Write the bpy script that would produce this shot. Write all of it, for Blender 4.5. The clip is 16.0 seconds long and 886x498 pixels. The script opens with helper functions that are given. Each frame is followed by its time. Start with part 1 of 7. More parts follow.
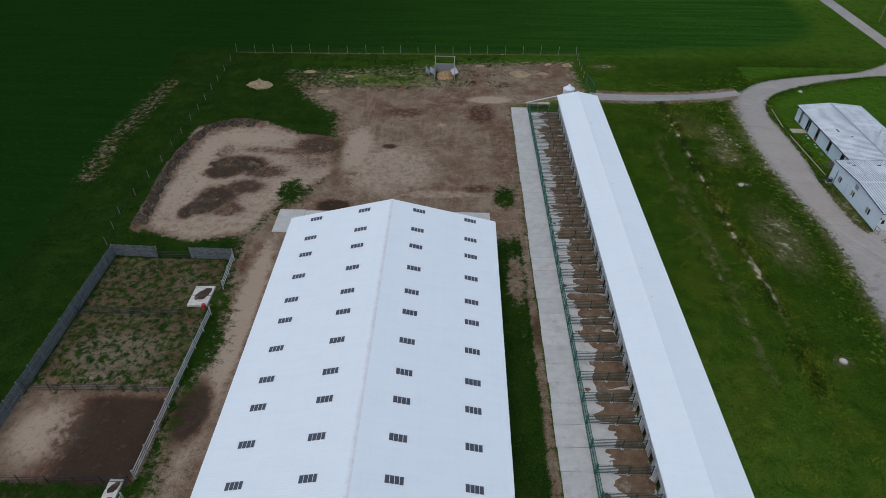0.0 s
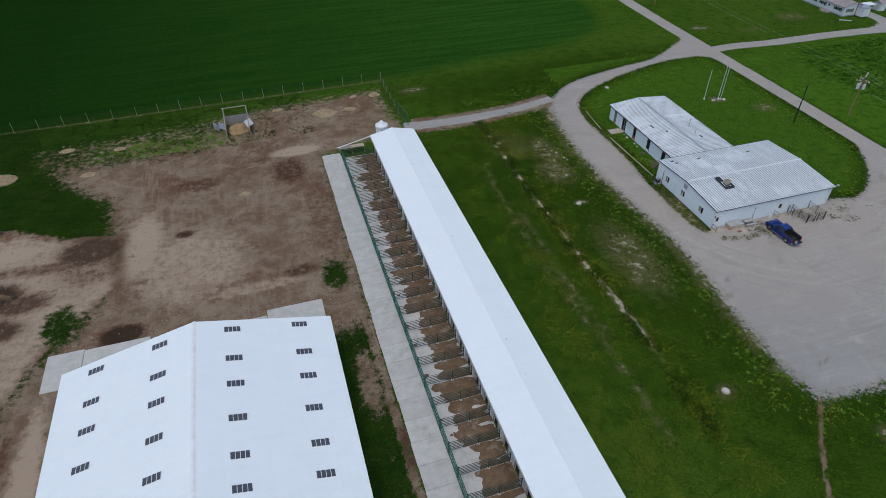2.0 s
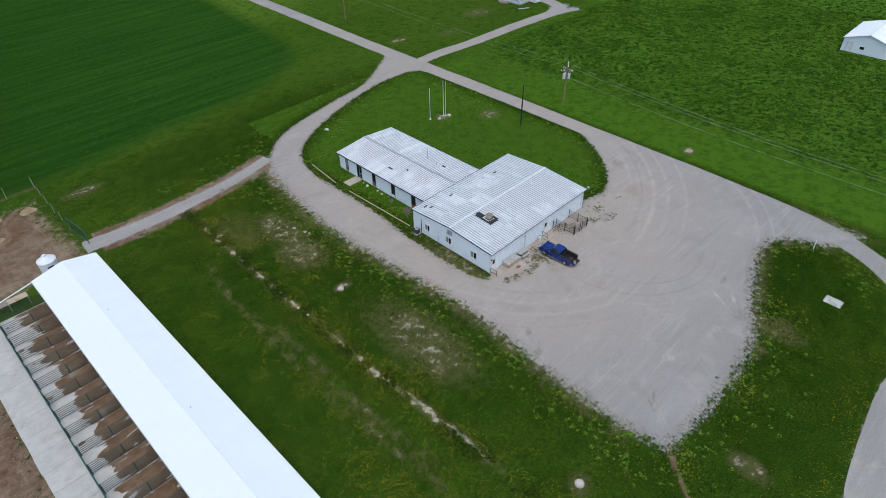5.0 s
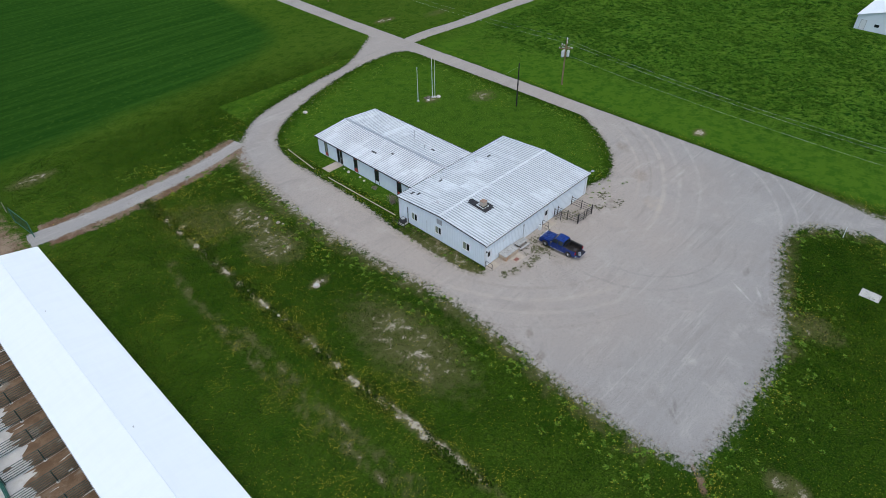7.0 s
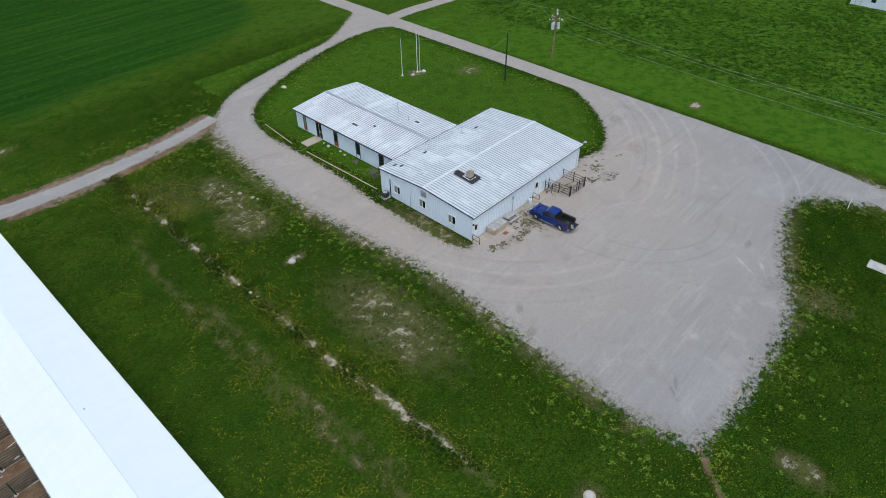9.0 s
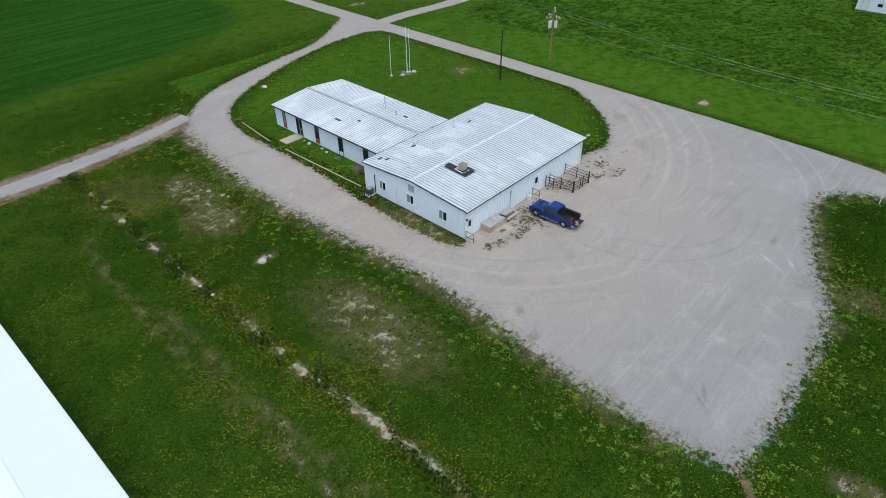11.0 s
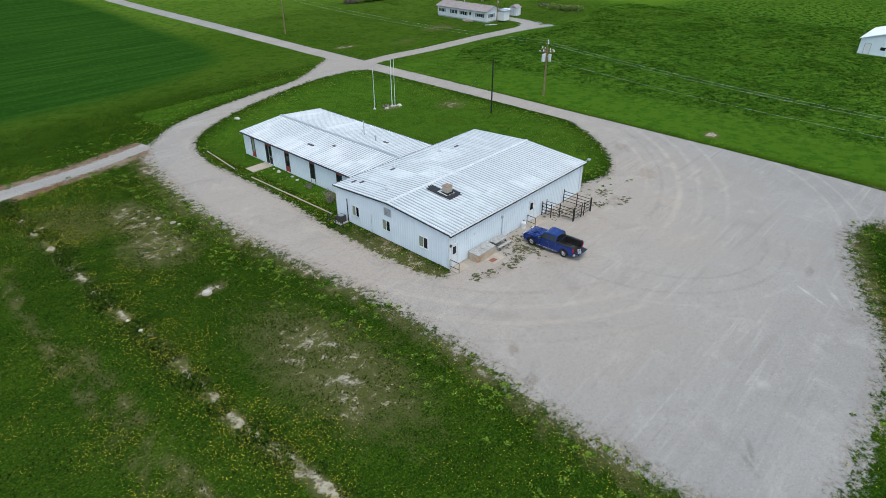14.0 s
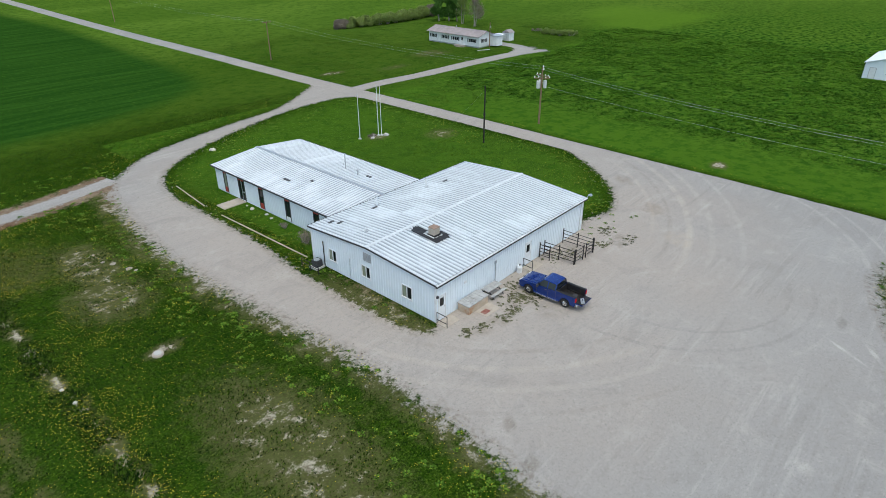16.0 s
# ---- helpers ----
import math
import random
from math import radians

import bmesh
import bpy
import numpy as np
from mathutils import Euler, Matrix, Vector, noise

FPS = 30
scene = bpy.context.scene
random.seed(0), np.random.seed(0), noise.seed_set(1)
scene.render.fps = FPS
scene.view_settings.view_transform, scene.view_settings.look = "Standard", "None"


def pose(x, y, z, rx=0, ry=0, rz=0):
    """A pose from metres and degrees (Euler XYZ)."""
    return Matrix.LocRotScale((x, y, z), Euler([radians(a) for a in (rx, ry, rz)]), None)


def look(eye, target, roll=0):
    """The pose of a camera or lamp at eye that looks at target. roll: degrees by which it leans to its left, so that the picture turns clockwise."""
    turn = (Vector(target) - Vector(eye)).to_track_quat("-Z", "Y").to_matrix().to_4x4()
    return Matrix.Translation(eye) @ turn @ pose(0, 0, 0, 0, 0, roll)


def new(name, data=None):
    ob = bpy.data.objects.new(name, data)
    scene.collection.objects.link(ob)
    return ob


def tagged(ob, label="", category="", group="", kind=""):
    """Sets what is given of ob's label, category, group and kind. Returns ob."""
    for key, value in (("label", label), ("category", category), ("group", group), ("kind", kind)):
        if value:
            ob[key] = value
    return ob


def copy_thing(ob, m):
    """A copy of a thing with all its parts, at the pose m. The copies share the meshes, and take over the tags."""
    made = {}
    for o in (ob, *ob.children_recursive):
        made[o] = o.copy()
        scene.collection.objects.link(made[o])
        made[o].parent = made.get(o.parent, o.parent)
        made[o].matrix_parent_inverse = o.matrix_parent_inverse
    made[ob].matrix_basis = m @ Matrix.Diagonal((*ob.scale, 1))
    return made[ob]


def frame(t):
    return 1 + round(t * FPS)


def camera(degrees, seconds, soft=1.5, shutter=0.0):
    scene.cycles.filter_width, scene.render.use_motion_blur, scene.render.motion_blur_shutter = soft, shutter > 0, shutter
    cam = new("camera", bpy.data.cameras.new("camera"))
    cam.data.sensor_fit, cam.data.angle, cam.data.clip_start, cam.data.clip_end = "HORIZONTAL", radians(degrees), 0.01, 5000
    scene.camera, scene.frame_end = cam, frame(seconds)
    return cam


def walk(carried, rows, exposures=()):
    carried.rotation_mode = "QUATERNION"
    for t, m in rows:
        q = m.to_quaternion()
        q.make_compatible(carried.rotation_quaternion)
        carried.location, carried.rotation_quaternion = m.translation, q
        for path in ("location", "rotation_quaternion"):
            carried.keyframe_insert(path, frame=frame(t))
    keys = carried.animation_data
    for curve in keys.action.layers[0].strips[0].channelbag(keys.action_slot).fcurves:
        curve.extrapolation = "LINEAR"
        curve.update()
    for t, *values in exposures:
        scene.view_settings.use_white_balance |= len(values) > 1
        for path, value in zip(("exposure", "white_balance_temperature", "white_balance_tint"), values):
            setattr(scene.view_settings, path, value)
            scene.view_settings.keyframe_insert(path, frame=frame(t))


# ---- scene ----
cam = camera(71.8, 16.0, soft=0.4)
PATH = [
    (0, (2.274, 5.138, 58.328), (2.230, 7.274, 56.583), 0.3),
    (0.5, (3.167, 9.715, 58.324), (3.153, 11.853, 56.579), 0.1),
    (1, (4.071, 14.228, 58.317), (4.172, 16.365, 56.573), -0.1),
    (1.5, (5.094, 18.681, 58.317), (5.408, 20.797, 56.573), -0.3),
    (1.8, (5.814, 21.289, 58.317), (6.307, 23.373, 56.576), -0.2),
    (2, (6.341, 23.005, 58.317), (6.965, 25.047, 56.570), -0.6),
    (2.5, (7.742, 27.236, 58.370), (8.691, 29.147, 56.619), -0.8),
    (3, (9.563, 31.178, 58.353), (10.812, 32.905, 56.599), -1),
    (3.5, (11.796, 34.649, 58.313), (13.215, 36.240, 56.559), -1.1),
    (4, (14.308, 37.729, 58.068), (15.783, 39.275, 56.321), -1.2),
    (4.2, (15.195, 38.739, 57.894), (16.688, 40.279, 56.158), -1),
    (6.5, (23.417, 46.469, 50.508), (24.948, 47.978, 48.776), -1.1),
    (7, (23.815, 46.876, 49.456), (25.348, 48.369, 47.715), -0.8),
    (7.5, (24.116, 46.841, 48.206), (25.654, 48.325, 46.459), -0.7),
    (8, (24.484, 46.887, 46.886), (26.030, 48.362, 45.138), -0.6),
    (8.5, (25.065, 47.181, 45.649), (26.615, 48.646, 43.898), -0.5),
    (9, (25.609, 47.614, 44.517), (27.163, 49.071, 42.762), -0.5),
    (11.5, (29.644, 50.345, 35.467), (31.301, 51.862, 33.864), -0.3),
    (12, (30.484, 50.802, 34.301), (32.164, 52.336, 32.738), -0.2),
    (12.5, (31.417, 51.261, 33.000), (33.117, 52.814, 31.478), -0.2),
    (13, (32.282, 51.786, 31.554), (34.007, 53.354, 30.076), -0),
    (13.5, (33.083, 52.247, 30.125), (34.831, 53.831, 28.694), 0),
    (14, (33.916, 52.694, 28.917), (35.684, 54.292, 27.523), 0),
    (14.5, (34.608, 53.216, 28.131), (36.396, 54.829, 26.784), 0),
    (15, (35.512, 54.009, 27.817), (37.325, 55.631, 26.511), 0.1),
    (15.5, (37.023, 55.051, 27.719), (38.840, 56.668, 26.416), 0),
    (16, (39.171, 56.394, 27.756), (40.989, 58.010, 26.452), -0.1),
]
walk(cam, [(t, look(eye, target, roll)) for t, eye, target, roll in PATH],
     [(0, -0.53, 6220, 5), (1.5, -0.44, 6240, 5), (3.0, -0.20, 6300, 6), (4.0, -0.01, 6320, 6), (7.0, 0.05, 6350, 5), (9.0, 0.07, 6360, 4), (12.5, 0.25, 6450, 2), (16, 0.28, 6500, 0)])

# ---- light ----
world = bpy.data.worlds.new("overcast_sky")
scene.world = world
world.use_nodes = True
wn = world.node_tree.nodes
sky = wn.new("ShaderNodeTexSky")
sky.sky_type, sky.sun_disc = "NISHITA", False
sky.sun_elevation, sky.sun_rotation = radians(70), radians(215)
sky.air_density, sky.dust_density, sky.ozone_density = 1.0, 3.0, 1.0
world.node_tree.links.new(sky.outputs["Color"], wn["Background"].inputs["Color"])
wn["Background"].inputs["Strength"].default_value = 0.19
sun = new("sun", bpy.data.lights.new("sun", "SUN"))
sun.data.energy, sun.data.angle, sun.data.color = 0.75, radians(60), (1.0, 0.97, 0.93)
sun.matrix_world = look((-18.2 * math.sin(radians(35)), -18.2 * math.cos(radians(35)), 50), (0, 0, 0))

# ---- materials ----


class Nodes:
    """Short hand for one node material."""

    def __init__(self, name):
        self.mat = bpy.data.materials.new(name)
        self.mat.use_nodes = True
        self.tree = self.mat.node_tree
        self.bsdf = self.tree.nodes["Principled BSDF"]
        self.bsdf.inputs["Specular IOR Level"].default_value = 0.3
        tc = self.tree.nodes.new("ShaderNodeTexCoord")
        self.co = tc.outputs["Object"]

    def put(self, socket, value):
        if isinstance(value, bpy.types.NodeSocket):
            self.tree.links.new(value, socket)
        elif isinstance(value, tuple) and len(value) == 3 and socket.type == "RGBA":
            socket.default_value = (*value, 1)
        else:
            socket.default_value = value

    def stretch(self, sx, sy, sz, turn=0.0, source=None):
        m = self.tree.nodes.new("ShaderNodeMapping")
        m.inputs["Scale"].default_value = (sx, sy, sz)
        m.inputs["Rotation"].default_value = (0, 0, radians(turn))
        self.put(m.inputs["Vector"], source or self.co)
        return m.outputs["Vector"]

    def noise(self, scale, detail=3, rough=0.55, vec=None, warp=0.0):
        n = self.tree.nodes.new("ShaderNodeTexNoise")
        self.put(n.inputs["Vector"], vec or self.co)
        n.inputs["Scale"].default_value, n.inputs["Detail"].default_value = scale, detail
        n.inputs["Roughness"].default_value, n.inputs["Distortion"].default_value = rough, warp
        return n.outputs["Fac"]

    def cells(self, scale, vec=None, feature="F1"):
        n = self.tree.nodes.new("ShaderNodeTexVoronoi")
        n.feature = feature
        self.put(n.inputs["Vector"], vec or self.co)
        n.inputs["Scale"].default_value = scale
        return n.outputs["Distance"]

    def mix(self, fac, a, b):
        n = self.tree.nodes.new("ShaderNodeMix")
        n.data_type = "RGBA"
        self.put(n.inputs[0], fac), self.put(n.inputs[6], a), self.put(n.inputs[7], b)
        return n.outputs[2]

    def math(self, op, a, b=0.0):
        n = self.tree.nodes.new("ShaderNodeMath")
        n.operation = op
        self.put(n.inputs[0], a), self.put(n.inputs[1], b)
        return n.outputs[0]

    def ramp(self, x, lo, hi, a=0.0, b=1.0):
        n = self.tree.nodes.new("ShaderNodeMapRange")
        n.interpolation_type = "SMOOTHSTEP"
        for i, v in enumerate((x, lo, hi, a, b)):
            self.put(n.inputs[i], v)
        return n.outputs[0]

    def away(self, x, y):
        """The distance from a spot of the plan."""
        n = self.tree.nodes.new("ShaderNodeVectorMath")
        n.operation = "DISTANCE"
        self.put(n.inputs[0], self.stretch(1.0, 1.0, 0.0))
        n.inputs[1].default_value = (x, y, 0.0)
        return n.outputs["Value"]

    def arc(self, x, y, radius, half, mid, reach):
        """A wheel mark on a circle, worn away with distance from its middle."""
        off = self.math("ABSOLUTE", self.math("SUBTRACT", self.away(x, y), radius))
        return self.math("MULTIPLY", self.ramp(off, half, half * 0.3), self.ramp(self.away(*mid), reach, reach * 0.45))

    def scrape(self, x, y, turn, length, half):
        """A short straight mark."""
        m = self.tree.nodes.new("ShaderNodeMapping")
        m.vector_type = "TEXTURE"
        m.inputs["Location"].default_value = (x, y, 0)
        m.inputs["Rotation"].default_value = (0, 0, radians(turn))
        m.inputs["Scale"].default_value = (length / 2, half, 1)
        self.put(m.inputs["Vector"], self.stretch(1.0, 1.0, 0.0))
        n = self.tree.nodes.new("ShaderNodeVectorMath")
        n.operation = "LENGTH"
        self.put(n.inputs[0], m.outputs["Vector"])
        return self.ramp(n.outputs["Value"], 1.0, 0.4)

    def attr(self, name):
        n = self.tree.nodes.new("ShaderNodeAttribute")
        n.attribute_name = name
        return n.outputs["Fac"]

    def random(self):
        return self.tree.nodes.new("ShaderNodeObjectInfo").outputs["Random"]

    def island(self):
        return self.tree.nodes.new("ShaderNodeNewGeometry").outputs["Random Per Island"]

    def bump(self, height, strength, distance):
        n = self.tree.nodes.new("ShaderNodeBump")
        n.inputs["Strength"].default_value, n.inputs["Distance"].default_value = strength, distance
        self.put(n.inputs["Height"], height)
        self.put(self.bsdf.inputs["Normal"], n.outputs["Normal"])

    def done(self, color, rough=0.8, metal=0.0):
        self.put(self.bsdf.inputs["Base Color"], color)
        self.put(self.bsdf.inputs["Roughness"], rough)
        self.put(self.bsdf.inputs["Metallic"], metal)
        return self.mat


def surface(name, a, b, scale=2.0, rough=0.7, metal=0.0, relief=0.004, dirt=None, amount=0.35, vary=0.0):
    """A worn surface: two tones by coarse noise, fine grain, dirt patches, fine relief."""
    k = Nodes(name)
    coarse, fine = k.noise(scale, 4), k.noise(scale * 14, 3)
    col = k.mix(k.ramp(coarse, 0.32, 0.68), a, b)
    col = k.mix(k.ramp(fine, 0.35, 0.8, 0.0, 0.35), col, tuple(c * 0.72 for c in a))
    if dirt:
        col = k.mix(k.ramp(k.noise(scale * 0.6, 6, 0.7), 0.5, 0.72, 0.0, amount), col, dirt)
    if vary:
        col = k.mix(k.math("MULTIPLY", k.random(), vary), col, tuple(c * 0.45 for c in b))
    k.bump(fine, 0.5, relief)
    return k.done(col, k.ramp(coarse, 0.2, 0.8, rough - 0.08, min(1.0, rough + 0.1)), metal)


def sheet_metal(name, white, grey, streak_x, streak_y, amount, rough=0.45):
    """Painted sheet with streaks that run along the ribs and lap bands across them."""
    k = Nodes(name)
    run = k.noise(1.0, 5, 0.65, k.stretch(streak_x, streak_y, 1.0))
    band = k.noise(1.0, 4, 0.6, k.stretch(streak_y * 1.2, streak_x * 0.5, 1.0))
    blot = k.noise(0.35, 4, 0.6)
    f = k.ramp(k.math("ADD", k.math("MULTIPLY", run, 0.55), k.math("ADD", k.math("MULTIPLY", band, 0.3), k.math("MULTIPLY", blot, 0.35))), 0.5, 0.76, 0.0, amount)
    col = k.mix(f, white, grey)
    k.bump(k.noise(9.0, 3), 0.25, 0.003)
    return k.done(col, k.ramp(run, 0.3, 0.7, rough - 0.1, rough + 0.15), 0.0)

def striped_roof(name, along, start, pitch, white, grey, amount, sheet=0.99, lap=3.9):
    """Old ribbed sheet: white ribs with shade painted along one side, pans worn grey sheet by sheet, laps across the
    slope, cloudy white patches.
    """
    k = Nodes(name)
    sx, sy = (1.0, 0.16) if along == "y" else (0.16, 1.0)
    sep = k.tree.nodes.new("ShaderNodeSeparateXYZ")
    k.put(sep.inputs[0], k.co)
    across, down = (sep.outputs["X"], sep.outputs["Y"]) if along == "y" else (sep.outputs["Y"], sep.outputs["X"])
    t = k.math("FRACT", k.math("DIVIDE", k.math("SUBTRACT", across, start - pitch / 2), pitch))
    # dark just past each rib, then fading: the rib's shaded side painted in
    rib = k.math("MULTIPLY", k.ramp(t, 0.11, 0.20), k.ramp(t, 0.90, 0.34, 0.12, 1.0))
    cell = k.tree.nodes.new("ShaderNodeCombineXYZ")
    k.put(cell.inputs[0], k.math("FLOOR", k.math("DIVIDE", across, sheet)))
    k.put(cell.inputs[1], k.math("FLOOR", k.math("DIVIDE", down, lap)))
    white_noise = k.tree.nodes.new("ShaderNodeTexWhiteNoise")
    k.put(white_noise.inputs["Vector"], cell.outputs[0])
    one = white_noise.outputs["Value"]
    pan = k.noise(2.6, 4, 0.65, k.stretch(sx, sy, 1.0))
    mott = k.noise(3.6, 5, 0.7, k.stretch(sx * 0.9, sy * 3.0, 1.0))
    blot = k.noise(0.17, 3, 0.55, None, 0.4)
    edge = k.math("ABSOLUTE", k.math("SUBTRACT", k.math("FRACT", k.math("DIVIDE", down, lap)), 0.5))
    f = k.math("ADD", k.math("MULTIPLY", k.ramp(blot, 0.34, 0.66), 0.26), k.math("ADD", k.math("MULTIPLY", one, 0.24), k.math("ADD", k.math("MULTIPLY", pan, 0.42), k.math("MULTIPLY", mott, 0.50))))
    f = k.ramp(f, 0.22, 0.80, 0.0, amount)
    f = k.math("MULTIPLY", f, k.math("ADD", 0.16, k.math("MULTIPLY", rib, 0.84)))
    col = k.mix(f, white, grey)
    col = k.mix(k.math("MULTIPLY", k.ramp(edge, 0.486, 0.497), 0.12), col, grey)
    col = k.mix(k.ramp(k.noise(11.0, 3, 0.7), 0.56, 0.72, 0.0, 0.22), col, grey)
    k.bump(k.noise(7.0, 3), 0.25, 0.004)
    return k.done(col, 0.42, 0.0)


M_ROOF_NEW = sheet_metal("white_roof_sheet", (0.77, 0.82, 0.845), (0.72, 0.765, 0.79), 0.12, 1.6, 0.4, 0.72)
M_ROOF_NEW.node_tree.nodes["Principled BSDF"].inputs["Specular IOR Level"].default_value = 0.12
M_ROOF_OLD = striped_roof("worn_white_roof_sheet", "y", 68.17, 22.31 / 53, (0.72, 0.76, 0.785), (0.275, 0.30, 0.32), 1.0)
M_ROOF_OFFICE = striped_roof("office_roof_sheet", "x", 98.355, 22.595 / 54, (0.76, 0.79, 0.81), (0.27, 0.295, 0.315), 1.0)
M_CAP = surface("weathered_cap", (0.60, 0.63, 0.65), (0.70, 0.73, 0.75), 1.2, 0.5, dirt=(0.36, 0.38, 0.39), amount=0.6)
M_WALL = sheet_metal("white_wall_sheet", (0.75, 0.81, 0.86), (0.68, 0.735, 0.78), 2.0, 0.4, 0.4)
M_WHITE = surface("white_paint", (0.78, 0.80, 0.82), (0.72, 0.735, 0.75), 1.5, 0.5, dirt=(0.4, 0.37, 0.32), amount=0.25)
M_TRIM = surface("dark_trim", (0.045, 0.046, 0.05), (0.07, 0.07, 0.075), 3.0, 0.5)
M_BLACK = surface("black_paint", (0.016, 0.016, 0.018), (0.028, 0.027, 0.026), 4.0, 0.45, dirt=(0.12, 0.07, 0.04), amount=0.3)
M_STEEL = surface("galvanised_steel", (0.42, 0.44, 0.46), (0.54, 0.56, 0.58), 5.0, 0.4, 0.6)
M_CONCRETE = surface("concrete", (0.46, 0.45, 0.42), (0.54, 0.53, 0.50), 0.9, 0.85, relief=0.006, dirt=(0.24, 0.21, 0.17), amount=0.45, vary=0.18)
M_TIMBER = surface("weathered_timber", (0.26, 0.23, 0.19), (0.36, 0.32, 0.27), 3.0, 0.85, relief=0.01, dirt=(0.12, 0.10, 0.08), amount=0.5)
M_PLY = surface("tan_board", (0.46, 0.37, 0.27), (0.55, 0.46, 0.36), 1.6, 0.8, dirt=(0.38, 0.15, 0.05), amount=0.95)
M_SLAB = surface("tan_slab", (0.40, 0.345, 0.285), (0.46, 0.405, 0.34), 1.1, 0.88, relief=0.006, dirt=(0.24, 0.20, 0.16), amount=0.45)
M_GREEN = surface("green_paint", (0.018, 0.10, 0.075), (0.03, 0.14, 0.105), 5.0, 0.5, dirt=(0.10, 0.09, 0.07), amount=0.4)
M_RAIL = surface("dark_green_rail", (0.022, 0.05, 0.042), (0.035, 0.07, 0.058), 5.0, 0.55, dirt=(0.10, 0.07, 0.05), amount=0.4)
M_RED = surface("red_panel", (0.34, 0.035, 0.025), (0.42, 0.06, 0.04), 2.0, 0.5, dirt=(0.2, 0.1, 0.08), amount=0.3)
M_STONE = surface("pale_stone", (0.50, 0.47, 0.42), (0.62, 0.59, 0.54), 2.5, 0.9, relief=0.02, dirt=(0.25, 0.23, 0.2), amount=0.5)
M_TAR = surface("black_sealant", (0.018, 0.018, 0.02), (0.05, 0.05, 0.052), 2.5, 0.6)
# near black: the shade indoors is put into the colour
M_SHADE = surface("interior_shade", (0.02, 0.018, 0.015), (0.05, 0.042, 0.034), 1.2, 0.9)
M_BARNWALL = surface("stained_white_boards", (0.55, 0.53, 0.50), (0.66, 0.65, 0.62), 1.4, 0.75, dirt=(0.20, 0.12, 0.07), amount=0.85)
M_PLANK = surface("grey_plank", (0.13, 0.14, 0.145), (0.21, 0.22, 0.225), 1.8, 0.9, relief=0.01, dirt=(0.10, 0.10, 0.10), amount=0.5)

k = Nodes("window_glass")
k.bsdf.inputs["Specular IOR Level"].default_value = 0.45
M_GLASS = k.done(k.mix(k.noise(0.8, 2), (0.010, 0.012, 0.014), (0.024, 0.03, 0.033)), 0.06)
k = Nodes("curtain_behind_glass")
M_CURTAIN = k.done(k.mix(k.noise(1.0, 3, 0.6, k.stretch(9, 9, 0.4)), (0.30, 0.33, 0.24), (0.20, 0.23, 0.17)), 0.2)
k = Nodes("skylight_panel")
M_SKYLIGHT = k.done(k.mix(k.noise(3.0, 3, 0.6, k.stretch(1, 8, 1)), (0.045, 0.052, 0.065), (0.10, 0.115, 0.135)), 0.3)

# ---- mesh building ----


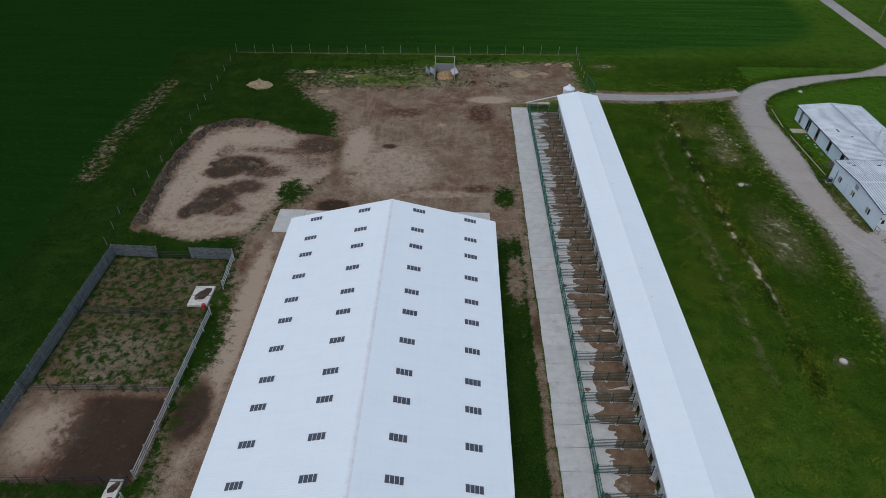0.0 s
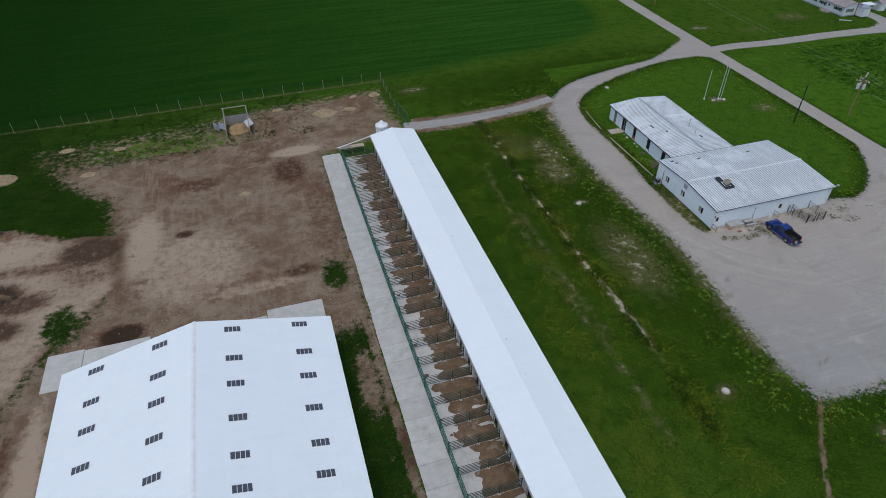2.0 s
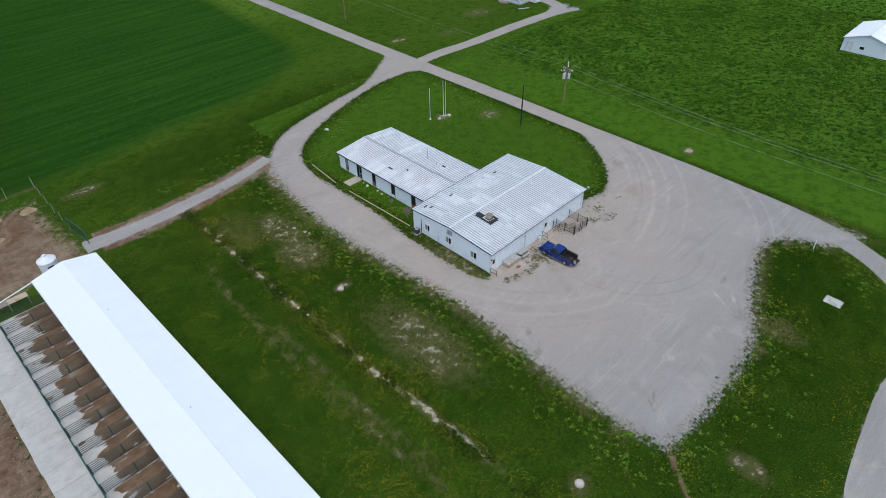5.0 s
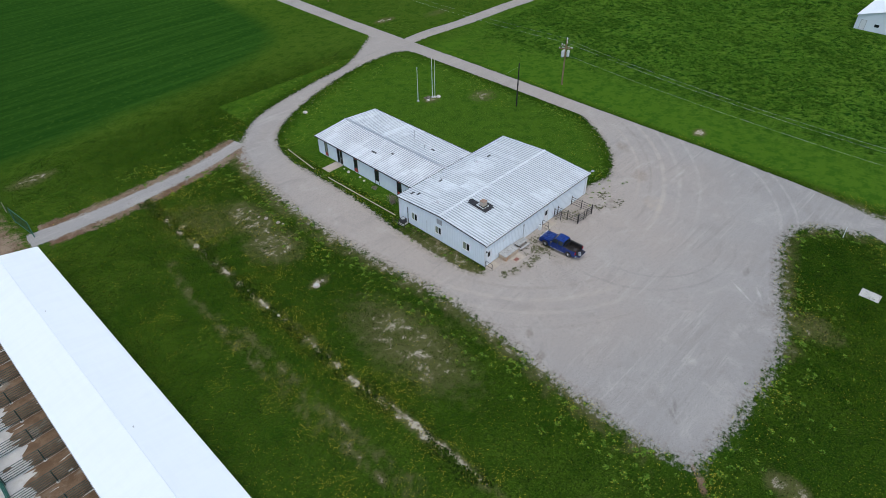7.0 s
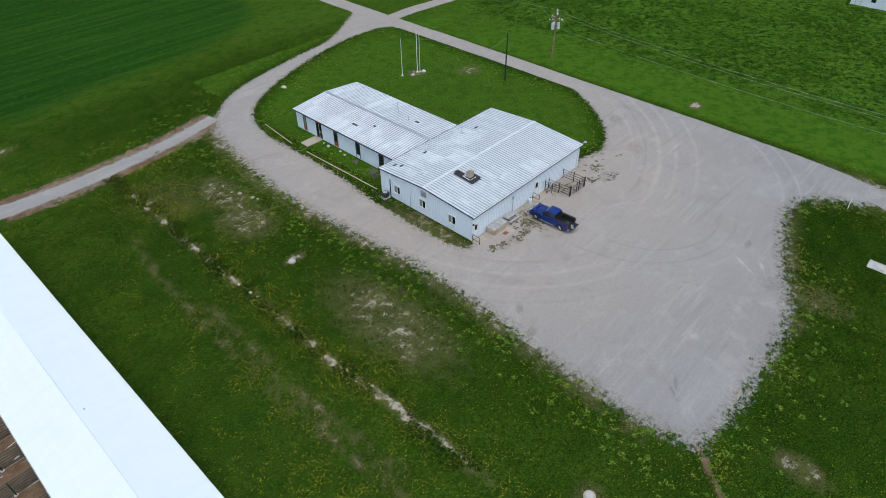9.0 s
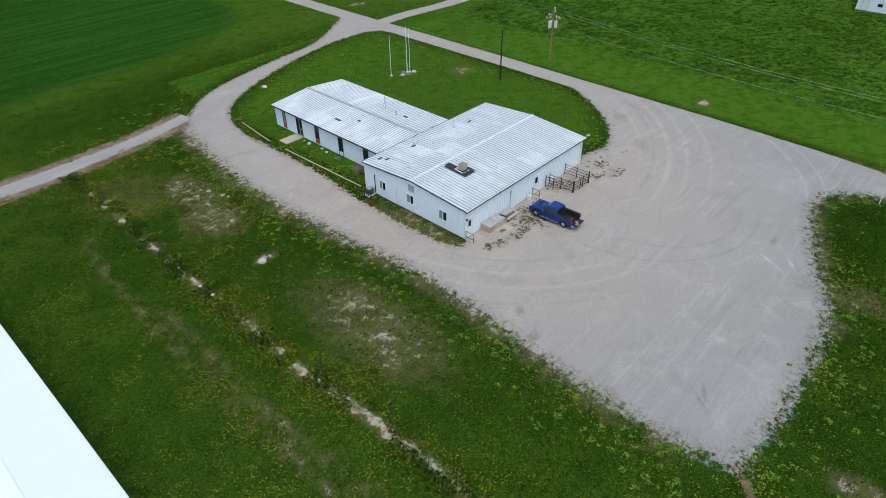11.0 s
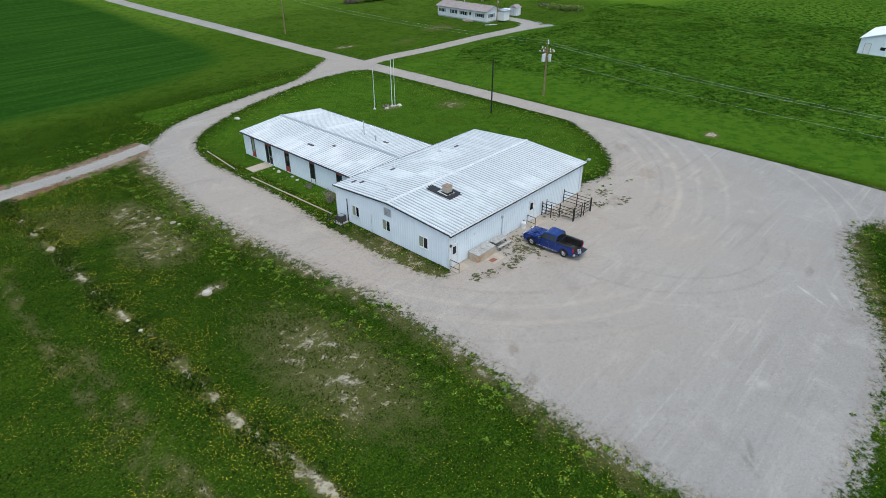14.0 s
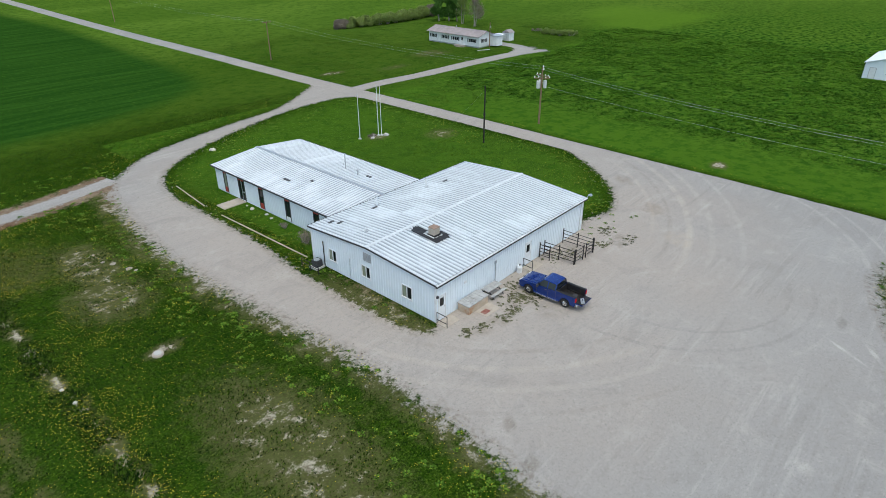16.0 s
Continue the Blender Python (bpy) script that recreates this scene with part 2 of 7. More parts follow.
class Build:
    """Collects faces of one mesh."""

    def __init__(self):
        self.v, self.f = [], []

    def poly(self, points):
        n = len(self.v)
        self.v += [tuple(p) for p in points]
        self.f.append(tuple(range(n, n + len(points))))
        return self

    def solid(self, verts, faces):
        n = len(self.v)
        self.v += [tuple(p) for p in verts]
        self.f += [tuple(i + n for i in f) for f in faces]
        return self

    def box(self, x0, x1, y0, y1, z0, z1, m=None, taper=0.0):
        tx, ty = taper * (x1 - x0) / 2, taper * (y1 - y0) / 2
        p = [Vector(q) for q in ((x0, y0, z0), (x1, y0, z0), (x1, y1, z0), (x0, y1, z0),
             (x0 + tx, y0 + ty, z1), (x1 - tx, y0 + ty, z1), (x1 - tx, y1 - ty, z1), (x0 + tx, y1 - ty, z1))]
        if m is not None:
            p = [m @ q for q in p]
        return self.solid(p, ((0, 3, 2, 1), (4, 5, 6, 7), (0, 1, 5, 4), (1, 2, 6, 5), (2, 3, 7, 6), (3, 0, 4, 7)))

    def rod(self, a, b, r, r2=None, n=8, caps=True):
        a, b = Vector(a), Vector(b)
        r2 = r if r2 is None else r2
        q = (b - a).to_track_quat("Z", "Y")
        ring = [q @ Vector((math.cos(2 * math.pi * i / n), math.sin(2 * math.pi * i / n), 0)) for i in range(n)]
        base = len(self.v)
        self.v += [tuple(a + d * r) for d in ring] + [tuple(b + d * r2) for d in ring]
        self.f += [(base + i, base + (i + 1) % n, base + n + (i + 1) % n, base + n + i) for i in range(n)]
        if caps:
            self.f += [tuple(base + i for i in reversed(range(n))), tuple(base + n + i for i in range(n))]
        return self

    def prism(self, outline, axis, lo, hi):
        """An outline in the plane across the axis, pushed along it."""
        def at(p, d):
            return {"x": (d, p[0], p[1]), "y": (p[0], d, p[1]), "z": (p[0], p[1], d)}[axis]
        n = len(outline)
        verts = [at(p, lo) for p in outline] + [at(p, hi) for p in outline]
        return self.solid(verts, [tuple(reversed(range(n))), tuple(range(n, 2 * n))] + [(i, (i + 1) % n, n + (i + 1) % n, n + i) for i in range(n)])

    def ribbed(self, o, u, v, w, h, pitch=0.3, rib=0.05, up=0.03, thick=0.05, start=None):
        """A sheet from o, w wide along u and h long along v, with ribs along v."""
        o, u, v = Vector(o), Vector(u).normalized(), Vector(v).normalized()
        n = u.cross(v)
        prof = [(0.0, 0.0)]
        a = pitch / 2 if start is None else start
        while a + rib * 1.6 < w:
            prof += [(a - rib, 0), (a - rib * 0.5, up), (a + rib * 0.5, up), (a + rib, 0)]
            a += pitch
        prof = [p for i, p in enumerate(prof) if i == 0 or p[0] > prof[i - 1][0] - 1e-6] + [(w, 0.0)]
        c = len(prof)
        base = len(self.v)
        for d in (0.0, h):
            self.v += [tuple(o + u * a + v * d + n * z) for a, z in prof]
        self.v += [tuple(o + u * a + v * d - n * thick) for d in (0.0, h) for a in (0.0, w)]
        b0, b1, b2, b3 = (base + 2 * c + i for i in range(4))
        self.f += [(base + i, base + i + 1, base + c + i + 1, base + c + i) for i in range(c - 1)]
        self.f += [(b0, b2, b3, b1), (base, base + c, b2, b0), (base + c - 1, b1, b3, base + 2 * c - 1)]
        self.f += [tuple(base + i for i in reversed(range(c))) + (b0, b1), tuple(base + c + i for i in range(c)) + (b3, b2)]
        return self

    def mesh(self, name, material, smooth=False):
        me = bpy.data.meshes.new(name)
        me.from_pydata(self.v, [], self.f)
        me.materials.append(material)
        if smooth:
            me.polygons.foreach_set("use_smooth", [True] * len(me.polygons))
        me.validate()
        me.update()
        return me


def part(name, build, material, parent=None, label="", smooth=False, kind=""):
    ob = new(name, build.mesh(name, material, smooth) if isinstance(build, Build) else build)
    ob.parent = parent
    return tagged(ob, label=label, kind=kind)


def thing(name, label, category, group="", kind="", at=None):
    ob = new(name)
    ob.empty_display_size = 0.3
    if at is not None:
        ob.matrix_basis = at
    return tagged(ob, label, category, group, kind)


def single(name, build, material, label, category, group="", kind="", smooth=False):
    return tagged(part(name, build, material, None, "", smooth), label, category, group, kind)


def fnoise(x, y, scale, seed=0.0):
    return noise.noise((x * scale + seed * 7.3, y * scale - seed * 3.1, seed))


# ---- ground plan ----


def smooth_line(points, step=0.8):
    """A spline through the points, sampled evenly."""
    p = [Vector(q) for q in points]
    p = [2 * p[0] - p[1]] + p + [2 * p[-1] - p[-2]]
    out = []
    for i in range(1, len(p) - 2):
        n = max(2, int((p[i + 1] - p[i]).length / step))
        for j in range(n):
            t = j / n
            out.append(0.5 * (2 * p[i] + (p[i + 1] - p[i - 1]) * t + (2 * p[i - 1] - 5 * p[i] + 4 * p[i + 1] - p[i + 2]) * t * t + (3 * p[i] - p[i - 1] - 3 * p[i + 1] + p[i + 2]) * t ** 3))
    return [(q.x, q.y) for q in out] + [tuple(points[-1])]


def strip(points, width):
    """The outline of a band of that width along a line; width may be a pair for its two ends."""
    line = smooth_line(points, 1.5)
    w0, w1 = width if isinstance(width, tuple) else (width, width)
    left, right = [], []
    for i, (x, y) in enumerate(line):
        a, b = line[max(0, i - 1)], line[min(len(line) - 1, i + 1)]
        d = Vector((b[0] - a[0], b[1] - a[1])).normalized()
        w = (w0 + (w1 - w0) * i / (len(line) - 1)) / 2
        left.append((x - d.y * w, y + d.x * w)), right.append((x + d.y * w, y - d.x * w))
    return left + right[::-1]


def distance(px, py, outline):
    """The signed distance of points to an outline, negative inside."""
    d = np.full(px.shape, 1e9)
    inside = np.zeros(px.shape, bool)
    for (x0, y0), (x1, y1) in zip(outline, outline[1:] + outline[:1]):
        ex, ey = x1 - x0, y1 - y0
        t = np.clip(((px - x0) * ex + (py - y0) * ey) / (ex * ex + ey * ey + 1e-9), 0, 1)
        d = np.minimum(d, np.hypot(px - x0 - t * ex, py - y0 - t * ey))
        cross = (y0 > py) != (y1 > py)
        inside ^= cross & (px < ex * (py - y0) / (ey if abs(ey) > 1e-9 else 1e-9) + x0)
    return np.where(inside, -d, d)


def to_line(px, py, points):
    d = np.full(px.shape, 1e9)
    for (x0, y0), (x1, y1) in zip(points, points[1:]):
        ex, ey = x1 - x0, y1 - y0
        t = np.clip(((px - x0) * ex + (py - y0) * ey) / (ex * ex + ey * ey), 0, 1)
        d = np.minimum(d, np.hypot(px - x0 - t * ex, py - y0 - t * ey))
    return d


MAIN_ROAD = [(121, 420), (117.5, 330), (114.6, 250), (113.8, 198), (113.0, 160), (112.8, 120), (112.4, 95), (112.0, 72), (110.5, 54), (105.0, 42.5), (96, 37.2), (82, 36.8), (70, 35.8), (60, 33.5), (48, 27), (36, 14)]
LOOP_OUT = [(112, 155), (106, 150.8), (96.7, 145.3), (85.4, 142.9), (73.2, 139.5), (66.4, 134.9), (62.8, 129.6), (61.1, 122.3), (59.9, 112), (59.7, 103), (60.4, 93), (61.2, 84), (61.0, 75.5), (60.2, 68.5), (59.8, 62), (59.8, 56.5), (60.4, 52.0)]
YARD_EDGE = [(60.4, 52.0), (64.6, 51.4), (72, 51.3), (80.8, 52), (90.4, 56.0), (99.5, 58.5), (104.6, 56.4), (107.3, 51), (112, 49)]
LOOP_IN = [(112, 100), (110, 97), (106.6, 91.4), (102, 86.4), (97, 83.6), (93.2, 84.2), (90.4, 84.3), (87, 84.3), (82.6, 84.3), (78, 84.3), (73, 84.3), (69.6, 84.2), (67.6, 83.0), (66.6, 84.6), (66.2, 91), (66.5, 98), (67.3, 104), (67.5, 113), (67.4, 121.5), (68.3, 126), (70.3, 129.8), (74.7, 133.5), (83.3, 137.7), (96.4, 141.7), (107, 142.3), (112, 139.4)]
YARD = smooth_line(LOOP_OUT) + smooth_line(YARD_EDGE) + smooth_line(LOOP_IN)
TRACK = [(65, 132.8), (56, 130.6), (46, 129.6), (38, 129.6), (31, 130.2)]
HOUSE_DRIVE = [(113, 145), (121, 145.2), (132, 144.2), (146, 144.0), (157, 143.4), (164, 143.0), (168.5, 144.5), (170.6, 148.5), (170.9, 155.0)]
DRIVE_SPUR = [(163, 142.6), (167.5, 141.6), (171.2, 139.2)]
FOOT_TRAIL = [(60.5, 52), (57, 48), (54.2, 44.6), (51, 39.8), (48, 34), (45, 28)]
DIRT = [(-38.7, 143), (-20, 145), (-4, 147), (30, 149), (31, 134), (31, 128.2), (24, 127.6), (18, 125.8), (14.2, 124.6), (13.9, 84), (13.9, 79.8), (8.6, 79), (-21.6, 79), (-22, 18), (-30, 18), (-27.7, 36), (-28.8, 47), (-26.3, 56), (-27.3, 62), (-29.6, 72), (-30, 78.5), (-26, 86), (-23.3, 88), (-21.2, 95), (-19.8, 104), (-21.8, 120), (-30, 128), (-38, 136)]
MANURE = [(-49, 113), (-44, 116), (-36, 116), (-28, 111.5), (-20, 110), (-19, 97), (-26, 88), (-30, 79), (-38, 77.3), (-47.8, 80.5), (-48.6, 94)]
PENS = [(-47.7, 73.5), (-30, 73.5), (-29.9, 20), (-47.2, 20)]
BERM = [(-36, 115.2), (-42, 114.6), (-47, 110.5), (-48.4, 98), (-47.6, 86), (-47.2, 80.5)]

# ---- ground, one sheet to the horizon ----


def axis_steps(lo, hi, step, far):
    inner = list(np.arange(lo, hi + 1e-6, step))
    out, d = [], step
    reach = hi
    while reach < far:
        d *= 1.16
        reach += d
        out.append(reach)
    back, d, reach = [], step, lo
    while reach > -far:
        d *= 1.16
        reach -= d
        back.append(reach)
    return np.array(back[::-1] + inner + out)


GX, GY = axis_steps(-80, 126, 0.6, 3600), axis_steps(16, 164, 0.6, 3600)
X, Y = np.meshgrid(GX, GY)
px, py = X.ravel(), Y.ravel()
d_yard = distance(px, py, YARD)
d_road = np.minimum.reduce([distance(px, py, strip(MAIN_ROAD, (5.1, 4.0))), d_yard, distance(px, py, strip(TRACK, (3.2, 4.2))), distance(px, py, strip(HOUSE_DRIVE, (4.0, 4.6))), distance(px, py, strip(DRIVE_SPUR, (4.0, 3.0)))])
d_dirt, d_manure, d_pens, d_berm = distance(px, py, DIRT), distance(px, py, MANURE), distance(px, py, PENS), to_line(px, py, BERM)
d_trail = to_line(px, py, FOOT_TRAIL)


def blob(x, y, rx, ry):
    return np.clip(1.6 - np.hypot((px - x) / rx, (py - y) / ry), 0, 1)


north = np.clip((py - 127) / 8, 0, 1)
dirt = np.clip(0.5 - d_dirt / 6.5, 0, 1)
dirt = dirt * (1 - 0.42 * north * np.clip((6 - px) / 14, 0, 1)) * (1 - 0.28 * north)
dirt = np.maximum(dirt, np.clip(0.5 - d_manure / 2.5, 0, 1))
dirt = np.maximum(dirt, np.clip(1.3 - to_line(px, py, [(-61.9, 133), (-62.4, 121), (-63.2, 108), (-61.7, 95)]) / 3.8, 0, 1) * 0.40)
dirt = np.maximum(dirt, np.where((px > 12.6) & (px < 13.9) & (py < 80), 0.62, 0))
dirt = np.maximum(dirt, blob(11.4, 70, 1.4, 6) * 0.6)
dirt = np.maximum(dirt, np.where((px > 8.8) & (px < 12.7) & (py < 79), 0.16, 0))
dirt = np.maximum(dirt, np.clip(0.5 - d_pens, 0, 1) * np.clip((54 - py) / 8, 0.44, 1.0) * np.clip((py - 36.5) / 2, 0.3, 1))
dirt = np.maximum(dirt, np.clip(0.95 - d_trail / 0.55, 0, 1) * 0.9)
dirt = np.maximum(dirt, np.clip(1.0 - d_road / 2.2, 0, 1) * np.where((px > 33) & (px < 64) & (py > 124) & (py < 136), 0.8, 0.0))
dirt = np.minimum(dirt, 1 - 0.72 * np.maximum(blob(10.8, 90.5, 2.0, 3.6), blob(-25.5, 91.5, 2.4, 4.0)))
near_wall = np.maximum.reduce([blob(74.5, 81.4, 6.4, 2.4), blob(85, 81.4, 5.6, 3.0), blob(67.9, 90, 0.5, 7.5) * 0.5])
dirt = np.maximum(dirt, near_wall * 0.85)
berm_soil = np.clip(1.3 - d_berm / 1.6, 0, 1)
dirt = np.maximum(dirt, berm_soil * 0.75)
manure = np.maximum.reduce([near_wall * 0.32, berm_soil * 0.5, blob(-23.5, 107, 5.5, 4.4) * 0.66, blob(-33.5, 105, 5, 1.6) * 0.5, blob(-41, 85, 1.6, 2.4) * 0.75, blob(-7.7, 121, 5, 2.6) * 0.55, blob(7.5, 121, 3.5, 5) * 0.6, blob(-10, 107, 1.6, 1.0) * 0.7, blob(6, 93, 3, 1.5) * 0.6, blob(-7.8, 93.4, 3, 1.2) * 0.4, blob(-28, 72.5, 1.0, 3.5) * 0.5, blob(13.4, 60, 0.7, 4) * 0.6, blob(11.8, 45, 1.2, 5) * 0.55, blob(-36.5, 99.5, 5.5, 3.4) * 0.78, blob(-39, 97.0, 3.4, 2.2) * 0.8, blob(-31.5, 97.5, 5, 2.6) * 0.62, blob(-37.5, 88.5, 4.0, 4.6) * 0.74, blob(-33.5, 92.5, 4.0, 2.6) * 0.66, blob(-34.5, 85.5, 3.4, 2.0) * 0.6, blob(-40.5, 104, 2.2, 3.0) * 0.5, blob(-29, 104.5, 6, 1.6) * 0.55, blob(-43, 91, 1.4, 9) * 0.35, blob(-23, 104, 6, 7) * 0.5, blob(-27, 46.5, 2.2, 4.5) * 0.8, blob(-17.5, 87.2, 3.2, 2.0) * 0.8,
                            blob(3, 130, 7, 4) * 0.42, blob(1, 127, 5, 5) * 0.40, blob(8, 122, 7, 6) * 0.32, blob(-6, 112, 12, 3) * 0.28, blob(11.5, 106, 3, 14) * 0.42, blob(5, 88, 6, 2.5) * 0.3, blob(-12, 124, 8, 3) * 0.3])
manure = np.maximum(manure, np.clip(0.5 - d_pens, 0, 1) * np.clip((50 - py) / 2, 0, 1) * np.clip((px + 46) / 8, 0.42, 1) * 0.72)
pale = (1 - berm_soil) * np.maximum.reduce([blob(-25.5, 62, 1.6, 16) * 0.7, blob(-16, 106, 3, 9) * 0.62, blob(9.5, 127.5, 5, 1.8) * 0.7, blob(0, 91.2, 9, 1.4) * 0.45, blob(-37, 109.5, 7, 2.2) * 0.75, blob(-42.5, 92, 2.2, 9) * 0.8, blob(-30, 93, 3, 4) * 0.5, blob(-41.5, 43.5, 4.6, 4.2) * 0.62, blob(-39.5, 55, 6, 3.6) * 0.56, blob(-43, 104, 3, 7) * 0.6, blob(-46, 89, 2.6, 7) * 0.6, blob(-9, 99, 9, 10) * 0.5, blob(0, 108, 6, 8) * 0.26, blob(6, 118, 5, 6) * 0.2, blob(14, 128, 8, 3) * 0.35, blob(-26, 55, 2.5, 25) * 0.4,
                          blob(-14, 140, 14, 4) * 0.28, blob(15, 141, 12, 5) * 0.3, np.clip(0.5 - d_manure / 3, 0, 1) * 0.52, blob(-25, 68, 2.5, 12) * 0.3, blob(-2, 90, 8, 6) * 0.2, near_wall * 0.3])
manure = np.maximum(manure, np.clip(0.5 - d_pens, 0, 1) * np.clip((py - 50) / 2, 0, 1) * 0.42)
line_a, line_b = to_line(px, py, [(46.2, 127), (46.0, 111.6), (45.8, 99), (46.1, 91), (45.9, 82), (46.4, 73.6), (46.6, 60)]), np.minimum(to_line(px, py, [(42, 112), (40.6, 104), (40.4, 94), (40.1, 81), (41.0, 66), (41.0, 52)]), to_line(px, py, [(41.9, 96), (41.9, 90), (41.5, 79), (42.4, 68)]))
broken = np.array([fnoise(a, b, 0.6, 11) + 0.8 * fnoise(a, b, 1.5, 12) if d < 4 else 0.0 for a, b, d in zip(px, py, np.minimum(line_a, line_b))])
bare = np.clip(1.35 - line_a / 0.62, 0, 1) * np.clip(0.66 + 0.16 * np.clip((84 - py) / 3, 0, 1) + broken * 0.65, 0, 0.9) * np.clip((py - 60) / 6, 0, 1)
bare = np.maximum(bare, np.clip(1.2 - line_b / 0.9, 0, 1) * np.clip(0.30 + 0.10 * np.clip((py - 90) / 4, 0, 1) * np.clip((99 - py) / 3, 0, 1) + broken * 0.5, 0, 0.56))
bare = np.maximum.reduce([bare, blob(53.2, 81, 3.6, 8) * 0.46, blob(54.2, 84.4, 1.6, 2.0) * 0.55, blob(52.9, 78.3, 1.3, 1.6) * 0.58, blob(51.4, 76.1, 1.2, 1.4) * 0.5, blob(53, 106, 3, 4) * 0.5, blob(54, 113, 2.5, 5) * 0.5, blob(49, 117, 4, 5) * 0.3, blob(52.6, 95.8, 1.3, 0.6) * 0.7, blob(50.7, 56, 1.2, 1.2) * 0.45,
                          blob(104.8, 115.0, 2.4, 2.0) * 0.5, blob(120.2, 159, 2.5, 1.2) * 0.6, blob(150, 158.5, 5, 3) * 0.42, blob(133, 153.7, 4, 1.5) * 0.3, blob(97.5, 121, 1.6, 1.2) * 0.6, blob(118.4, 79.3, 1.2, 0.9) * 0.75, blob(92.5, 87.5, 1.2, 2.5) * 0.6, blob(37, 146, 3, 1.5) * 0.5,
                           blob(66.8, 88, 1.5, 7) * 0.46, blob(76, 82.2, 7, 1.6) * 0.5, blob(86, 81.5, 4, 2.5) * 0.4, blob(85, 50.5, 2, 3) * 0.4, blob(64, 45, 1.2, 2.0) * 0.5])
edge_noise = np.array([fnoise(a, b, 0.45, 21) + 0.7 * fnoise(a, b, 1.4, 22) if d < 6 else 0.0 for a, b, d in zip(px, py, np.abs(d_yard))])
bare = np.maximum(bare, np.clip(1.3 - np.abs(d_yard - 0.9) / 1.7, 0, 1) * np.clip(0.36 + 0.42 * edge_noise, 0, 0.60) * np.where((px < 66) & (py > 54) & (py < 130), 1.0, np.where((py < 60) & (px > 78), 0.8, 0.0)))
bare = np.maximum(bare, np.clip(1.1 - to_line(px, py, [(-52, 152), (-20, 152.2), (10, 152.8), (31.8, 153.2)]) / 0.7, 0, 1) * 0.5)
crop_line = smooth_line([(-80, 153), (30, 153.5), (56, 157.2), (72, 158.6), (85, 162.1), (94, 167.5), (98.5, 175), (101, 189), (103, 215), (106, 256), (104, 334), (100, 420)], 14.0)
crop = np.clip(0.5 - distance(px, py, crop_line + [(-3000, 2500), (-3000, 153)]) / 5.0, 0, 1)
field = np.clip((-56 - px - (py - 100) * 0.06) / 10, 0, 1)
# darker crop and rough grass; the wide northern fade also paints in lens falloff
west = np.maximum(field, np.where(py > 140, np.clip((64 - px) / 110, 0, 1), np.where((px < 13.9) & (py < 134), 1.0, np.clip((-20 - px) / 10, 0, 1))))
light = np.clip(0.5 - distance(px, py, [(199, 133.5), (262, 130), (268, 152), (266, 174), (229, 163)]) / 8, 0, 1)
crop = np.maximum(crop, field)
past = np.clip((px - 121) / 14, 0, 1) * np.clip((144 - py) / 10 + np.clip((px - 185) / 20, 0, 1), 0, 1)
past = np.maximum(past, np.clip((px + 60) / 4, 0, 1) * np.clip((-30 - px) / 6, 0, 1) * np.clip((py - 76) / 6, 0, 1) * np.clip((151 - py) / 3, 0, 1) * 0.3)
island = np.where((px > 69) & (px < 112) & (py > 83.5) & (py < 147), 1.0, 0.0) * np.clip(d_road / 3, 0, 1)
wide = np.where((px < 66) & (py < 130) | (py < 60), 6.0, 2.6)
gravel = np.maximum(np.clip(0.5 - (d_road + 0.45) / 2.4, 0, 1), np.clip(0.5 - np.where(wide > 4, d_yard - 0.2, d_yard + 0.45) / wide, 0, 1))
gravel = np.maximum(gravel, np.maximum(blob(75, 80.6, 6, 2.2), blob(85.5, 80.2, 5.5, 2.6)) * 0.62)
flowers = np.clip(1 - d_road / 9, 0, 1) * np.where((px > 69) & (py > 60), 0.16, 0.5)
band = 0.9 * np.exp(-((px - 47.2) / 2.6) ** 2) + 0.75 * np.exp(-((px - 37.5) / 4.0) ** 2) * np.clip((112 - py) / 20, 0, 1) + 0.5 * np.exp(-((px - 51) / 5) ** 2) * np.clip((py - 97) / 8, 0, 1)
flowers = np.maximum(flowers, np.where((px > 31) & (px < 60) & (py > 20) & (py < 128), 0.12 + band, 0))
flowers = np.clip(flowers * (1 - bare) * (1 - dirt) * (1 - crop), 0, 1)

rng = np.random.default_rng(3)
lump = np.array([fnoise(a, b, 0.22) * 0.6 + fnoise(a, b, 0.7, 2) * 0.4 if -90 < a < 200 and 0 < b < 230 else 0.0 for a, b in zip(px, py)])
Z = lump * 0.05
Z *= np.clip((d_road + 0.2) / 1.4, 0, 1)
rough_berm = np.array([max(0, 0.75 + fnoise(a, b, 0.6, 5)) if d < 4 else 0.0 for a, b, d in zip(px, py, d_berm)])
Z += np.exp(-(d_berm / 1.2) ** 2) * 0.55 * rough_berm
for hx, hy, hr, hz in ((-37.6, 99.2, 2.2, 0.9), (-34.5, 100.2, 1.6, 0.6), (-37.5, 86.2, 2.0, 0.5), (-34.8, 87.6, 1.8, 0.8), (14.5, 141.5, 2.4, 0.5), (3.5, 140.5, 1.8, 0.5), (-1.6, 116, 1.2, 0.12), (26, 146, 1.6, 0.4)):
    Z += hz * np.exp(-((px - hx) ** 2 + (py - hy) ** 2) / (hr * hr) * 1.5) * (1 + 0.5 * lump)
Z -= 0.05 * np.exp(-(line_a / 1.0) ** 2) * np.clip((128 - py) / 3, 0, 1) * np.clip((py - 40) / 5, 0, 1)
under = (px > 12) & (px < 32.2) & (py < 125.5) | (px > -27) & (px < 9.5) & (py < 87.2) | (px > 66.8) & (px < 92) & (py > 79) & (py < 122)
Z = np.where(under, np.minimum(Z, -0.035), Z)

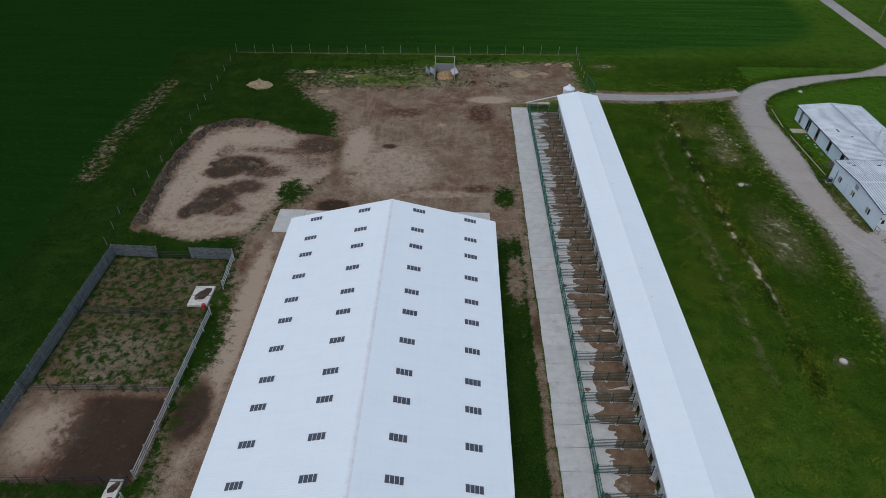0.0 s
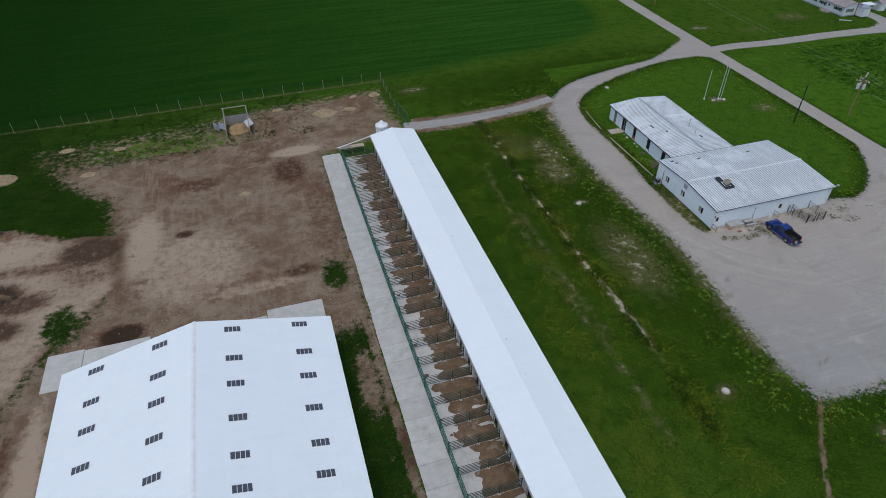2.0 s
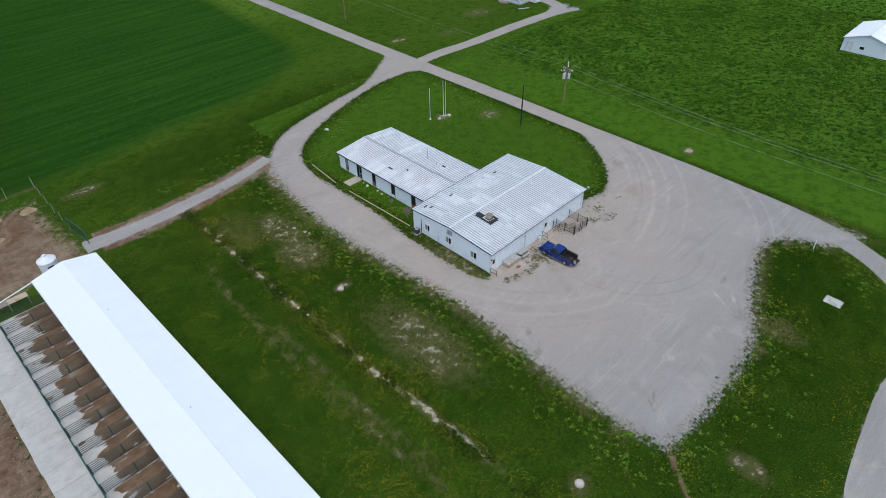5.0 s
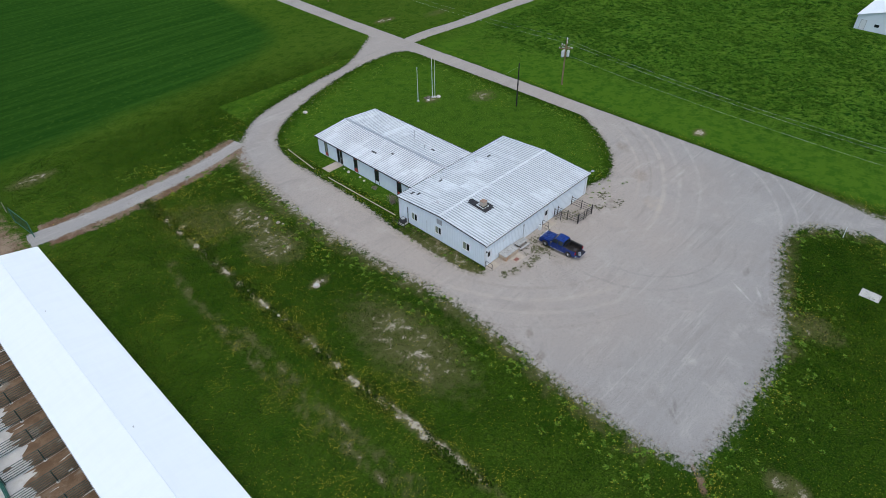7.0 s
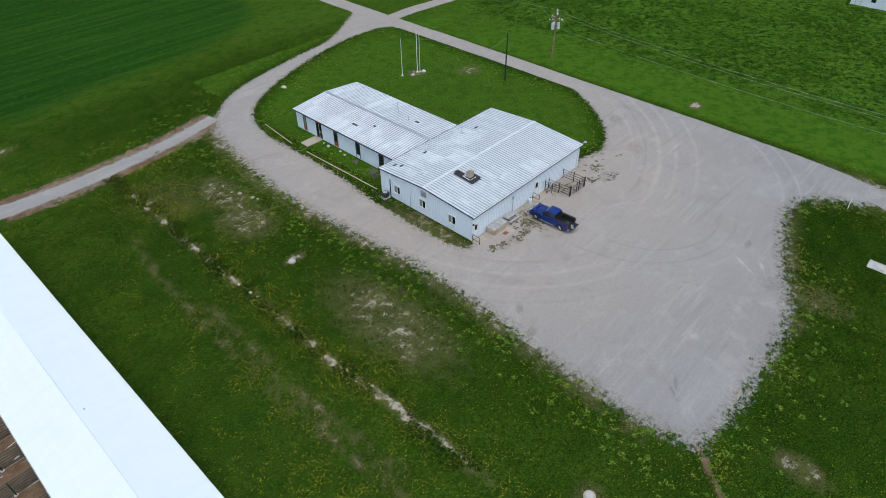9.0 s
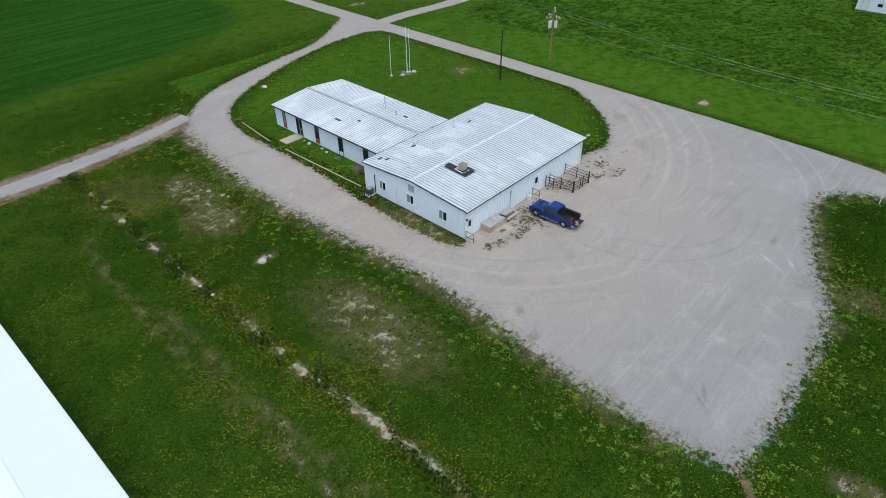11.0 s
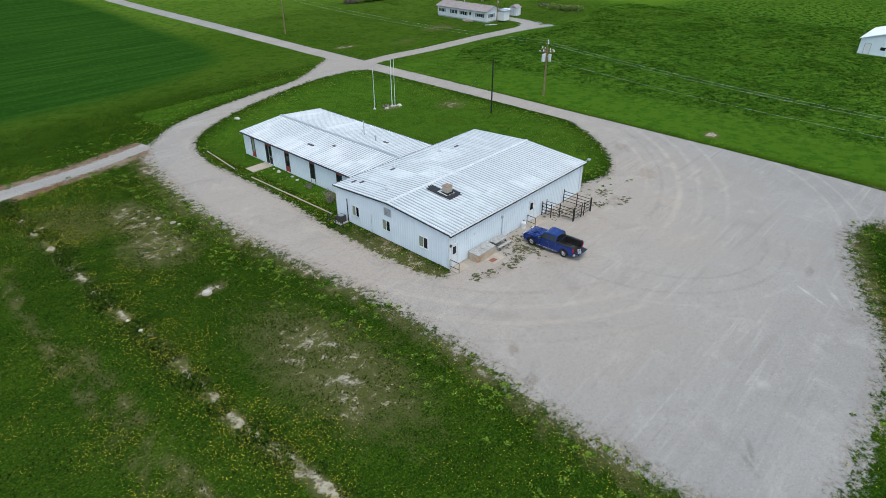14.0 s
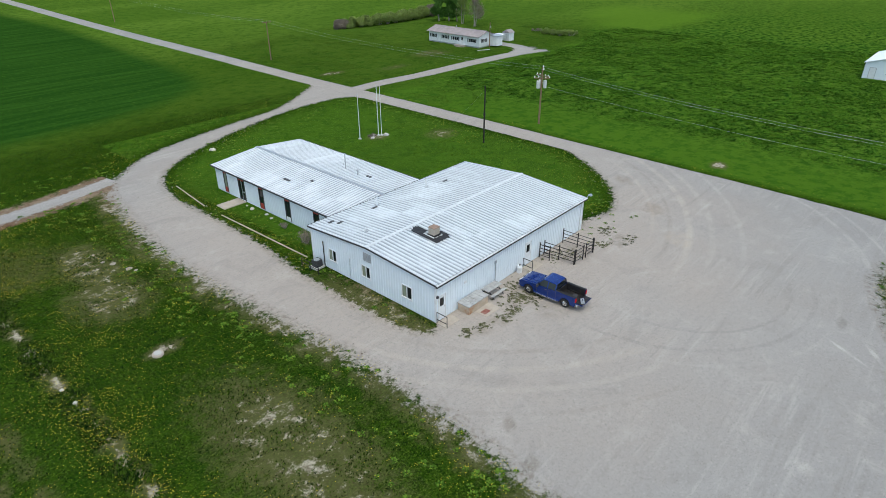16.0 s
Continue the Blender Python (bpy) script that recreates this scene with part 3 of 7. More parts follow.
nx, ny = len(GX), len(GY)
idx = np.arange(nx * ny).reshape(ny, nx)
quads = np.stack([idx[:-1, :-1], idx[:-1, 1:], idx[1:, 1:], idx[1:, :-1]], -1).reshape(-1, 4)


def grid_mesh(name, co, faces, material, smooth=True):
    me = bpy.data.meshes.new(name)
    n = faces.shape[1]
    me.vertices.add(len(co)), me.loops.add(faces.size), me.polygons.add(len(faces))
    me.vertices.foreach_set("co", co.astype(np.float32).ravel())
    me.loops.foreach_set("vertex_index", faces.astype(np.int32).ravel())
    me.polygons.foreach_set("loop_start", np.arange(0, faces.size, n, dtype=np.int32))
    me.polygons.foreach_set("use_smooth", np.full(len(faces), smooth))
    me.materials.append(material)
    me.update(calc_edges=True)
    return me


def gravel_colour(k):
    """Pale crushed stone: warm on the worn ways, grey in the open yard, with wheel marks and dark damp spots."""
    warm = k.ramp(k.math("ADD", k.away(80, 96), k.math("MULTIPLY", k.math("SUBTRACT", k.noise(0.07, 4, 0.6), 0.5), 34.0)), 46, 17)
    col = k.mix(k.ramp(k.noise(0.07, 4, 0.6), 0.36, 0.66), (0.276, 0.265, 0.252), (0.326, 0.311, 0.292))
    col = k.mix(k.math("MULTIPLY", warm, 0.85), col, (0.378, 0.330, 0.286))
    col = k.mix(k.ramp(k.away(113, 140), 62, 30, 0.0, 0.6), col, (0.362, 0.316, 0.274))
    col = k.mix(k.ramp(k.noise(0.35, 5, 0.7, None, 0.6), 0.50, 0.72, 0.0, 0.32), col, (0.47, 0.44, 0.40))
    col = k.mix(k.ramp(k.noise(0.22, 5, 0.7, None, 0.8), 0.52, 0.70, 0.0, 0.30), col, (0.225, 0.210, 0.192))
    for turn, sx, sy, amount in ((35, 0.05, 1.3, 0.24), (-48, 0.06, 1.6, 0.20), (78, 0.07, 1.1, 0.20)):
        streak = k.noise(1.0, 4, 0.65, k.stretch(sx, sy, 1.0, turn), 0.6)
        where = k.ramp(k.noise(0.10, 2, 0.5, k.stretch(1, 1, 1, turn)), 0.46, 0.62, 0.0, amount)
        col = k.mix(k.math("MULTIPLY", k.ramp(streak, 0.56, 0.66), where), col, (0.50, 0.47, 0.43))
        col = k.mix(k.math("MULTIPLY", k.ramp(streak, 0.44, 0.34), where), col, (0.205, 0.190, 0.172))
    worn = k.ramp(k.noise(0.8, 4, 0.7), 0.32, 0.62)
    for x, y, r, half, mid, reach, amount, tone in (
            (88.5, 74.0, 12.7, 0.28, (82, 64), 17, 0.55, (0.20, 0.19, 0.178)), (88.5, 72.4, 9.3, 0.24, (84, 65), 13, 0.5, (0.20, 0.19, 0.178)),
            (88.5, 74.0, 14.4, 0.22, (82, 64), 17, 0.35, (0.47, 0.44, 0.40)), (84, 107, 35.0, 0.5, (104, 79), 22, 0.6, (0.52, 0.455, 0.385)),
            (84, 107, 33.1, 0.35, (104, 80), 20, 0.5, (0.22, 0.19, 0.158)), (84, 107, 37.2, 0.45, (106, 78), 24, 0.5, (0.50, 0.46, 0.41)),
            (84, 107, 31.4, 0.30, (103, 82), 14, 0.6, (0.50, 0.43, 0.36)), (84, 107, 40.0, 0.4, (108, 76), 22, 0.4, (0.50, 0.47, 0.43)),
            (92, 84, 26.0, 0.35, (109, 66), 16, 0.5, (0.53, 0.50, 0.46)), (92, 84, 28.2, 0.30, (109, 64), 14, 0.45, (0.51, 0.48, 0.44)),
            (84, 90, 22.0, 0.45, (67, 76), 16, 0.5, (0.50, 0.435, 0.365)), (84, 90, 24.1, 0.40, (67, 74), 16, 0.45, (0.48, 0.43, 0.37)),
            (84, 90, 20.0, 0.35, (69, 76), 12, 0.45, (0.23, 0.195, 0.16)), (84, 90, 26.4, 0.3, (66, 72), 14, 0.4, (0.24, 0.21, 0.18))):
        col = k.mix(k.math("MULTIPLY", k.math("MULTIPLY", k.arc(x, y, r, half, mid, reach), worn), amount * 0.62), col, tone)
    for x, y, turn, length, half, tone in ((85.5, 58.3, 58, 3.6, 0.16, (0.56, 0.53, 0.49)), (86.4, 56.6, 35, 2.4, 0.2, (0.56, 0.53, 0.49)), (85.9, 54.4, 50, 2.0, 0.18, (0.56, 0.53, 0.49)), (65.3, 56.2, 30, 1.9, 0.2, (0.17, 0.16, 0.145)), (64.1, 55.9, 50, 1.8, 0.2, (0.17, 0.16, 0.145)),
                                          (71.5, 57.4, 10, 1.3, 0.45, (0.48, 0.45, 0.41)), (61.5, 69.4, 20, 1.5, 0.5, (0.16, 0.14, 0.11)), (63.2, 72.2, 40, 1.6, 0.4, (0.18, 0.155, 0.125)), (89.3, 59.3, 10, 1.8, 0.4, (0.17, 0.16, 0.145)), (84.2, 55.0, 30, 2.4, 0.9, (0.20, 0.18, 0.155)),
                                          (60.2, 61.4, 60, 2.0, 0.7, (0.19, 0.17, 0.14)), (99.9, 79.8, 40, 4.2, 1.2, (0.25, 0.20, 0.15)), (105.5, 86.0, 50, 3.6, 1.0, (0.22, 0.18, 0.135)), (94.8, 74.8, 35, 3.8, 1.3, (0.43, 0.36, 0.285)), (77.5, 77.5, 5, 6.5, 1.6, (0.25, 0.215, 0.175)), (76.5, 80.6, 10, 5.0, 0.9, (0.19, 0.155, 0.115)), (71.0, 79.6, -10, 4.0, 0.8, (0.21, 0.175, 0.13)), (85.5, 80.8, 0, 5.0, 1.3, (0.17, 0.14, 0.11)), (90.5, 79.0, 20, 3.0, 0.8, (0.19, 0.16, 0.12))):
        col = k.mix(k.math("MULTIPLY", k.scrape(x, y, turn, length * 1.3, half * 1.3), k.math("MULTIPLY", worn, 0.48)), col, tone)
    col = k.mix(k.ramp(k.noise(3.2, 4, 0.75), 0.50, 0.66, 0.0, 0.28), col, (0.185, 0.172, 0.155))
    col = k.mix(k.ramp(k.noise(6.5, 3, 0.8), 0.54, 0.66, 0.0, 0.40), col, (0.50, 0.48, 0.445))
    return k.mix(k.ramp(k.noise(13.0, 3, 0.8), 0.55, 0.66, 0.0, 0.6), col, (0.13, 0.12, 0.106))


k = Nodes("grass_and_soil")
coarse, mid, fine, tiny = k.noise(0.05, 4), k.noise(0.35, 4, 0.6), k.noise(2.4, 4, 0.65), k.noise(7.0, 4, 0.75)
grass = k.mix(k.ramp(mid, 0.32, 0.68), (0.010, 0.033, 0.002), (0.030, 0.065, 0.005))
grass = k.mix(k.ramp(coarse, 0.40, 0.62, 0.0, 0.6), grass, (0.010, 0.035, 0.003))
grass = k.mix(k.ramp(k.noise(0.11, 5, 0.65, None, 0.8), 0.48, 0.66, 0.0, 0.45), grass, (0.044, 0.080, 0.009))
# near-black flecks: fine shade between blades painted into the grass colour
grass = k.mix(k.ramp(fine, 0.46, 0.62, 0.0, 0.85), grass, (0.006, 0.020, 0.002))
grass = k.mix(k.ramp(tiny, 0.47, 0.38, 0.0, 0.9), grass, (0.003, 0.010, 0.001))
grass = k.mix(k.ramp(tiny, 0.53, 0.64, 0.0, 0.75), grass, (0.100, 0.145, 0.016))
rows = k.noise(1.0, 4, 0.6, k.stretch(0.03, 0.5, 1.0, 3))
cropc = k.mix(k.ramp(rows, 0.35, 0.68), (0.016, 0.053, 0.007), (0.027, 0.075, 0.010))
cropc = k.mix(k.ramp(k.noise(1.0, 4, 0.65, k.stretch(0.15, 1.6, 1.0, 3)), 0.45, 0.68, 0.0, 0.4), cropc, (0.008, 0.036, 0.005))
cropc = k.mix(k.ramp(k.noise(0.9, 4, 0.7), 0.5, 0.7, 0.0, 0.4), cropc, (0.040, 0.105, 0.012))
# crop darkened along that fade, partly for lens falloff
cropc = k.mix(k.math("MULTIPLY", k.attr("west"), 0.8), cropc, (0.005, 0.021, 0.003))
clump = k.noise(0.42, 5, 0.72)
small = k.noise(0.75, 5, 0.75)
pastc = k.mix(k.ramp(clump, 0.42, 0.58), (0.046, 0.108, 0.011), (0.080, 0.150, 0.016))
pastc = k.mix(k.ramp(k.noise(0.035, 3), 0.42, 0.62, 0.0, 0.6), pastc, (0.084, 0.150, 0.016))
pastc = k.mix(k.ramp(small, 0.49, 0.55, 0.0, 0.92), pastc, (0.010, 0.040, 0.005))
pastc = k.mix(k.ramp(k.noise(2.2, 4, 0.7), 0.50, 0.62, 0.0, 0.6), pastc, (0.014, 0.050, 0.006))
far = k.mix(k.ramp(k.noise(0.03, 4, 0.6, k.stretch(0.4, 1.0, 1.0, 12)), 0.36, 0.64), (0.066, 0.124, 0.014), (0.094, 0.158, 0.020))
far = k.mix(k.ramp(k.noise(1.5, 5, 0.8), 0.50, 0.60, 0.0, 0.55), far, (0.030, 0.084, 0.008))
far = k.mix(k.ramp(k.noise(0.40, 6, 0.8), 0.49, 0.58, 0.0, 0.6), far, (0.024, 0.076, 0.008))
col = k.mix(k.ramp(k.away(62, 90), 50, 84), grass, k.mix(0.5, grass, far))
col = k.mix(k.ramp(k.away(120, 100), 80, 150), col, far)
col = k.mix(k.attr("verge"), col, k.mix(k.ramp(k.noise(0.5, 5, 0.75), 0.46, 0.60), (0.062, 0.132, 0.012), (0.036, 0.096, 0.009)))
col = k.mix(k.attr("past"), col, pastc)
col = k.mix(k.ramp(k.away(150, 95), 70, 170), col, k.mix(0.6, col, far))
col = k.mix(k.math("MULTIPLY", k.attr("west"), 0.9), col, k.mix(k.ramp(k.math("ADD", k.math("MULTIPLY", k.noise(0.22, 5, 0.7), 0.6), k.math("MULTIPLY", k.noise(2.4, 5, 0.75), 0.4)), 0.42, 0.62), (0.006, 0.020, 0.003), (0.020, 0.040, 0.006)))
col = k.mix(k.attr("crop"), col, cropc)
col = k.mix(k.math("MULTIPLY", k.attr("light"), 0.8), col, (0.084, 0.160, 0.015))
soil = k.mix(k.ramp(k.noise(0.30, 5, 0.65), 0.35, 0.65), (0.158, 0.108, 0.070), (0.230, 0.174, 0.122))
soil = k.mix(k.ramp(k.noise(1.3, 5, 0.72), 0.48, 0.72, 0.0, 0.6), soil, (0.090, 0.052, 0.034))
soil = k.mix(k.ramp(k.noise(0.10, 5, 0.65), 0.47, 0.64, 0.0, 0.70), soil, (0.120, 0.062, 0.038))
soil = k.mix(k.ramp(k.noise(0.16, 5, 0.62, None, 1.8), 0.50, 0.66, 0.0, 0.55), soil, (0.262, 0.202, 0.146))
for turn, sx, sy in ((-28, 0.7, 0.06), (24, 0.6, 0.07), (70, 0.8, 0.07)):
    sweep = k.math("MULTIPLY", k.ramp(k.noise(1.0, 4, 0.65, k.stretch(sx, sy, 1.0, turn), 0.4), 0.54, 0.68), k.ramp(k.noise(0.06, 2, 0.5, k.stretch(1, 1, 1, turn)), 0.45, 0.6, 0.0, 0.32))
    soil = k.mix(sweep, soil, (0.325, 0.252, 0.180))
soil = k.mix(k.ramp(k.noise(4.0, 4, 0.75), 0.54, 0.70, 0.0, 0.45), soil, (0.36, 0.285, 0.21))
soil = k.mix(k.ramp(tiny, 0.44, 0.34, 0.0, 0.7), soil, (0.055, 0.034, 0.024))
wob = k.math("ADD", k.math("MULTIPLY", k.math("SUBTRACT", k.noise(0.9, 5, 0.7), 0.5), 1.5), k.math("MULTIPLY", k.math("SUBTRACT", tiny, 0.5), 0.6))
soil = k.mix(k.ramp(k.math("ADD", k.attr("pale"), k.math("MULTIPLY", wob, 0.55)), 0.26, 0.62, 0.0, 0.8), soil, (0.395, 0.312, 0.232))
soil = k.mix(k.ramp(k.math("ADD", k.attr("manure"), k.math("MULTIPLY", wob, 0.65)), 0.30, 0.66, 0.0, 0.92), soil, k.mix(k.ramp(k.attr("manure"), 0.5, 0.75), (0.085, 0.042, 0.026), (0.034, 0.022, 0.015)))
col = k.mix(k.ramp(k.math("ADD", k.attr("dirt"), wob), 0.30, 0.66), col, soil)
col = k.mix(k.ramp(k.math("ADD", k.attr("bare"), k.math("MULTIPLY", wob, 0.6)), 0.05, 0.5, 0.0, 0.6), col, (0.118, 0.108, 0.045))
dry = k.mix(k.ramp(fine, 0.4, 0.7), (0.42, 0.385, 0.30), (0.15, 0.12, 0.085))
col = k.mix(k.ramp(k.math("ADD", k.attr("bare"), k.math("MULTIPLY", wob, 1.0)), 0.50, 0.74, 0.0, 0.9), col, dry)
grit = k.mix(k.ramp(fine, 0.46, 0.66, 0.0, 0.55), gravel_colour(k), (0.16, 0.135, 0.10))
grit = k.mix(k.ramp(k.attr("gravel"), 0.62, 0.85), grit, gravel_colour(k))
crumb = k.math("ADD", k.math("MULTIPLY", k.math("SUBTRACT", k.noise(1.9, 6, 0.82), 0.5), 1.15), k.math("MULTIPLY", wob, 0.38))
col = k.mix(k.ramp(k.math("ADD", k.attr("gravel"), crumb), 0.40, 0.60), col, grit)
relief = k.math("ADD", k.math("MULTIPLY", fine, 0.6), k.math("ADD", k.math("MULTIPLY", clump, 1.0), k.math("MULTIPLY", tiny, 0.25)))
k.bump(relief, 0.8, 0.2)
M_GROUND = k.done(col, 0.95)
k.bsdf.inputs["Specular IOR Level"].default_value = 0.0

ground_mesh = grid_mesh("ground", np.stack([px, py, Z], -1), quads, M_GROUND)
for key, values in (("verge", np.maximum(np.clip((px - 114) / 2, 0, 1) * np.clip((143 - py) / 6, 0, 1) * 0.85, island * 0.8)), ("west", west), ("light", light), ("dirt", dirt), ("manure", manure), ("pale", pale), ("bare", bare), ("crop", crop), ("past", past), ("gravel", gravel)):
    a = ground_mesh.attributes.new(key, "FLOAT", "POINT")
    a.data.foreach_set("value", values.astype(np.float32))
tagged(new("ground", ground_mesh), "green grass, bare brown soil and crop fields on flat farmland", "ground", kind="structure")


def ground_z(x, y):
    i, j = np.clip(np.searchsorted(GX, x) - 1, 0, nx - 2), np.clip(np.searchsorted(GY, y) - 1, 0, ny - 2)
    u, v = (x - GX[i]) / (GX[i + 1] - GX[i]), (y - GY[j]) / (GY[j + 1] - GY[j])
    q = Z.reshape(ny, nx)
    return q[j, i] * (1 - u) * (1 - v) + q[j, i + 1] * u * (1 - v) + q[j + 1, i] * (1 - u) * v + q[j + 1, i + 1] * u * v


# ---- roads ----
k = Nodes("gravel")
col = gravel_colour(k)
k.bump(k.math("ADD", k.noise(4.0, 4, 0.7), k.math("MULTIPLY", k.noise(14.0, 3, 0.7), 0.5)), 0.6, 0.03)
M_GRAVEL = k.done(col, 0.93)
k.bsdf.inputs["Specular IOR Level"].default_value = 0.1


def ragged(outline, amount, step=0.45, seed=1.0, inset=0.0):
    """The outline with an uneven edge, drawn in by the inset."""
    out = []
    n = len(outline)
    turn = 1 if sum(a[0] * b[1] - a[1] * b[0] for a, b in zip(outline, outline[1:] + outline[:1])) > 0 else -1
    for i in range(n):
        a, b = Vector(outline[i]), Vector(outline[(i + 1) % n])
        m = max(1, int((b - a).length / step))
        d = (b - a).normalized() if (b - a).length > 1e-6 else Vector((1, 0))
        for j in range(m):
            p = a.lerp(b, j / m)
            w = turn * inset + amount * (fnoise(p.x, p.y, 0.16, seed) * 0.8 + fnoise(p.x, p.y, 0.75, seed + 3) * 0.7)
            out.append((p.x - d.y * w, p.y + d.x * w))
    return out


def flat(name, outline, z, label, material, depth=0.12):
    """A thin plate with that outline, its top at z."""
    bm = bmesh.new()
    top = [bm.verts.new((x, y, z)) for x, y in outline]
    bmesh.ops.triangle_fill(bm, edges=[bm.edges.new((top[i - 1], top[i])) for i in range(len(top))], use_beauty=True)
    bmesh.ops.recalc_face_normals(bm, faces=bm.faces)
    if bm.faces and sum(f.normal.z for f in bm.faces) < 0:
        bmesh.ops.reverse_faces(bm, faces=bm.faces)
    me = bpy.data.meshes.new(name)
    bm.to_mesh(me)
    bm.free()
    me.materials.append(material)
    return tagged(new(name, me), label, "road", kind="structure")


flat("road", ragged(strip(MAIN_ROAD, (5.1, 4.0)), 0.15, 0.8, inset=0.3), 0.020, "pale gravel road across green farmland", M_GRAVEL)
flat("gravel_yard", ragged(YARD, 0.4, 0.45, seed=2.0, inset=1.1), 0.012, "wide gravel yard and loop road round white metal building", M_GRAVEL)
flat("dirt_track", ragged(strip(TRACK, (3.0, 4.0)), 0.3, seed=4.0, inset=0.5), 0.004, "worn dirt track from yard to barns", M_GRAVEL)
flat("drive_spur", ragged(strip(DRIVE_SPUR, (3.6, 2.6)), 0.15, 0.8, seed=8.0, inset=0.2), 0.022, "short gravel turning spur beside house", M_GRAVEL)
flat("house_drive", ragged(strip(HOUSE_DRIVE, (3.6, 4.4)), 0.15, 0.8, seed=6.0, inset=0.2), 0.028, "narrow gravel drive leading to house", M_GRAVEL)

# ---- large barn ----


def gable_roof(parent, x0, x1, y0, y1, ze, zr, material, pitch, label, along="y", up=0.03, cap_material=None, cap_w=0.24):
    """Two ribbed slopes with a ridge cap; the ridge runs along y or x."""
    mid = (x0 + x1) / 2 if along == "y" else (y0 + y1) / 2
    for side in (-1, 1):
        b = Build()
        if along == "y":
            xe = x0 if side < 0 else x1
            run = Vector((xe - mid, 0, ze - zr))
            o, u = ((mid, y1, zr), (0, -1, 0)) if side < 0 else ((mid, y0, zr), (0, 1, 0))
            b.ribbed(o, u, run, y1 - y0, run.length, pitch, 0.05, up, 0.08)
        else:
            ye = y0 if side < 0 else y1
            run = Vector((0, ye - mid, ze - zr))
            o, u = ((x0, mid, zr), (1, 0, 0)) if side < 0 else ((x1, mid, zr), (-1, 0, 0))
            b.ribbed(o, u, run, x1 - x0, run.length, pitch, 0.05, up, 0.08)
        n = Vector(u).cross(run.normalized())
        if n.z < 0:
            b = Build()
            o2 = Vector(o) + Vector(u) * ((y1 - y0) if along == "y" else (x1 - x0))
            b.ribbed(o2, -Vector(u), run, (y1 - y0) if along == "y" else (x1 - x0), run.length, pitch, 0.05, up, 0.08)
        part("roof_slope", b, material, parent, label)
    cap = Build()
    rise = cap_w * (zr - ze) / abs((x1 - x0 if along == "y" else y1 - y0) / 2)
    outline = [(mid - cap_w, zr + up + 0.012 - rise), (mid, zr + up + 0.03), (mid + cap_w, zr + up + 0.012 - rise), (mid + cap_w, zr + 0.004 - rise), (mid, zr + 0.004), (mid - cap_w, zr + 0.004 - rise)]
    cap.prism(outline, along, (y0 if along == "y" else x0) - 0.01, (y1 if along == "y" else x1) + 0.01)
    part("ridge_cap", cap, cap_material or M_WHITE, parent)


barn = thing("large_barn", "large white metal barn with gable roof and dark skylights", "barn")
BX0, BX1, BY0, BY1, BZE, BZR = -21.85, 8.5, 14.0, 78.4, 3.95, 7.7
gable_roof(barn, BX0, BX1, BY0, BY1, BZE, BZR, M_ROOF_NEW, 0.30, "white ribbed sheet roof", up=0.007)
mx = (BX0 + BX1) / 2
for x, u in ((BX0 + 0.35, (0, -1, 0)), (BX1 - 0.35, (0, 1, 0))):
    o = (x, BY1 - 0.3 if u[1] < 0 else BY0 + 0.3, 0)
    part("side_wall", Build().ribbed(o, u, (0, 0, 1), BY1 - BY0 - 0.6, 3.9, 0.3, 0.04, 0.025, 0.2), M_WALL, barn)
for y in (BY0 + 0.3, BY1 - 0.5):
    o = [(BX0 + 0.35, 0), (BX1 - 0.35, 0), (BX1 - 0.35, BZE - 0.12), (mx, BZR - 0.16), (BX0 + 0.35, BZE - 0.12)]
    part("gable_wall", Build().prism(o, "y", y, y + 0.2), M_WALL, barn)
for side in (-1, 1):
    xe = BX0 if side < 0 else BX1
    edge = Build().prism([(mx, BZR - 0.09), (xe, BZE - 0.09), (xe, BZE - 0.22), (mx, BZR - 0.22)], "y", BY1 - 0.02, BY1 + 0.06)
    part("fascia", edge, M_TRIM, barn, "dark roof edge trim")
    part("gutter", Build().box(xe - 0.06, xe + 0.06, BY0, BY1, BZE - 0.16, BZE - 0.05), M_WHITE, barn)

slope = math.atan2(BZR - BZE, (BX1 - BX0) / 2)
frame_b = Build()
for a in (-0.92, -0.46, 0.0, 0.46, 0.88):
    frame_b.box(a, a + 0.045, -0.42, 0.42, 0.0, 0.05)
frame_b.box(-0.92, 0.925, -0.46, -0.41, 0.0, 0.05).box(-0.92, 0.925, 0.41, 0.46, 0.0, 0.05)
frame_me = frame_b.mesh("skylight", M_WHITE)
pane_b = Build().box(0.0, 0.40, -0.405, 0.405, 0.012, 0.03)
for a in (-0.2, 0.02, 0.2):
    pane_b.box(0.01, 0.39, a - 0.012, a + 0.012, 0.03, 0.042)
pane_me = pane_b.mesh("pane", M_SKYLIGHT)
for col_x in (4.72, -2.68, -10.55, -17.75):
    for y in (77.15, 72.65, 69.0, 64.55, 60.15, 56.6, 52.1, 47.65, 44.0, 39.6, 35.2, 31.6, 27.2):
        s = 1 if col_x > mx else -1
        z = BZR - abs(col_x - mx) * math.tan(slope) + 0.014
        sky_o = part("skylight", frame_me, M_WHITE, barn, "white framed skylight with dark panes")
        sky_o.matrix_basis = pose(col_x, y + {4.72: 0.0, -2.68: -0.3, -10.55: -0.4, -17.75: -0.3}[col_x], z, 0, s * math.degrees(slope), 0)
        for a in (-0.87, -0.41, 0.05, 0.51):
            p = part("pane", pane_me, M_SKYLIGHT, sky_o)
            p.matrix_basis = pose(a, 0, 0)

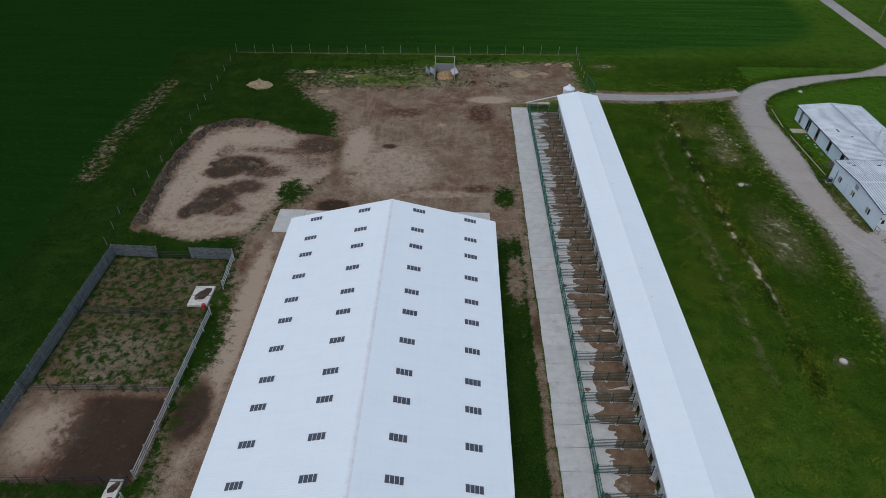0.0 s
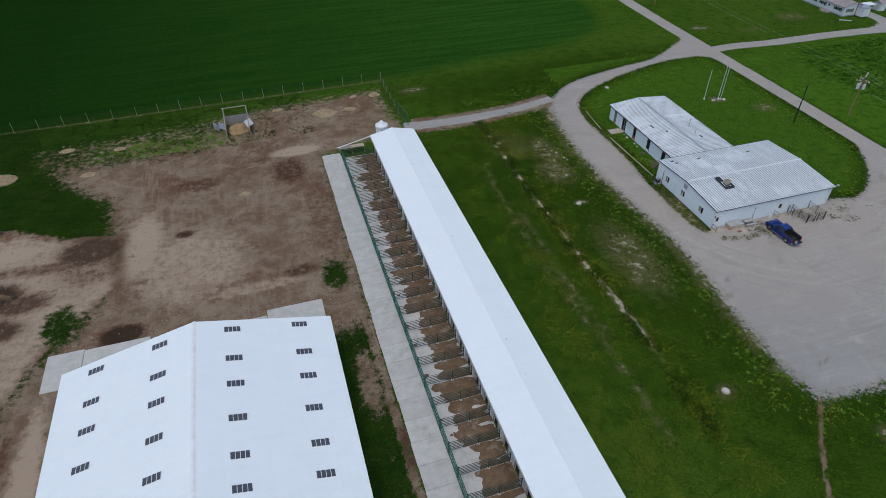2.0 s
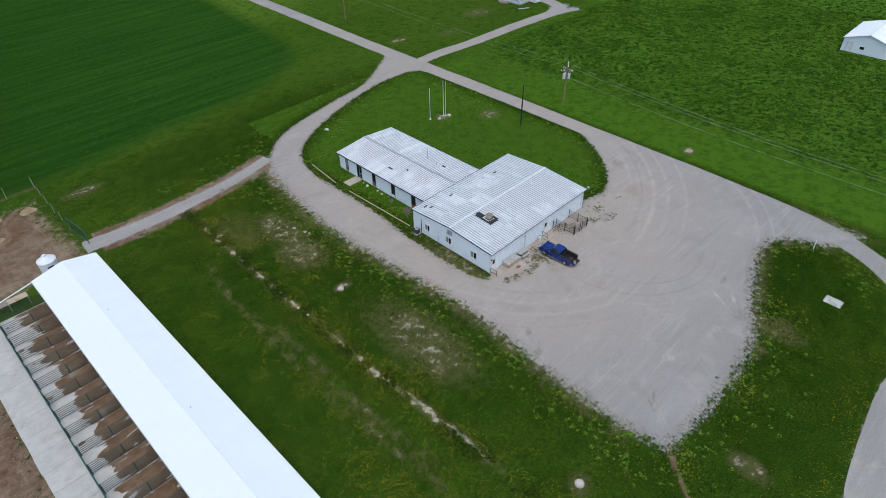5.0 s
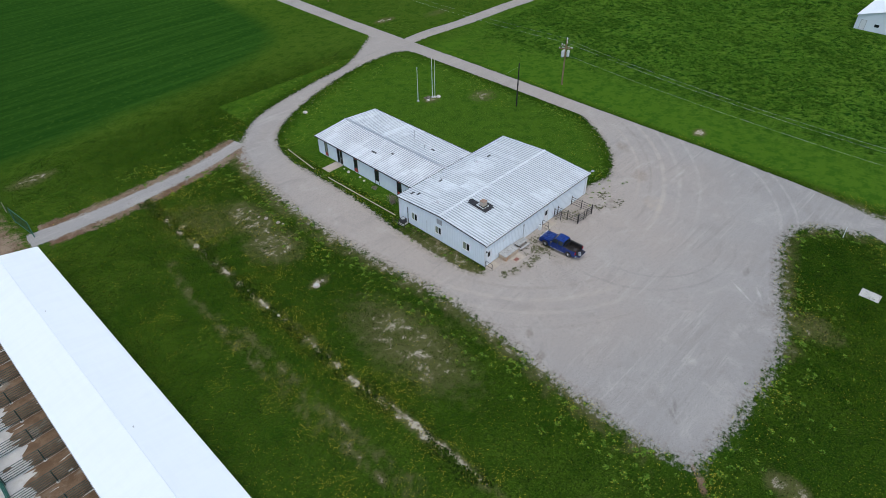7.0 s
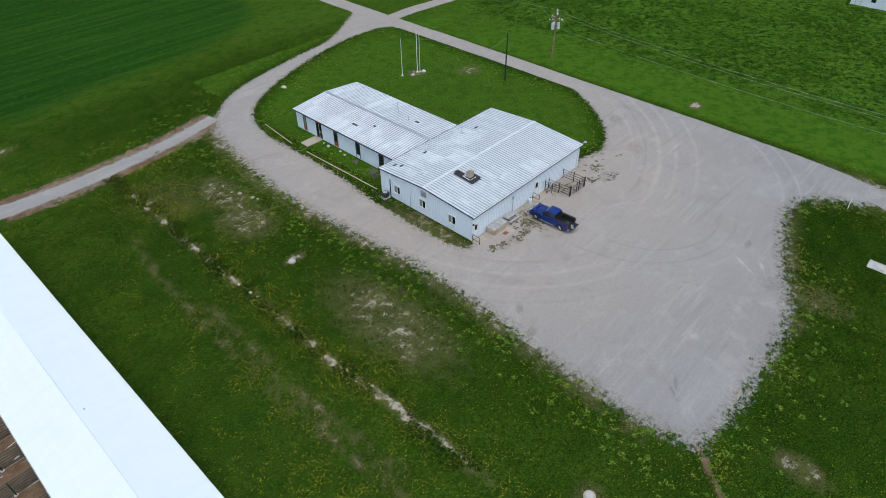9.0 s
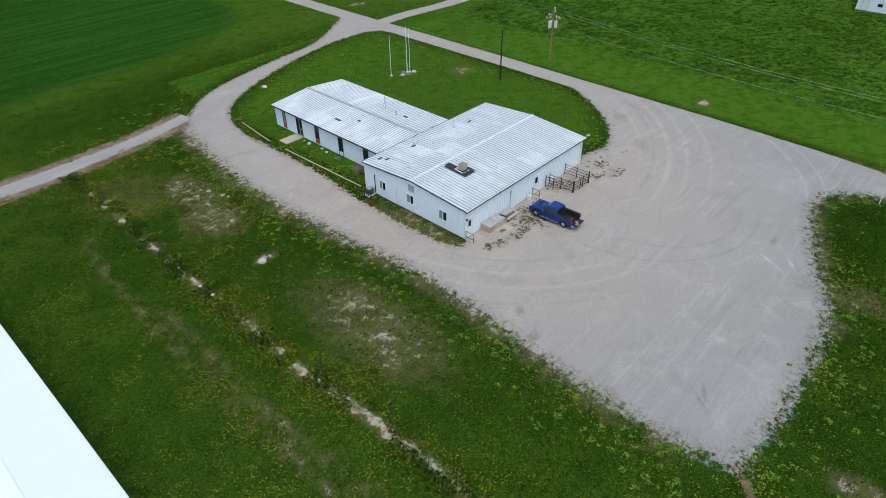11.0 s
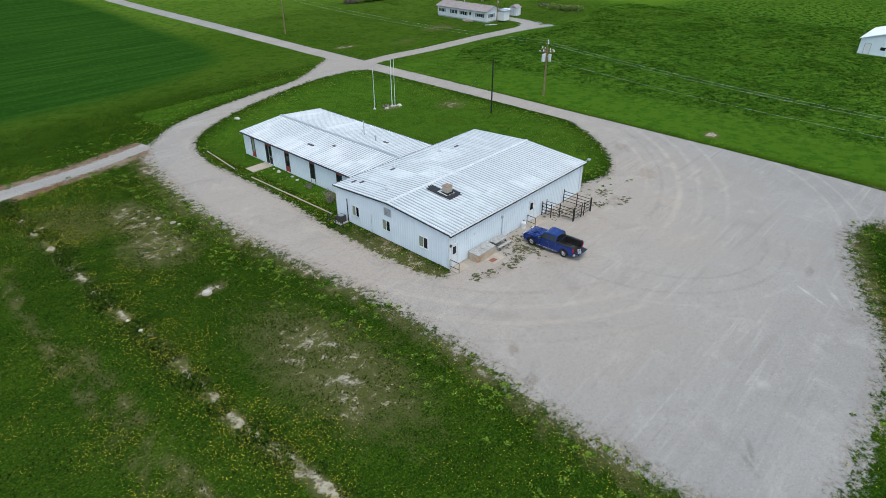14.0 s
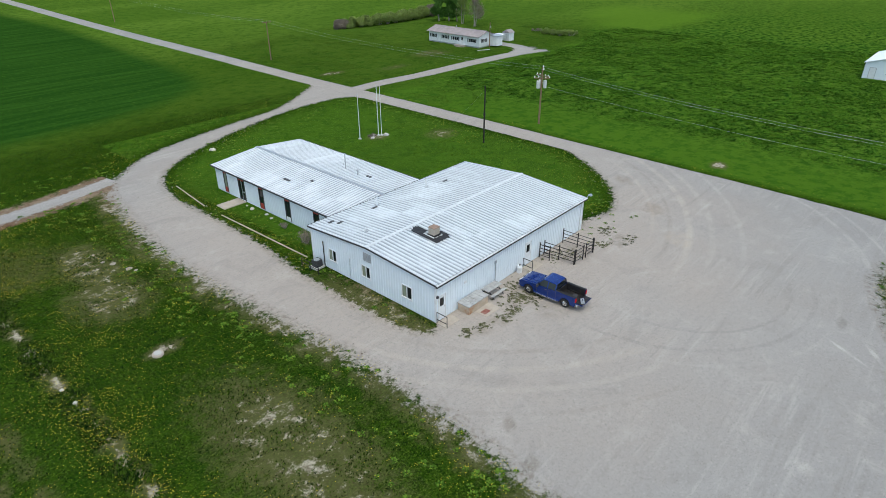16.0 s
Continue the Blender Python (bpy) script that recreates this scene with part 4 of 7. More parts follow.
# ---- long barn with pens ----
lbarn = thing("long_barn", "long narrow white barn with open pen doors", "barn")
LX0, LX1, LY0, LY1, LZE, LZR = 22.9, 31.1, 6.0, 122.0, 3.85, 4.75
gable_roof(lbarn, LX0, LX1, LY0, LY1, LZE, LZR, M_ROOF_NEW, 0.30, "smooth white sheet roof", up=0.006, cap_material=M_ROOF_NEW, cap_w=0.07)
PITCH, PEN0 = 3.035, 9.65
for i in range(37):
    y0 = PEN0 + i * PITCH
    y1 = min(y0 + PITCH, LY1 - 0.25)
    w = Build().prism([(y0, 0), (y0 + 1.0, 0), (y0 + 1.0, 1.5), (y0 + 2.1, 1.5), (y0 + 2.1, 0), (y1, 0), (y1, 3.72), (y0, 3.72)], "x", 23.45, 23.6)
    panel = part("wall_panel", w, M_BARNWALL, lbarn, "stained white wall panel with open hatch")
    for a in (0.25, 0.5, 0.75, 2.35, 2.6, 2.85):
        if y0 + a < y1:
            part("batten", Build().box(23.425, 23.448, y0 + a - 0.02, y0 + a + 0.02, 0, 3.7), M_BARNWALL, panel)
    part("post", Build().box(23.34, 23.45, y0 - 0.08, y0 + 0.08, 0, 3.7), M_WHITE, lbarn)
    part("hatch_frame", Build().box(23.40, 23.448, y0 + 0.93, y0 + 0.998, 0, 1.56).box(23.40, 23.448, y0 + 2.102, y0 + 2.17, 0, 1.56).box(23.40, 23.448, y0 + 0.998, y0 + 2.102, 1.502, 1.56), M_TIMBER, lbarn)
part("side_wall", Build().ribbed((30.75, LY0 + 0.2, 0), (0, 1, 0), (0, 0, 1), LY1 - LY0 - 0.4, 3.72, 0.3, 0.04, 0.025, 0.15), M_WALL, lbarn)
for y in (LY0 + 0.2, LY1 - 0.25):
    part("gable_wall", Build().prism([(23.65, 0), (30.6, 0), (30.6, 3.75), (27, 4.55), (23.65, 3.75)], "y", y, y + 0.12), M_WALL, lbarn)
# floor coloured to look like the shaded inside behind the hatches
part("inner_floor", Build().box(23.62, 30.58, LY0 + 0.4, LY1 - 0.3, -0.04, 0.02), M_SHADE, lbarn, "barn floor with indoor shade painted near black")
part("gutter", Build().box(LX0 - 0.06, LX0 + 0.05, LY0, LY1, LZE - 0.19, LZE - 0.07), M_STEEL, lbarn)
part("gutter", Build().box(LX1 - 0.05, LX1 + 0.06, LY0, LY1, LZE - 0.19, LZE - 0.07), M_WHITE, lbarn)
for y in (62, 67.5, 88, 108.4):
    part("roof_vent", Build().rod((27.6, y, 4.55), (27.6, y, 4.76), 0.04).rod((27.6, y, 4.76), (27.6, y, 4.79), 0.06), M_STEEL, lbarn)

# ---- annex and office ----


def metal_wall(parent, name, o, u, length, height, openings, material=M_WALL, thick=0.16, pitch=0.3):
    """A ribbed wall with openings (start, end, bottom, top) right through it."""
    o, u = Vector(o), Vector(u)
    b = Build()
    cuts = sorted({0.0, length, *(c for q in openings for c in q[:2])})
    for a, c in zip(cuts, cuts[1:]):
        gaps = [q for q in openings if q[0] <= a + 1e-6 and q[1] >= c - 1e-6]
        spans = [(0.0, height)]
        for q in gaps:
            spans = [s for lo, hi in spans for s in ((lo, min(hi, q[2])), (max(lo, q[3]), hi)) if s[1] - s[0] > 0.01]
        first = (math.ceil(a / pitch) * pitch - a) + 0.06
        for lo, hi in spans:
            b.ribbed(o + u * a + Vector((0, 0, lo)), u, (0, 0, 1), c - a, hi - lo, pitch, 0.026, 0.022, thick, first)
    return part(name, b, material, parent)


def window(parent, o, u, w, h, panes=2, curtain=False, name="window", trim=M_WHITE):
    """A framed sliding window; o is its lower start on the wall face, u the way along the wall."""
    o, u = Vector(o), Vector(u)
    n = u.cross(Vector((0, 0, 1)))
    m = Matrix.Translation(o) @ Matrix((u, -n, Vector((0, 0, 1)))).transposed().to_4x4()
    f = Build()
    for a in (0.0, w - 0.06):
        f.box(a, a + 0.06, -0.05, 0.10, 0, h, m)
    f.box(0.06, w - 0.06, -0.05, 0.10, h - 0.06, h, m).box(-0.03, w + 0.03, -0.07, 0.10, -0.05, 0.05, m)
    win = part(name, f, trim, parent, "white framed window")
    step = (w - 0.12) / panes
    for i in range(panes):
        part("pane", Build().box(0.06 + i * step, 0.06 + (i + 1) * step - 0.012, 0.03, 0.05, 0.05, h - 0.06, m), M_CURTAIN if curtain and i == 0 else M_GLASS, win)
    for i in range(1, panes):
        part("mullion", Build().box(0.06 + i * step - 0.03, 0.06 + i * step + 0.03, -0.03, 0.028, 0.05, h - 0.06, m), trim, win)
    return win


def door(parent, o, u, w, h, glazed=0.45, name="door", leaf=M_WHITE):
    o, u = Vector(o), Vector(u)
    n = u.cross(Vector((0, 0, 1)))
    m = Matrix.Translation(o) @ Matrix((u, -n, Vector((0, 0, 1)))).transposed().to_4x4()
    f = Build()
    f.box(0, 0.07, -0.05, 0.10, 0, h, m).box(w - 0.07, w, -0.05, 0.10, 0, h, m).box(0.07, w - 0.07, -0.05, 0.10, h - 0.07, h, m)
    d = part(name, f, leaf, parent, "white door with small dark window")
    z0, z1 = h * 0.52, h * 0.86
    lf = Build().box(0.07, w - 0.07, 0.0, 0.05, 0.01, z0, m).box(0.07, w - 0.07, 0.0, 0.05, z1, h - 0.07, m)
    lf.box(0.07, 0.22, 0.0, 0.05, z0, z1, m).box(w - 0.22, w - 0.07, 0.0, 0.05, z0, z1, m)
    part("leaf", lf, leaf, d)
    part("pane", Build().box(0.22, w - 0.22, 0.015, 0.035, z0, z1, m), M_GLASS, d)
    part("handle", Build().box(w - 0.2, w - 0.1, -0.06, 0.0, 1.0, 1.04, m), M_STEEL, d)
    return d


AX0, AX1, AY0, AY1, AZ, AR = 68.35, 90.3, 83.1, 98.35, 3.5, 4.08
annex = thing("metal_building", "low white metal building with worn ribbed roof", "building")
WW = [(AY1 - 95.98, AY1 - 94.9, 0.95, 2.12), (AY1 - 91.6, AY1 - 90.5, 0.95, 2.12), (AY1 - 86.8, AY1 - 85.6, 0.95, 2.15)]
metal_wall(annex, "wall", (AX0, AY1, 0), (0, -1, 0), AY1 - AY0, AZ - 0.02, WW)
DD = [(68.62 - AX0, 69.52 - AX0, 0.08, 2.3), (80.35 - AX0, 81.3 - AX0, 0.08, 2.3)]
metal_wall(annex, "wall", (AX0 + 0.17, AY0, 0), (1, 0, 0), AX1 - AX0 - 0.34, AZ - 0.02, [(a - 0.17, b - 0.17, c, d) for a, b, c, d in DD])
metal_wall(annex, "wall", (AX1, AY0, 0), (0, 1, 0), AY1 - AY0, AZ - 0.02, [])
metal_wall(annex, "wall", (AX1 - 0.17, AY1, 0), (-1, 0, 0), AX1 - AX0 - 0.34, AZ - 0.02, [])
for x in (AX0, AX1 - 0.16):
    ym = (AY0 + AY1) / 2
    part("gable", Build().prism([(AY0 + 0.02, AZ - 0.02), (AY1 - 0.02, AZ - 0.02), (ym, AR - 0.1)], "x", x, x + 0.16), M_WALL, annex)
gable_roof(annex, AX0 - 0.18, AX1 + 0.18, AY0 - 0.18, AY1 + 0.18, AZ + 0.06, AR, M_ROOF_OLD, 22.31 / 53, "ribbed roof with white coating worn to grey and painted rib shade", along="x", up=0.032, cap_material=M_CAP, cap_w=0.15)
for x in (AX0 - 0.22, AX1 + 0.17):
    for y0, y1 in ((AY0 - 0.18, (AY0 + AY1) / 2), (AY1 + 0.18, (AY0 + AY1) / 2)):
        part("rake_trim", Build().prism([(y0, AZ - 0.09), (y1, AR - 0.15), (y1, AR - 0.02), (y0, AZ + 0.04)], "x", x, x + 0.05), M_TRIM, annex, "dark roof edge trim")
part("gutter", Build().box(AX0 - 0.18, AX1 + 0.18, AY1 + 0.185, AY1 + 0.28, AZ - 0.08, AZ + 0.07), M_TRIM, annex, "dark gutter along the far eave")
part("eave_trim", Build().box(AX0 - 0.18, AX1 + 0.18, AY0 - 0.33, AY0 - 0.17, AZ - 0.19, AZ - 0.054), M_BLACK, annex, "black eave trim")
part("gutter", Build().box(AX0 - 0.18, AX1 + 0.18, AY0 - 0.34, AY0 - 0.245, AZ - 0.05, AZ + 0.045), M_WHITE, annex)
for x, y in ((AX0 - 0.04, AY0 - 0.04), (AX1 - 0.1, AY0 - 0.04), (AX0 - 0.04, AY1 - 0.1)):
    part("corner_trim", Build().box(x, x + 0.14, y, y + 0.14, 0, AZ - 0.03), M_WHITE, annex)
for a, b, c, d in WW:
    window(annex, (AX0 - 0.005, AY1 - a, c), (0, -1, 0), b - a, d - c, 2, curtain=True)
for a, b, c, d in DD:
    door(annex, (AX0 + a, AY0 - 0.005, c), (1, 0, 0), b - a, d - c)
lv = Build().box(AX0 - 0.06, AX0 - 0.032, 90.35, 91.25, 2.62, 3.4)
louver = part("louvre", lv, M_STEEL, annex, "grey wall louvre")
for i in range(7):
    part("slat", Build().box(AX0 - 0.09, AX0 - 0.06, 90.4, 91.2, 2.67 + i * 0.1, 2.71 + i * 0.1), M_STEEL, louver)
part("downpipe", Build().rod((AX0 - 0.07, 96.65, 0.05), (AX0 - 0.07, 96.65, 2.55), 0.045), M_BLACK, annex, "black wall pipe")
part("conduit", Build().rod((AX0 - 0.06, 93.1, 0.05), (AX0 - 0.06, 93.1, 2.1), 0.02), M_STEEL, annex)
part("conduit", Build().rod((75.85, AY0 - 0.08, 0.05), (75.85, AY0 - 0.08, 2.35), 0.035).box(75.75, 75.95, AY0 - 0.14, AY0 - 0.03, 2.2, 2.45), M_STEEL, annex, "grey electric conduit")
part("downpipe", Build().box(AX1 - 0.5, AX1 - 0.4, AY0 - 0.12, AY0 - 0.03, 0.05, AZ - 0.2), M_WHITE, annex)
flood = part("flood_lamp", Build().rod((AX1 + 0.1, AY0 - 0.1, AZ - 0.1), (AX1 + 0.35, AY0 - 0.35, AZ + 0.25), 0.03), M_STEEL, annex, "grey flood lamp on the roof corner")
part("lamp_head", Build().box(AX1 + 0.25, AX1 + 0.6, AY0 - 0.6, AY0 - 0.25, AZ + 0.22, AZ + 0.36, taper=0.25), M_STEEL, flood)
part("wall_vent", Build().box(71.7, 72.0, AY0 - 0.08, AY0 - 0.03, 2.05, 2.25), M_WHITE, annex)
for x in (68.45, 76.05, 81.4):
    z = 2.35 if x < 70 else 3.3
    part("wall_lamp", Build().box(x - 0.1, x + 0.1, AY0 - 0.2, AY0 - 0.03, z - 0.1, z + 0.1, taper=0.3), M_TRIM, annex, "small dark wall lamp")

office = thing("office_wing", "long white office wing with tall dark windows", "building")
OX0, OX1, OY0, OY1, OZ, OR_ = 71.7, 83.7, AY1 + 0.01, 120.7, 2.95, 3.55
OW = [(OY1 - 119.0, OY1 - 118.3, 0.12, 2.85), (OY1 - 115.95, OY1 - 114.7, 0.06, 2.85), (OY1 - 111.95, OY1 - 111.1, 0.12, 2.85), (OY1 - 107.2, OY1 - 106.3, 0.12, 2.85), (OY1 - 102.45, OY1 - 101.5, 0.12, 2.85)]
metal_wall(office, "wall", (OX0, OY1, 0), (0, -1, 0), OY1 - OY0, OZ - 0.02, OW)
metal_wall(office, "wall", (OX1, OY1, 0), (-1, 0, 0), OX1 - OX0 - 0.17, OZ - 0.02, [])
metal_wall(office, "wall", (OX1, OY0, 0), (0, 1, 0), OY1 - OY0 - 0.17, OZ - 0.02, [])
part("gable", Build().prism([(OX0 + 0.02, OZ - 0.02), (OX1 - 0.02, OZ - 0.02), ((OX0 + OX1) / 2, OR_ - 0.1)], "y", OY1 - 0.16, OY1), M_WALL, office)
gable_roof(office, OX0 - 0.35, OX1 + 0.25, OY0 - 0.005, OY1 + 0.25, OZ + 0.04, OR_, M_ROOF_OFFICE, 22.595 / 54, "ribbed white roof with grey streaks", along="y", up=0.036, cap_material=M_STEEL, cap_w=0.2)
part("fascia", Build().box(OX0 - 0.41, OX0 - 0.34, OY0, OY1 + 0.25, OZ - 0.12, OZ + 0.04), M_TRIM, office, "dark eave trim")
part("gutter", Build().box(OX1 + 0.255, OX1 + 0.37, OY0, OY1 + 0.25, OZ - 0.12, OZ + 0.05), M_TRIM, office, "dark gutter along the far eave")
for x0, x1 in ((OX0 - 0.35, (OX0 + OX1) / 2), (OX1 + 0.25, (OX0 + OX1) / 2)):
    part("rake_trim", Build().prism([(x0, OZ - 0.12), (x1, OR_ - 0.2), (x1, OR_ - 0.06), (x0, OZ + 0.02)], "y", OY1 + 0.24, OY1 + 0.29), M_WHITE, office)
for i, (a, b, c, d) in enumerate(OW):
    o, w = Vector((OX0 - 0.005, OY1 - a, c)), b - a
    f = Build().box(OX0 - 0.05, OX0 + 0.1, o.y - 0.07, o.y, c, d).box(OX0 - 0.05, OX0 + 0.1, o.y - w, o.y - w + 0.07, c, d)
    f.box(OX0 - 0.05, OX0 + 0.1, o.y - w + 0.07, o.y - 0.07, d - 0.07, d)
    win = part("door" if i == 1 else "tall_window", f, M_TRIM, office, "dark framed glass door" if i == 1 else "tall dark window with red panels")
    low = 0.0 if i in (1, 3) else 0.62
    if low:
        part("lower_panel", Build().box(OX0 - 0.02, OX0 + 0.05, o.y - w + 0.07, o.y - 0.07, c, c + low), M_RED, win, "red panel")
    if i == 3:
        part("lower_panel", Build().box(OX0 - 0.02, OX0 + 0.05, o.y - w + 0.07, o.y - 0.07, c, c + 0.45), M_WHITE, win)
    part("upper_panel", Build().box(OX0 - 0.02, OX0 + 0.05, o.y - w + 0.07, o.y - 0.07, d - 0.45, d - 0.07), M_RED, win, "red panel")
    part("pane", Build().box(OX0 + 0.02, OX0 + 0.04, o.y - w + 0.07, o.y - 0.07, c + (low or (0.45 if i == 3 else 0.0)), d - 0.45), M_CURTAIN if i == 0 else M_GLASS, win)
    if i == 1:
        part("door_bar", Build().box(OX0 - 0.03, OX0 + 0.019, o.y - w / 2 - 0.03, o.y - w / 2 + 0.03, c, d - 0.45).box(OX0 - 0.03, OX0 + 0.019, o.y - w + 0.07, o.y - w / 2 - 0.03, c + 0.95, c + 1.05), M_STEEL, win)

# unseen shade-coloured slabs, added to keep the daylight out of the closed buildings
single("floor_annex", Build().box(AX0 + 0.2, AX1 - 0.2, AY0 + 0.2, AY1 - 0.2, -0.02, 0.05), M_SHADE, "unseen shade-coloured slab added inside metal building", "floor", kind="structure")
single("floor_office", Build().box(OX0 + 0.2, OX1 - 0.2, OY0 + 0.2, OY1 - 0.2, -0.02, 0.05), M_SHADE, "unseen shade-coloured slab added inside office wing", "floor", kind="structure")

# ---- pen row along the long barn ----
floor_ob = single("pen_floor", Build().box(17.42, 23.44, LY0, 122.1, -0.12, 0.03), M_CONCRETE, "worn concrete floor of the pen row", "floor", kind="structure")

k = Nodes("brown_bedding")
mid, fine = k.noise(0.9, 5, 0.65), k.noise(9.0, 4, 0.7)
col = k.mix(k.ramp(mid, 0.35, 0.65), (0.120, 0.074, 0.042), (0.185, 0.125, 0.078))
col = k.mix(k.ramp(fine, 0.45, 0.75, 0.0, 0.6), col, (0.075, 0.045, 0.028))
col = k.mix(k.ramp(k.noise(0.5, 5, 0.7), 0.55, 0.68, 0.0, 0.6), col, (0.27, 0.25, 0.21))
k.bump(fine, 0.7, 0.03)
M_BEDDING = k.done(col, 0.95)
bed = Build()
for i in range(37):
    y0 = PEN0 + i * PITCH
    rnd = random.Random(i * 7 + 1)
    near = rnd.uniform(18.6, 20.4)
    edge = []
    for j in range(13):
        t = j / 12
        edge.append((near + 0.9 * fnoise(i * 5.1, t * 2.4, 1.0, 3) + 0.35 * fnoise(i * 3.7, t * 9, 1.0, 4) + (0.5 if rnd.random() < 0.15 else 0), y0 + 0.02 + t * (PITCH - 0.04)))
    for (xa, ya), (xb, yb) in zip(edge, edge[1:]):
        mids = [(xa * (1 - s) + 23.43 * s, ya, 0.034 + 0.05 * s * (1 - s) + 0.03 * fnoise(xa + s * 3, ya, 1.3)) for s in (0.0, 0.06, 0.35, 0.7, 1.0)]
        nxt = [(xb * (1 - s) + 23.43 * s, yb, 0.034 + 0.05 * s * (1 - s) + 0.03 * fnoise(xb + s * 3, yb, 1.3)) for s in (0.0, 0.06, 0.35, 0.7, 1.0)]
        for a in range(4):
            bed.poly([mids[a], mids[a + 1], nxt[a + 1], nxt[a]])
    if rnd.random() < 0.55:
        cx, cy, r = rnd.uniform(17.8, 18.5), y0 + rnd.uniform(0.5, 2.4), rnd.uniform(0.18, 0.45)
        bed.poly([(cx + r * (1 + 0.3 * math.sin(3 * a + i)) * math.cos(a), cy + r * 0.8 * math.sin(a), 0.036) for a in (q * 0.449 for q in range(14))])
single("bedding", bed, M_BEDDING, "brown trampled bedding over the pen floor", "bedding", kind="stuff")

fence = thing("pen_fence", "green steel and wire mesh fence along the pens", "fence")
post_me = Build().box(-0.05, 0.05, -0.05, 0.05, 0, 1.95).box(-0.06, 0.06, -0.06, 0.06, 1.95, 1.98).mesh("post", M_GREEN)
rail_me = Build().rod((0, 0.05, 0), (0, PITCH - 0.05, 0), 0.042, n=6).mesh("rail", M_GREEN)
wire = Build()
for s in (-1, 1):
    a = -1.8 if s > 0 else 0.0
    while a < PITCH + (0 if s > 0 else 1.8):
        p = [(a, 0.08), (a + s * 1.8, 1.88)]
        (ya, za), (yb, zb) = p
        lo, hi = 0.05, PITCH - 0.05
        def clip(y):
            return za + (y - ya) / (yb - ya) * (zb - za)
        y0c, y1c = sorted((ya, yb))
        y0c, y1c = max(lo, y0c), min(hi, y1c)
        if y1c - y0c > 0.03:
            wire.rod((0, y0c, clip(y0c)), (0, y1c, clip(y1c)), 0.006, n=3, caps=False)
        a += 0.15
wire_me = wire.mesh("mesh", M_GREEN)
for i in range(38):
    y = PEN0 + i * PITCH
    part("post", post_me, M_GREEN, fence).location = (17.45, min(y, 122.0), 0.02)
    if i < 37:
        for z in (0.1, 1.0, 1.9):
            part("rail", rail_me, M_GREEN, fence).location = (17.45, y, z)
        part("wire_mesh", wire_me, M_GREEN, fence).location = (17.45, y, 0.02)

divider = thing("pen_divider", "dark green pipe rail divider between pens", "fence", "dividers between the pens")
for x in (17.58, 20.9, 23.3):
    part("post", Build().rod((x, 0, 0.0), (x, 0, 1.78), 0.055, n=8), M_RAIL, divider)
part("footing", Build().rod((20.9, 0, 0.03), (20.9, 0, 0.09), 0.2, 0.14, n=10), M_CONCRETE, divider, "pale concrete footing")
for z in (0.32, 0.6, 0.88, 1.16, 1.44, 1.72):
    part("rail", Build().rod((17.6, 0, z), (23.3, 0, z), 0.035, n=6), M_RAIL, divider)
divider.matrix_basis = pose(0, PEN0 + PITCH, 0.0)
for i in range(2, 38):
    copy_thing(divider, pose(0, min(PEN0 + i * PITCH, 121.9), 0.0))

walkway = tagged(new("pavement"), "pale concrete walkway beside the pens", "pavement", kind="structure")
rnd = random.Random(5)
for i in range(41):
    y = 5.5 + i * 2.89
    b = Build().box(13.92 + rnd.uniform(-0.06, 0.06), 17.38, y + 0.012, y + 2.878, -0.15, 0.055 + rnd.uniform(-0.006, 0.006), taper=0.004)
    part("slab", b, M_CONCRETE, walkway)
apron = tagged(new("barn_apron"), "concrete apron at the end of the large barn", "pavement", kind="structure")
for x0, x1, y0, y1 in ((-26.0, -21.8, 80.0, 86.0), (-21.75, -14, 78.6, 85.8), (-13.95, -6.7, 78.6, 84.5), (-6.65, 0.7, 78.6, 85.0), (0.75, 8.15, 78.6, 86.0)):
    part("slab", Build().box(x0, x1, y0, y1, -0.15, 0.05, taper=0.004), M_CONCRETE, apron)

# ---- things at the end of the long barn ----
tank = thing("water_tank", "white cylindrical tank with low cone top", "tank")
b = Build().rod((25.8, 125.2, 0.0), (25.8, 125.2, 3.9), 1.15, n=28)
part("body", b, M_WHITE, tank, smooth=False)
part("cone", Build().rod((25.8, 125.2, 3.9), (25.8, 125.2, 4.5), 1.2, 0.3, n=28), M_WHITE, tank)
part("lid", Build().rod((25.8, 125.2, 4.5), (25.8, 125.2, 4.72), 0.3, 0.24, n=14), M_WHITE, tank)
part("label_band", Build().box(25.4, 26.2, 124.0, 124.06, 3.2, 3.4), M_TRIM, tank, "dark unreadable label bars")
rack = thing("board_rack", "low rack with tan boards beside the pens", "rack")
for x in (17.3, 19.5, 21.8):
    part("post", Build().rod((x, 124.6, 0), (x, 124.6, 1.0), 0.06), M_TIMBER, rack)
    part("post", Build().rod((x, 123.2, 0), (x, 123.2, 1.25), 0.06), M_TIMBER, rack)
for x0, x1, m in ((17.2, 19.45, M_TIMBER), (19.5, 21.9, M_PLY)):
    part("board", Build().box(x0, x1, -0.75, 0.75, -0.02, 0.02, pose(0, 123.9, 1.14, -9, 0, 0)), m, rack, "weathered tan board sheet")
single("brace_pole", Build().rod((22.8, 121.9, 3.7), (17.0, 124.2, 1.05), 0.09, n=8), M_WHITE, "white pole leaning from barn corner", "pole")


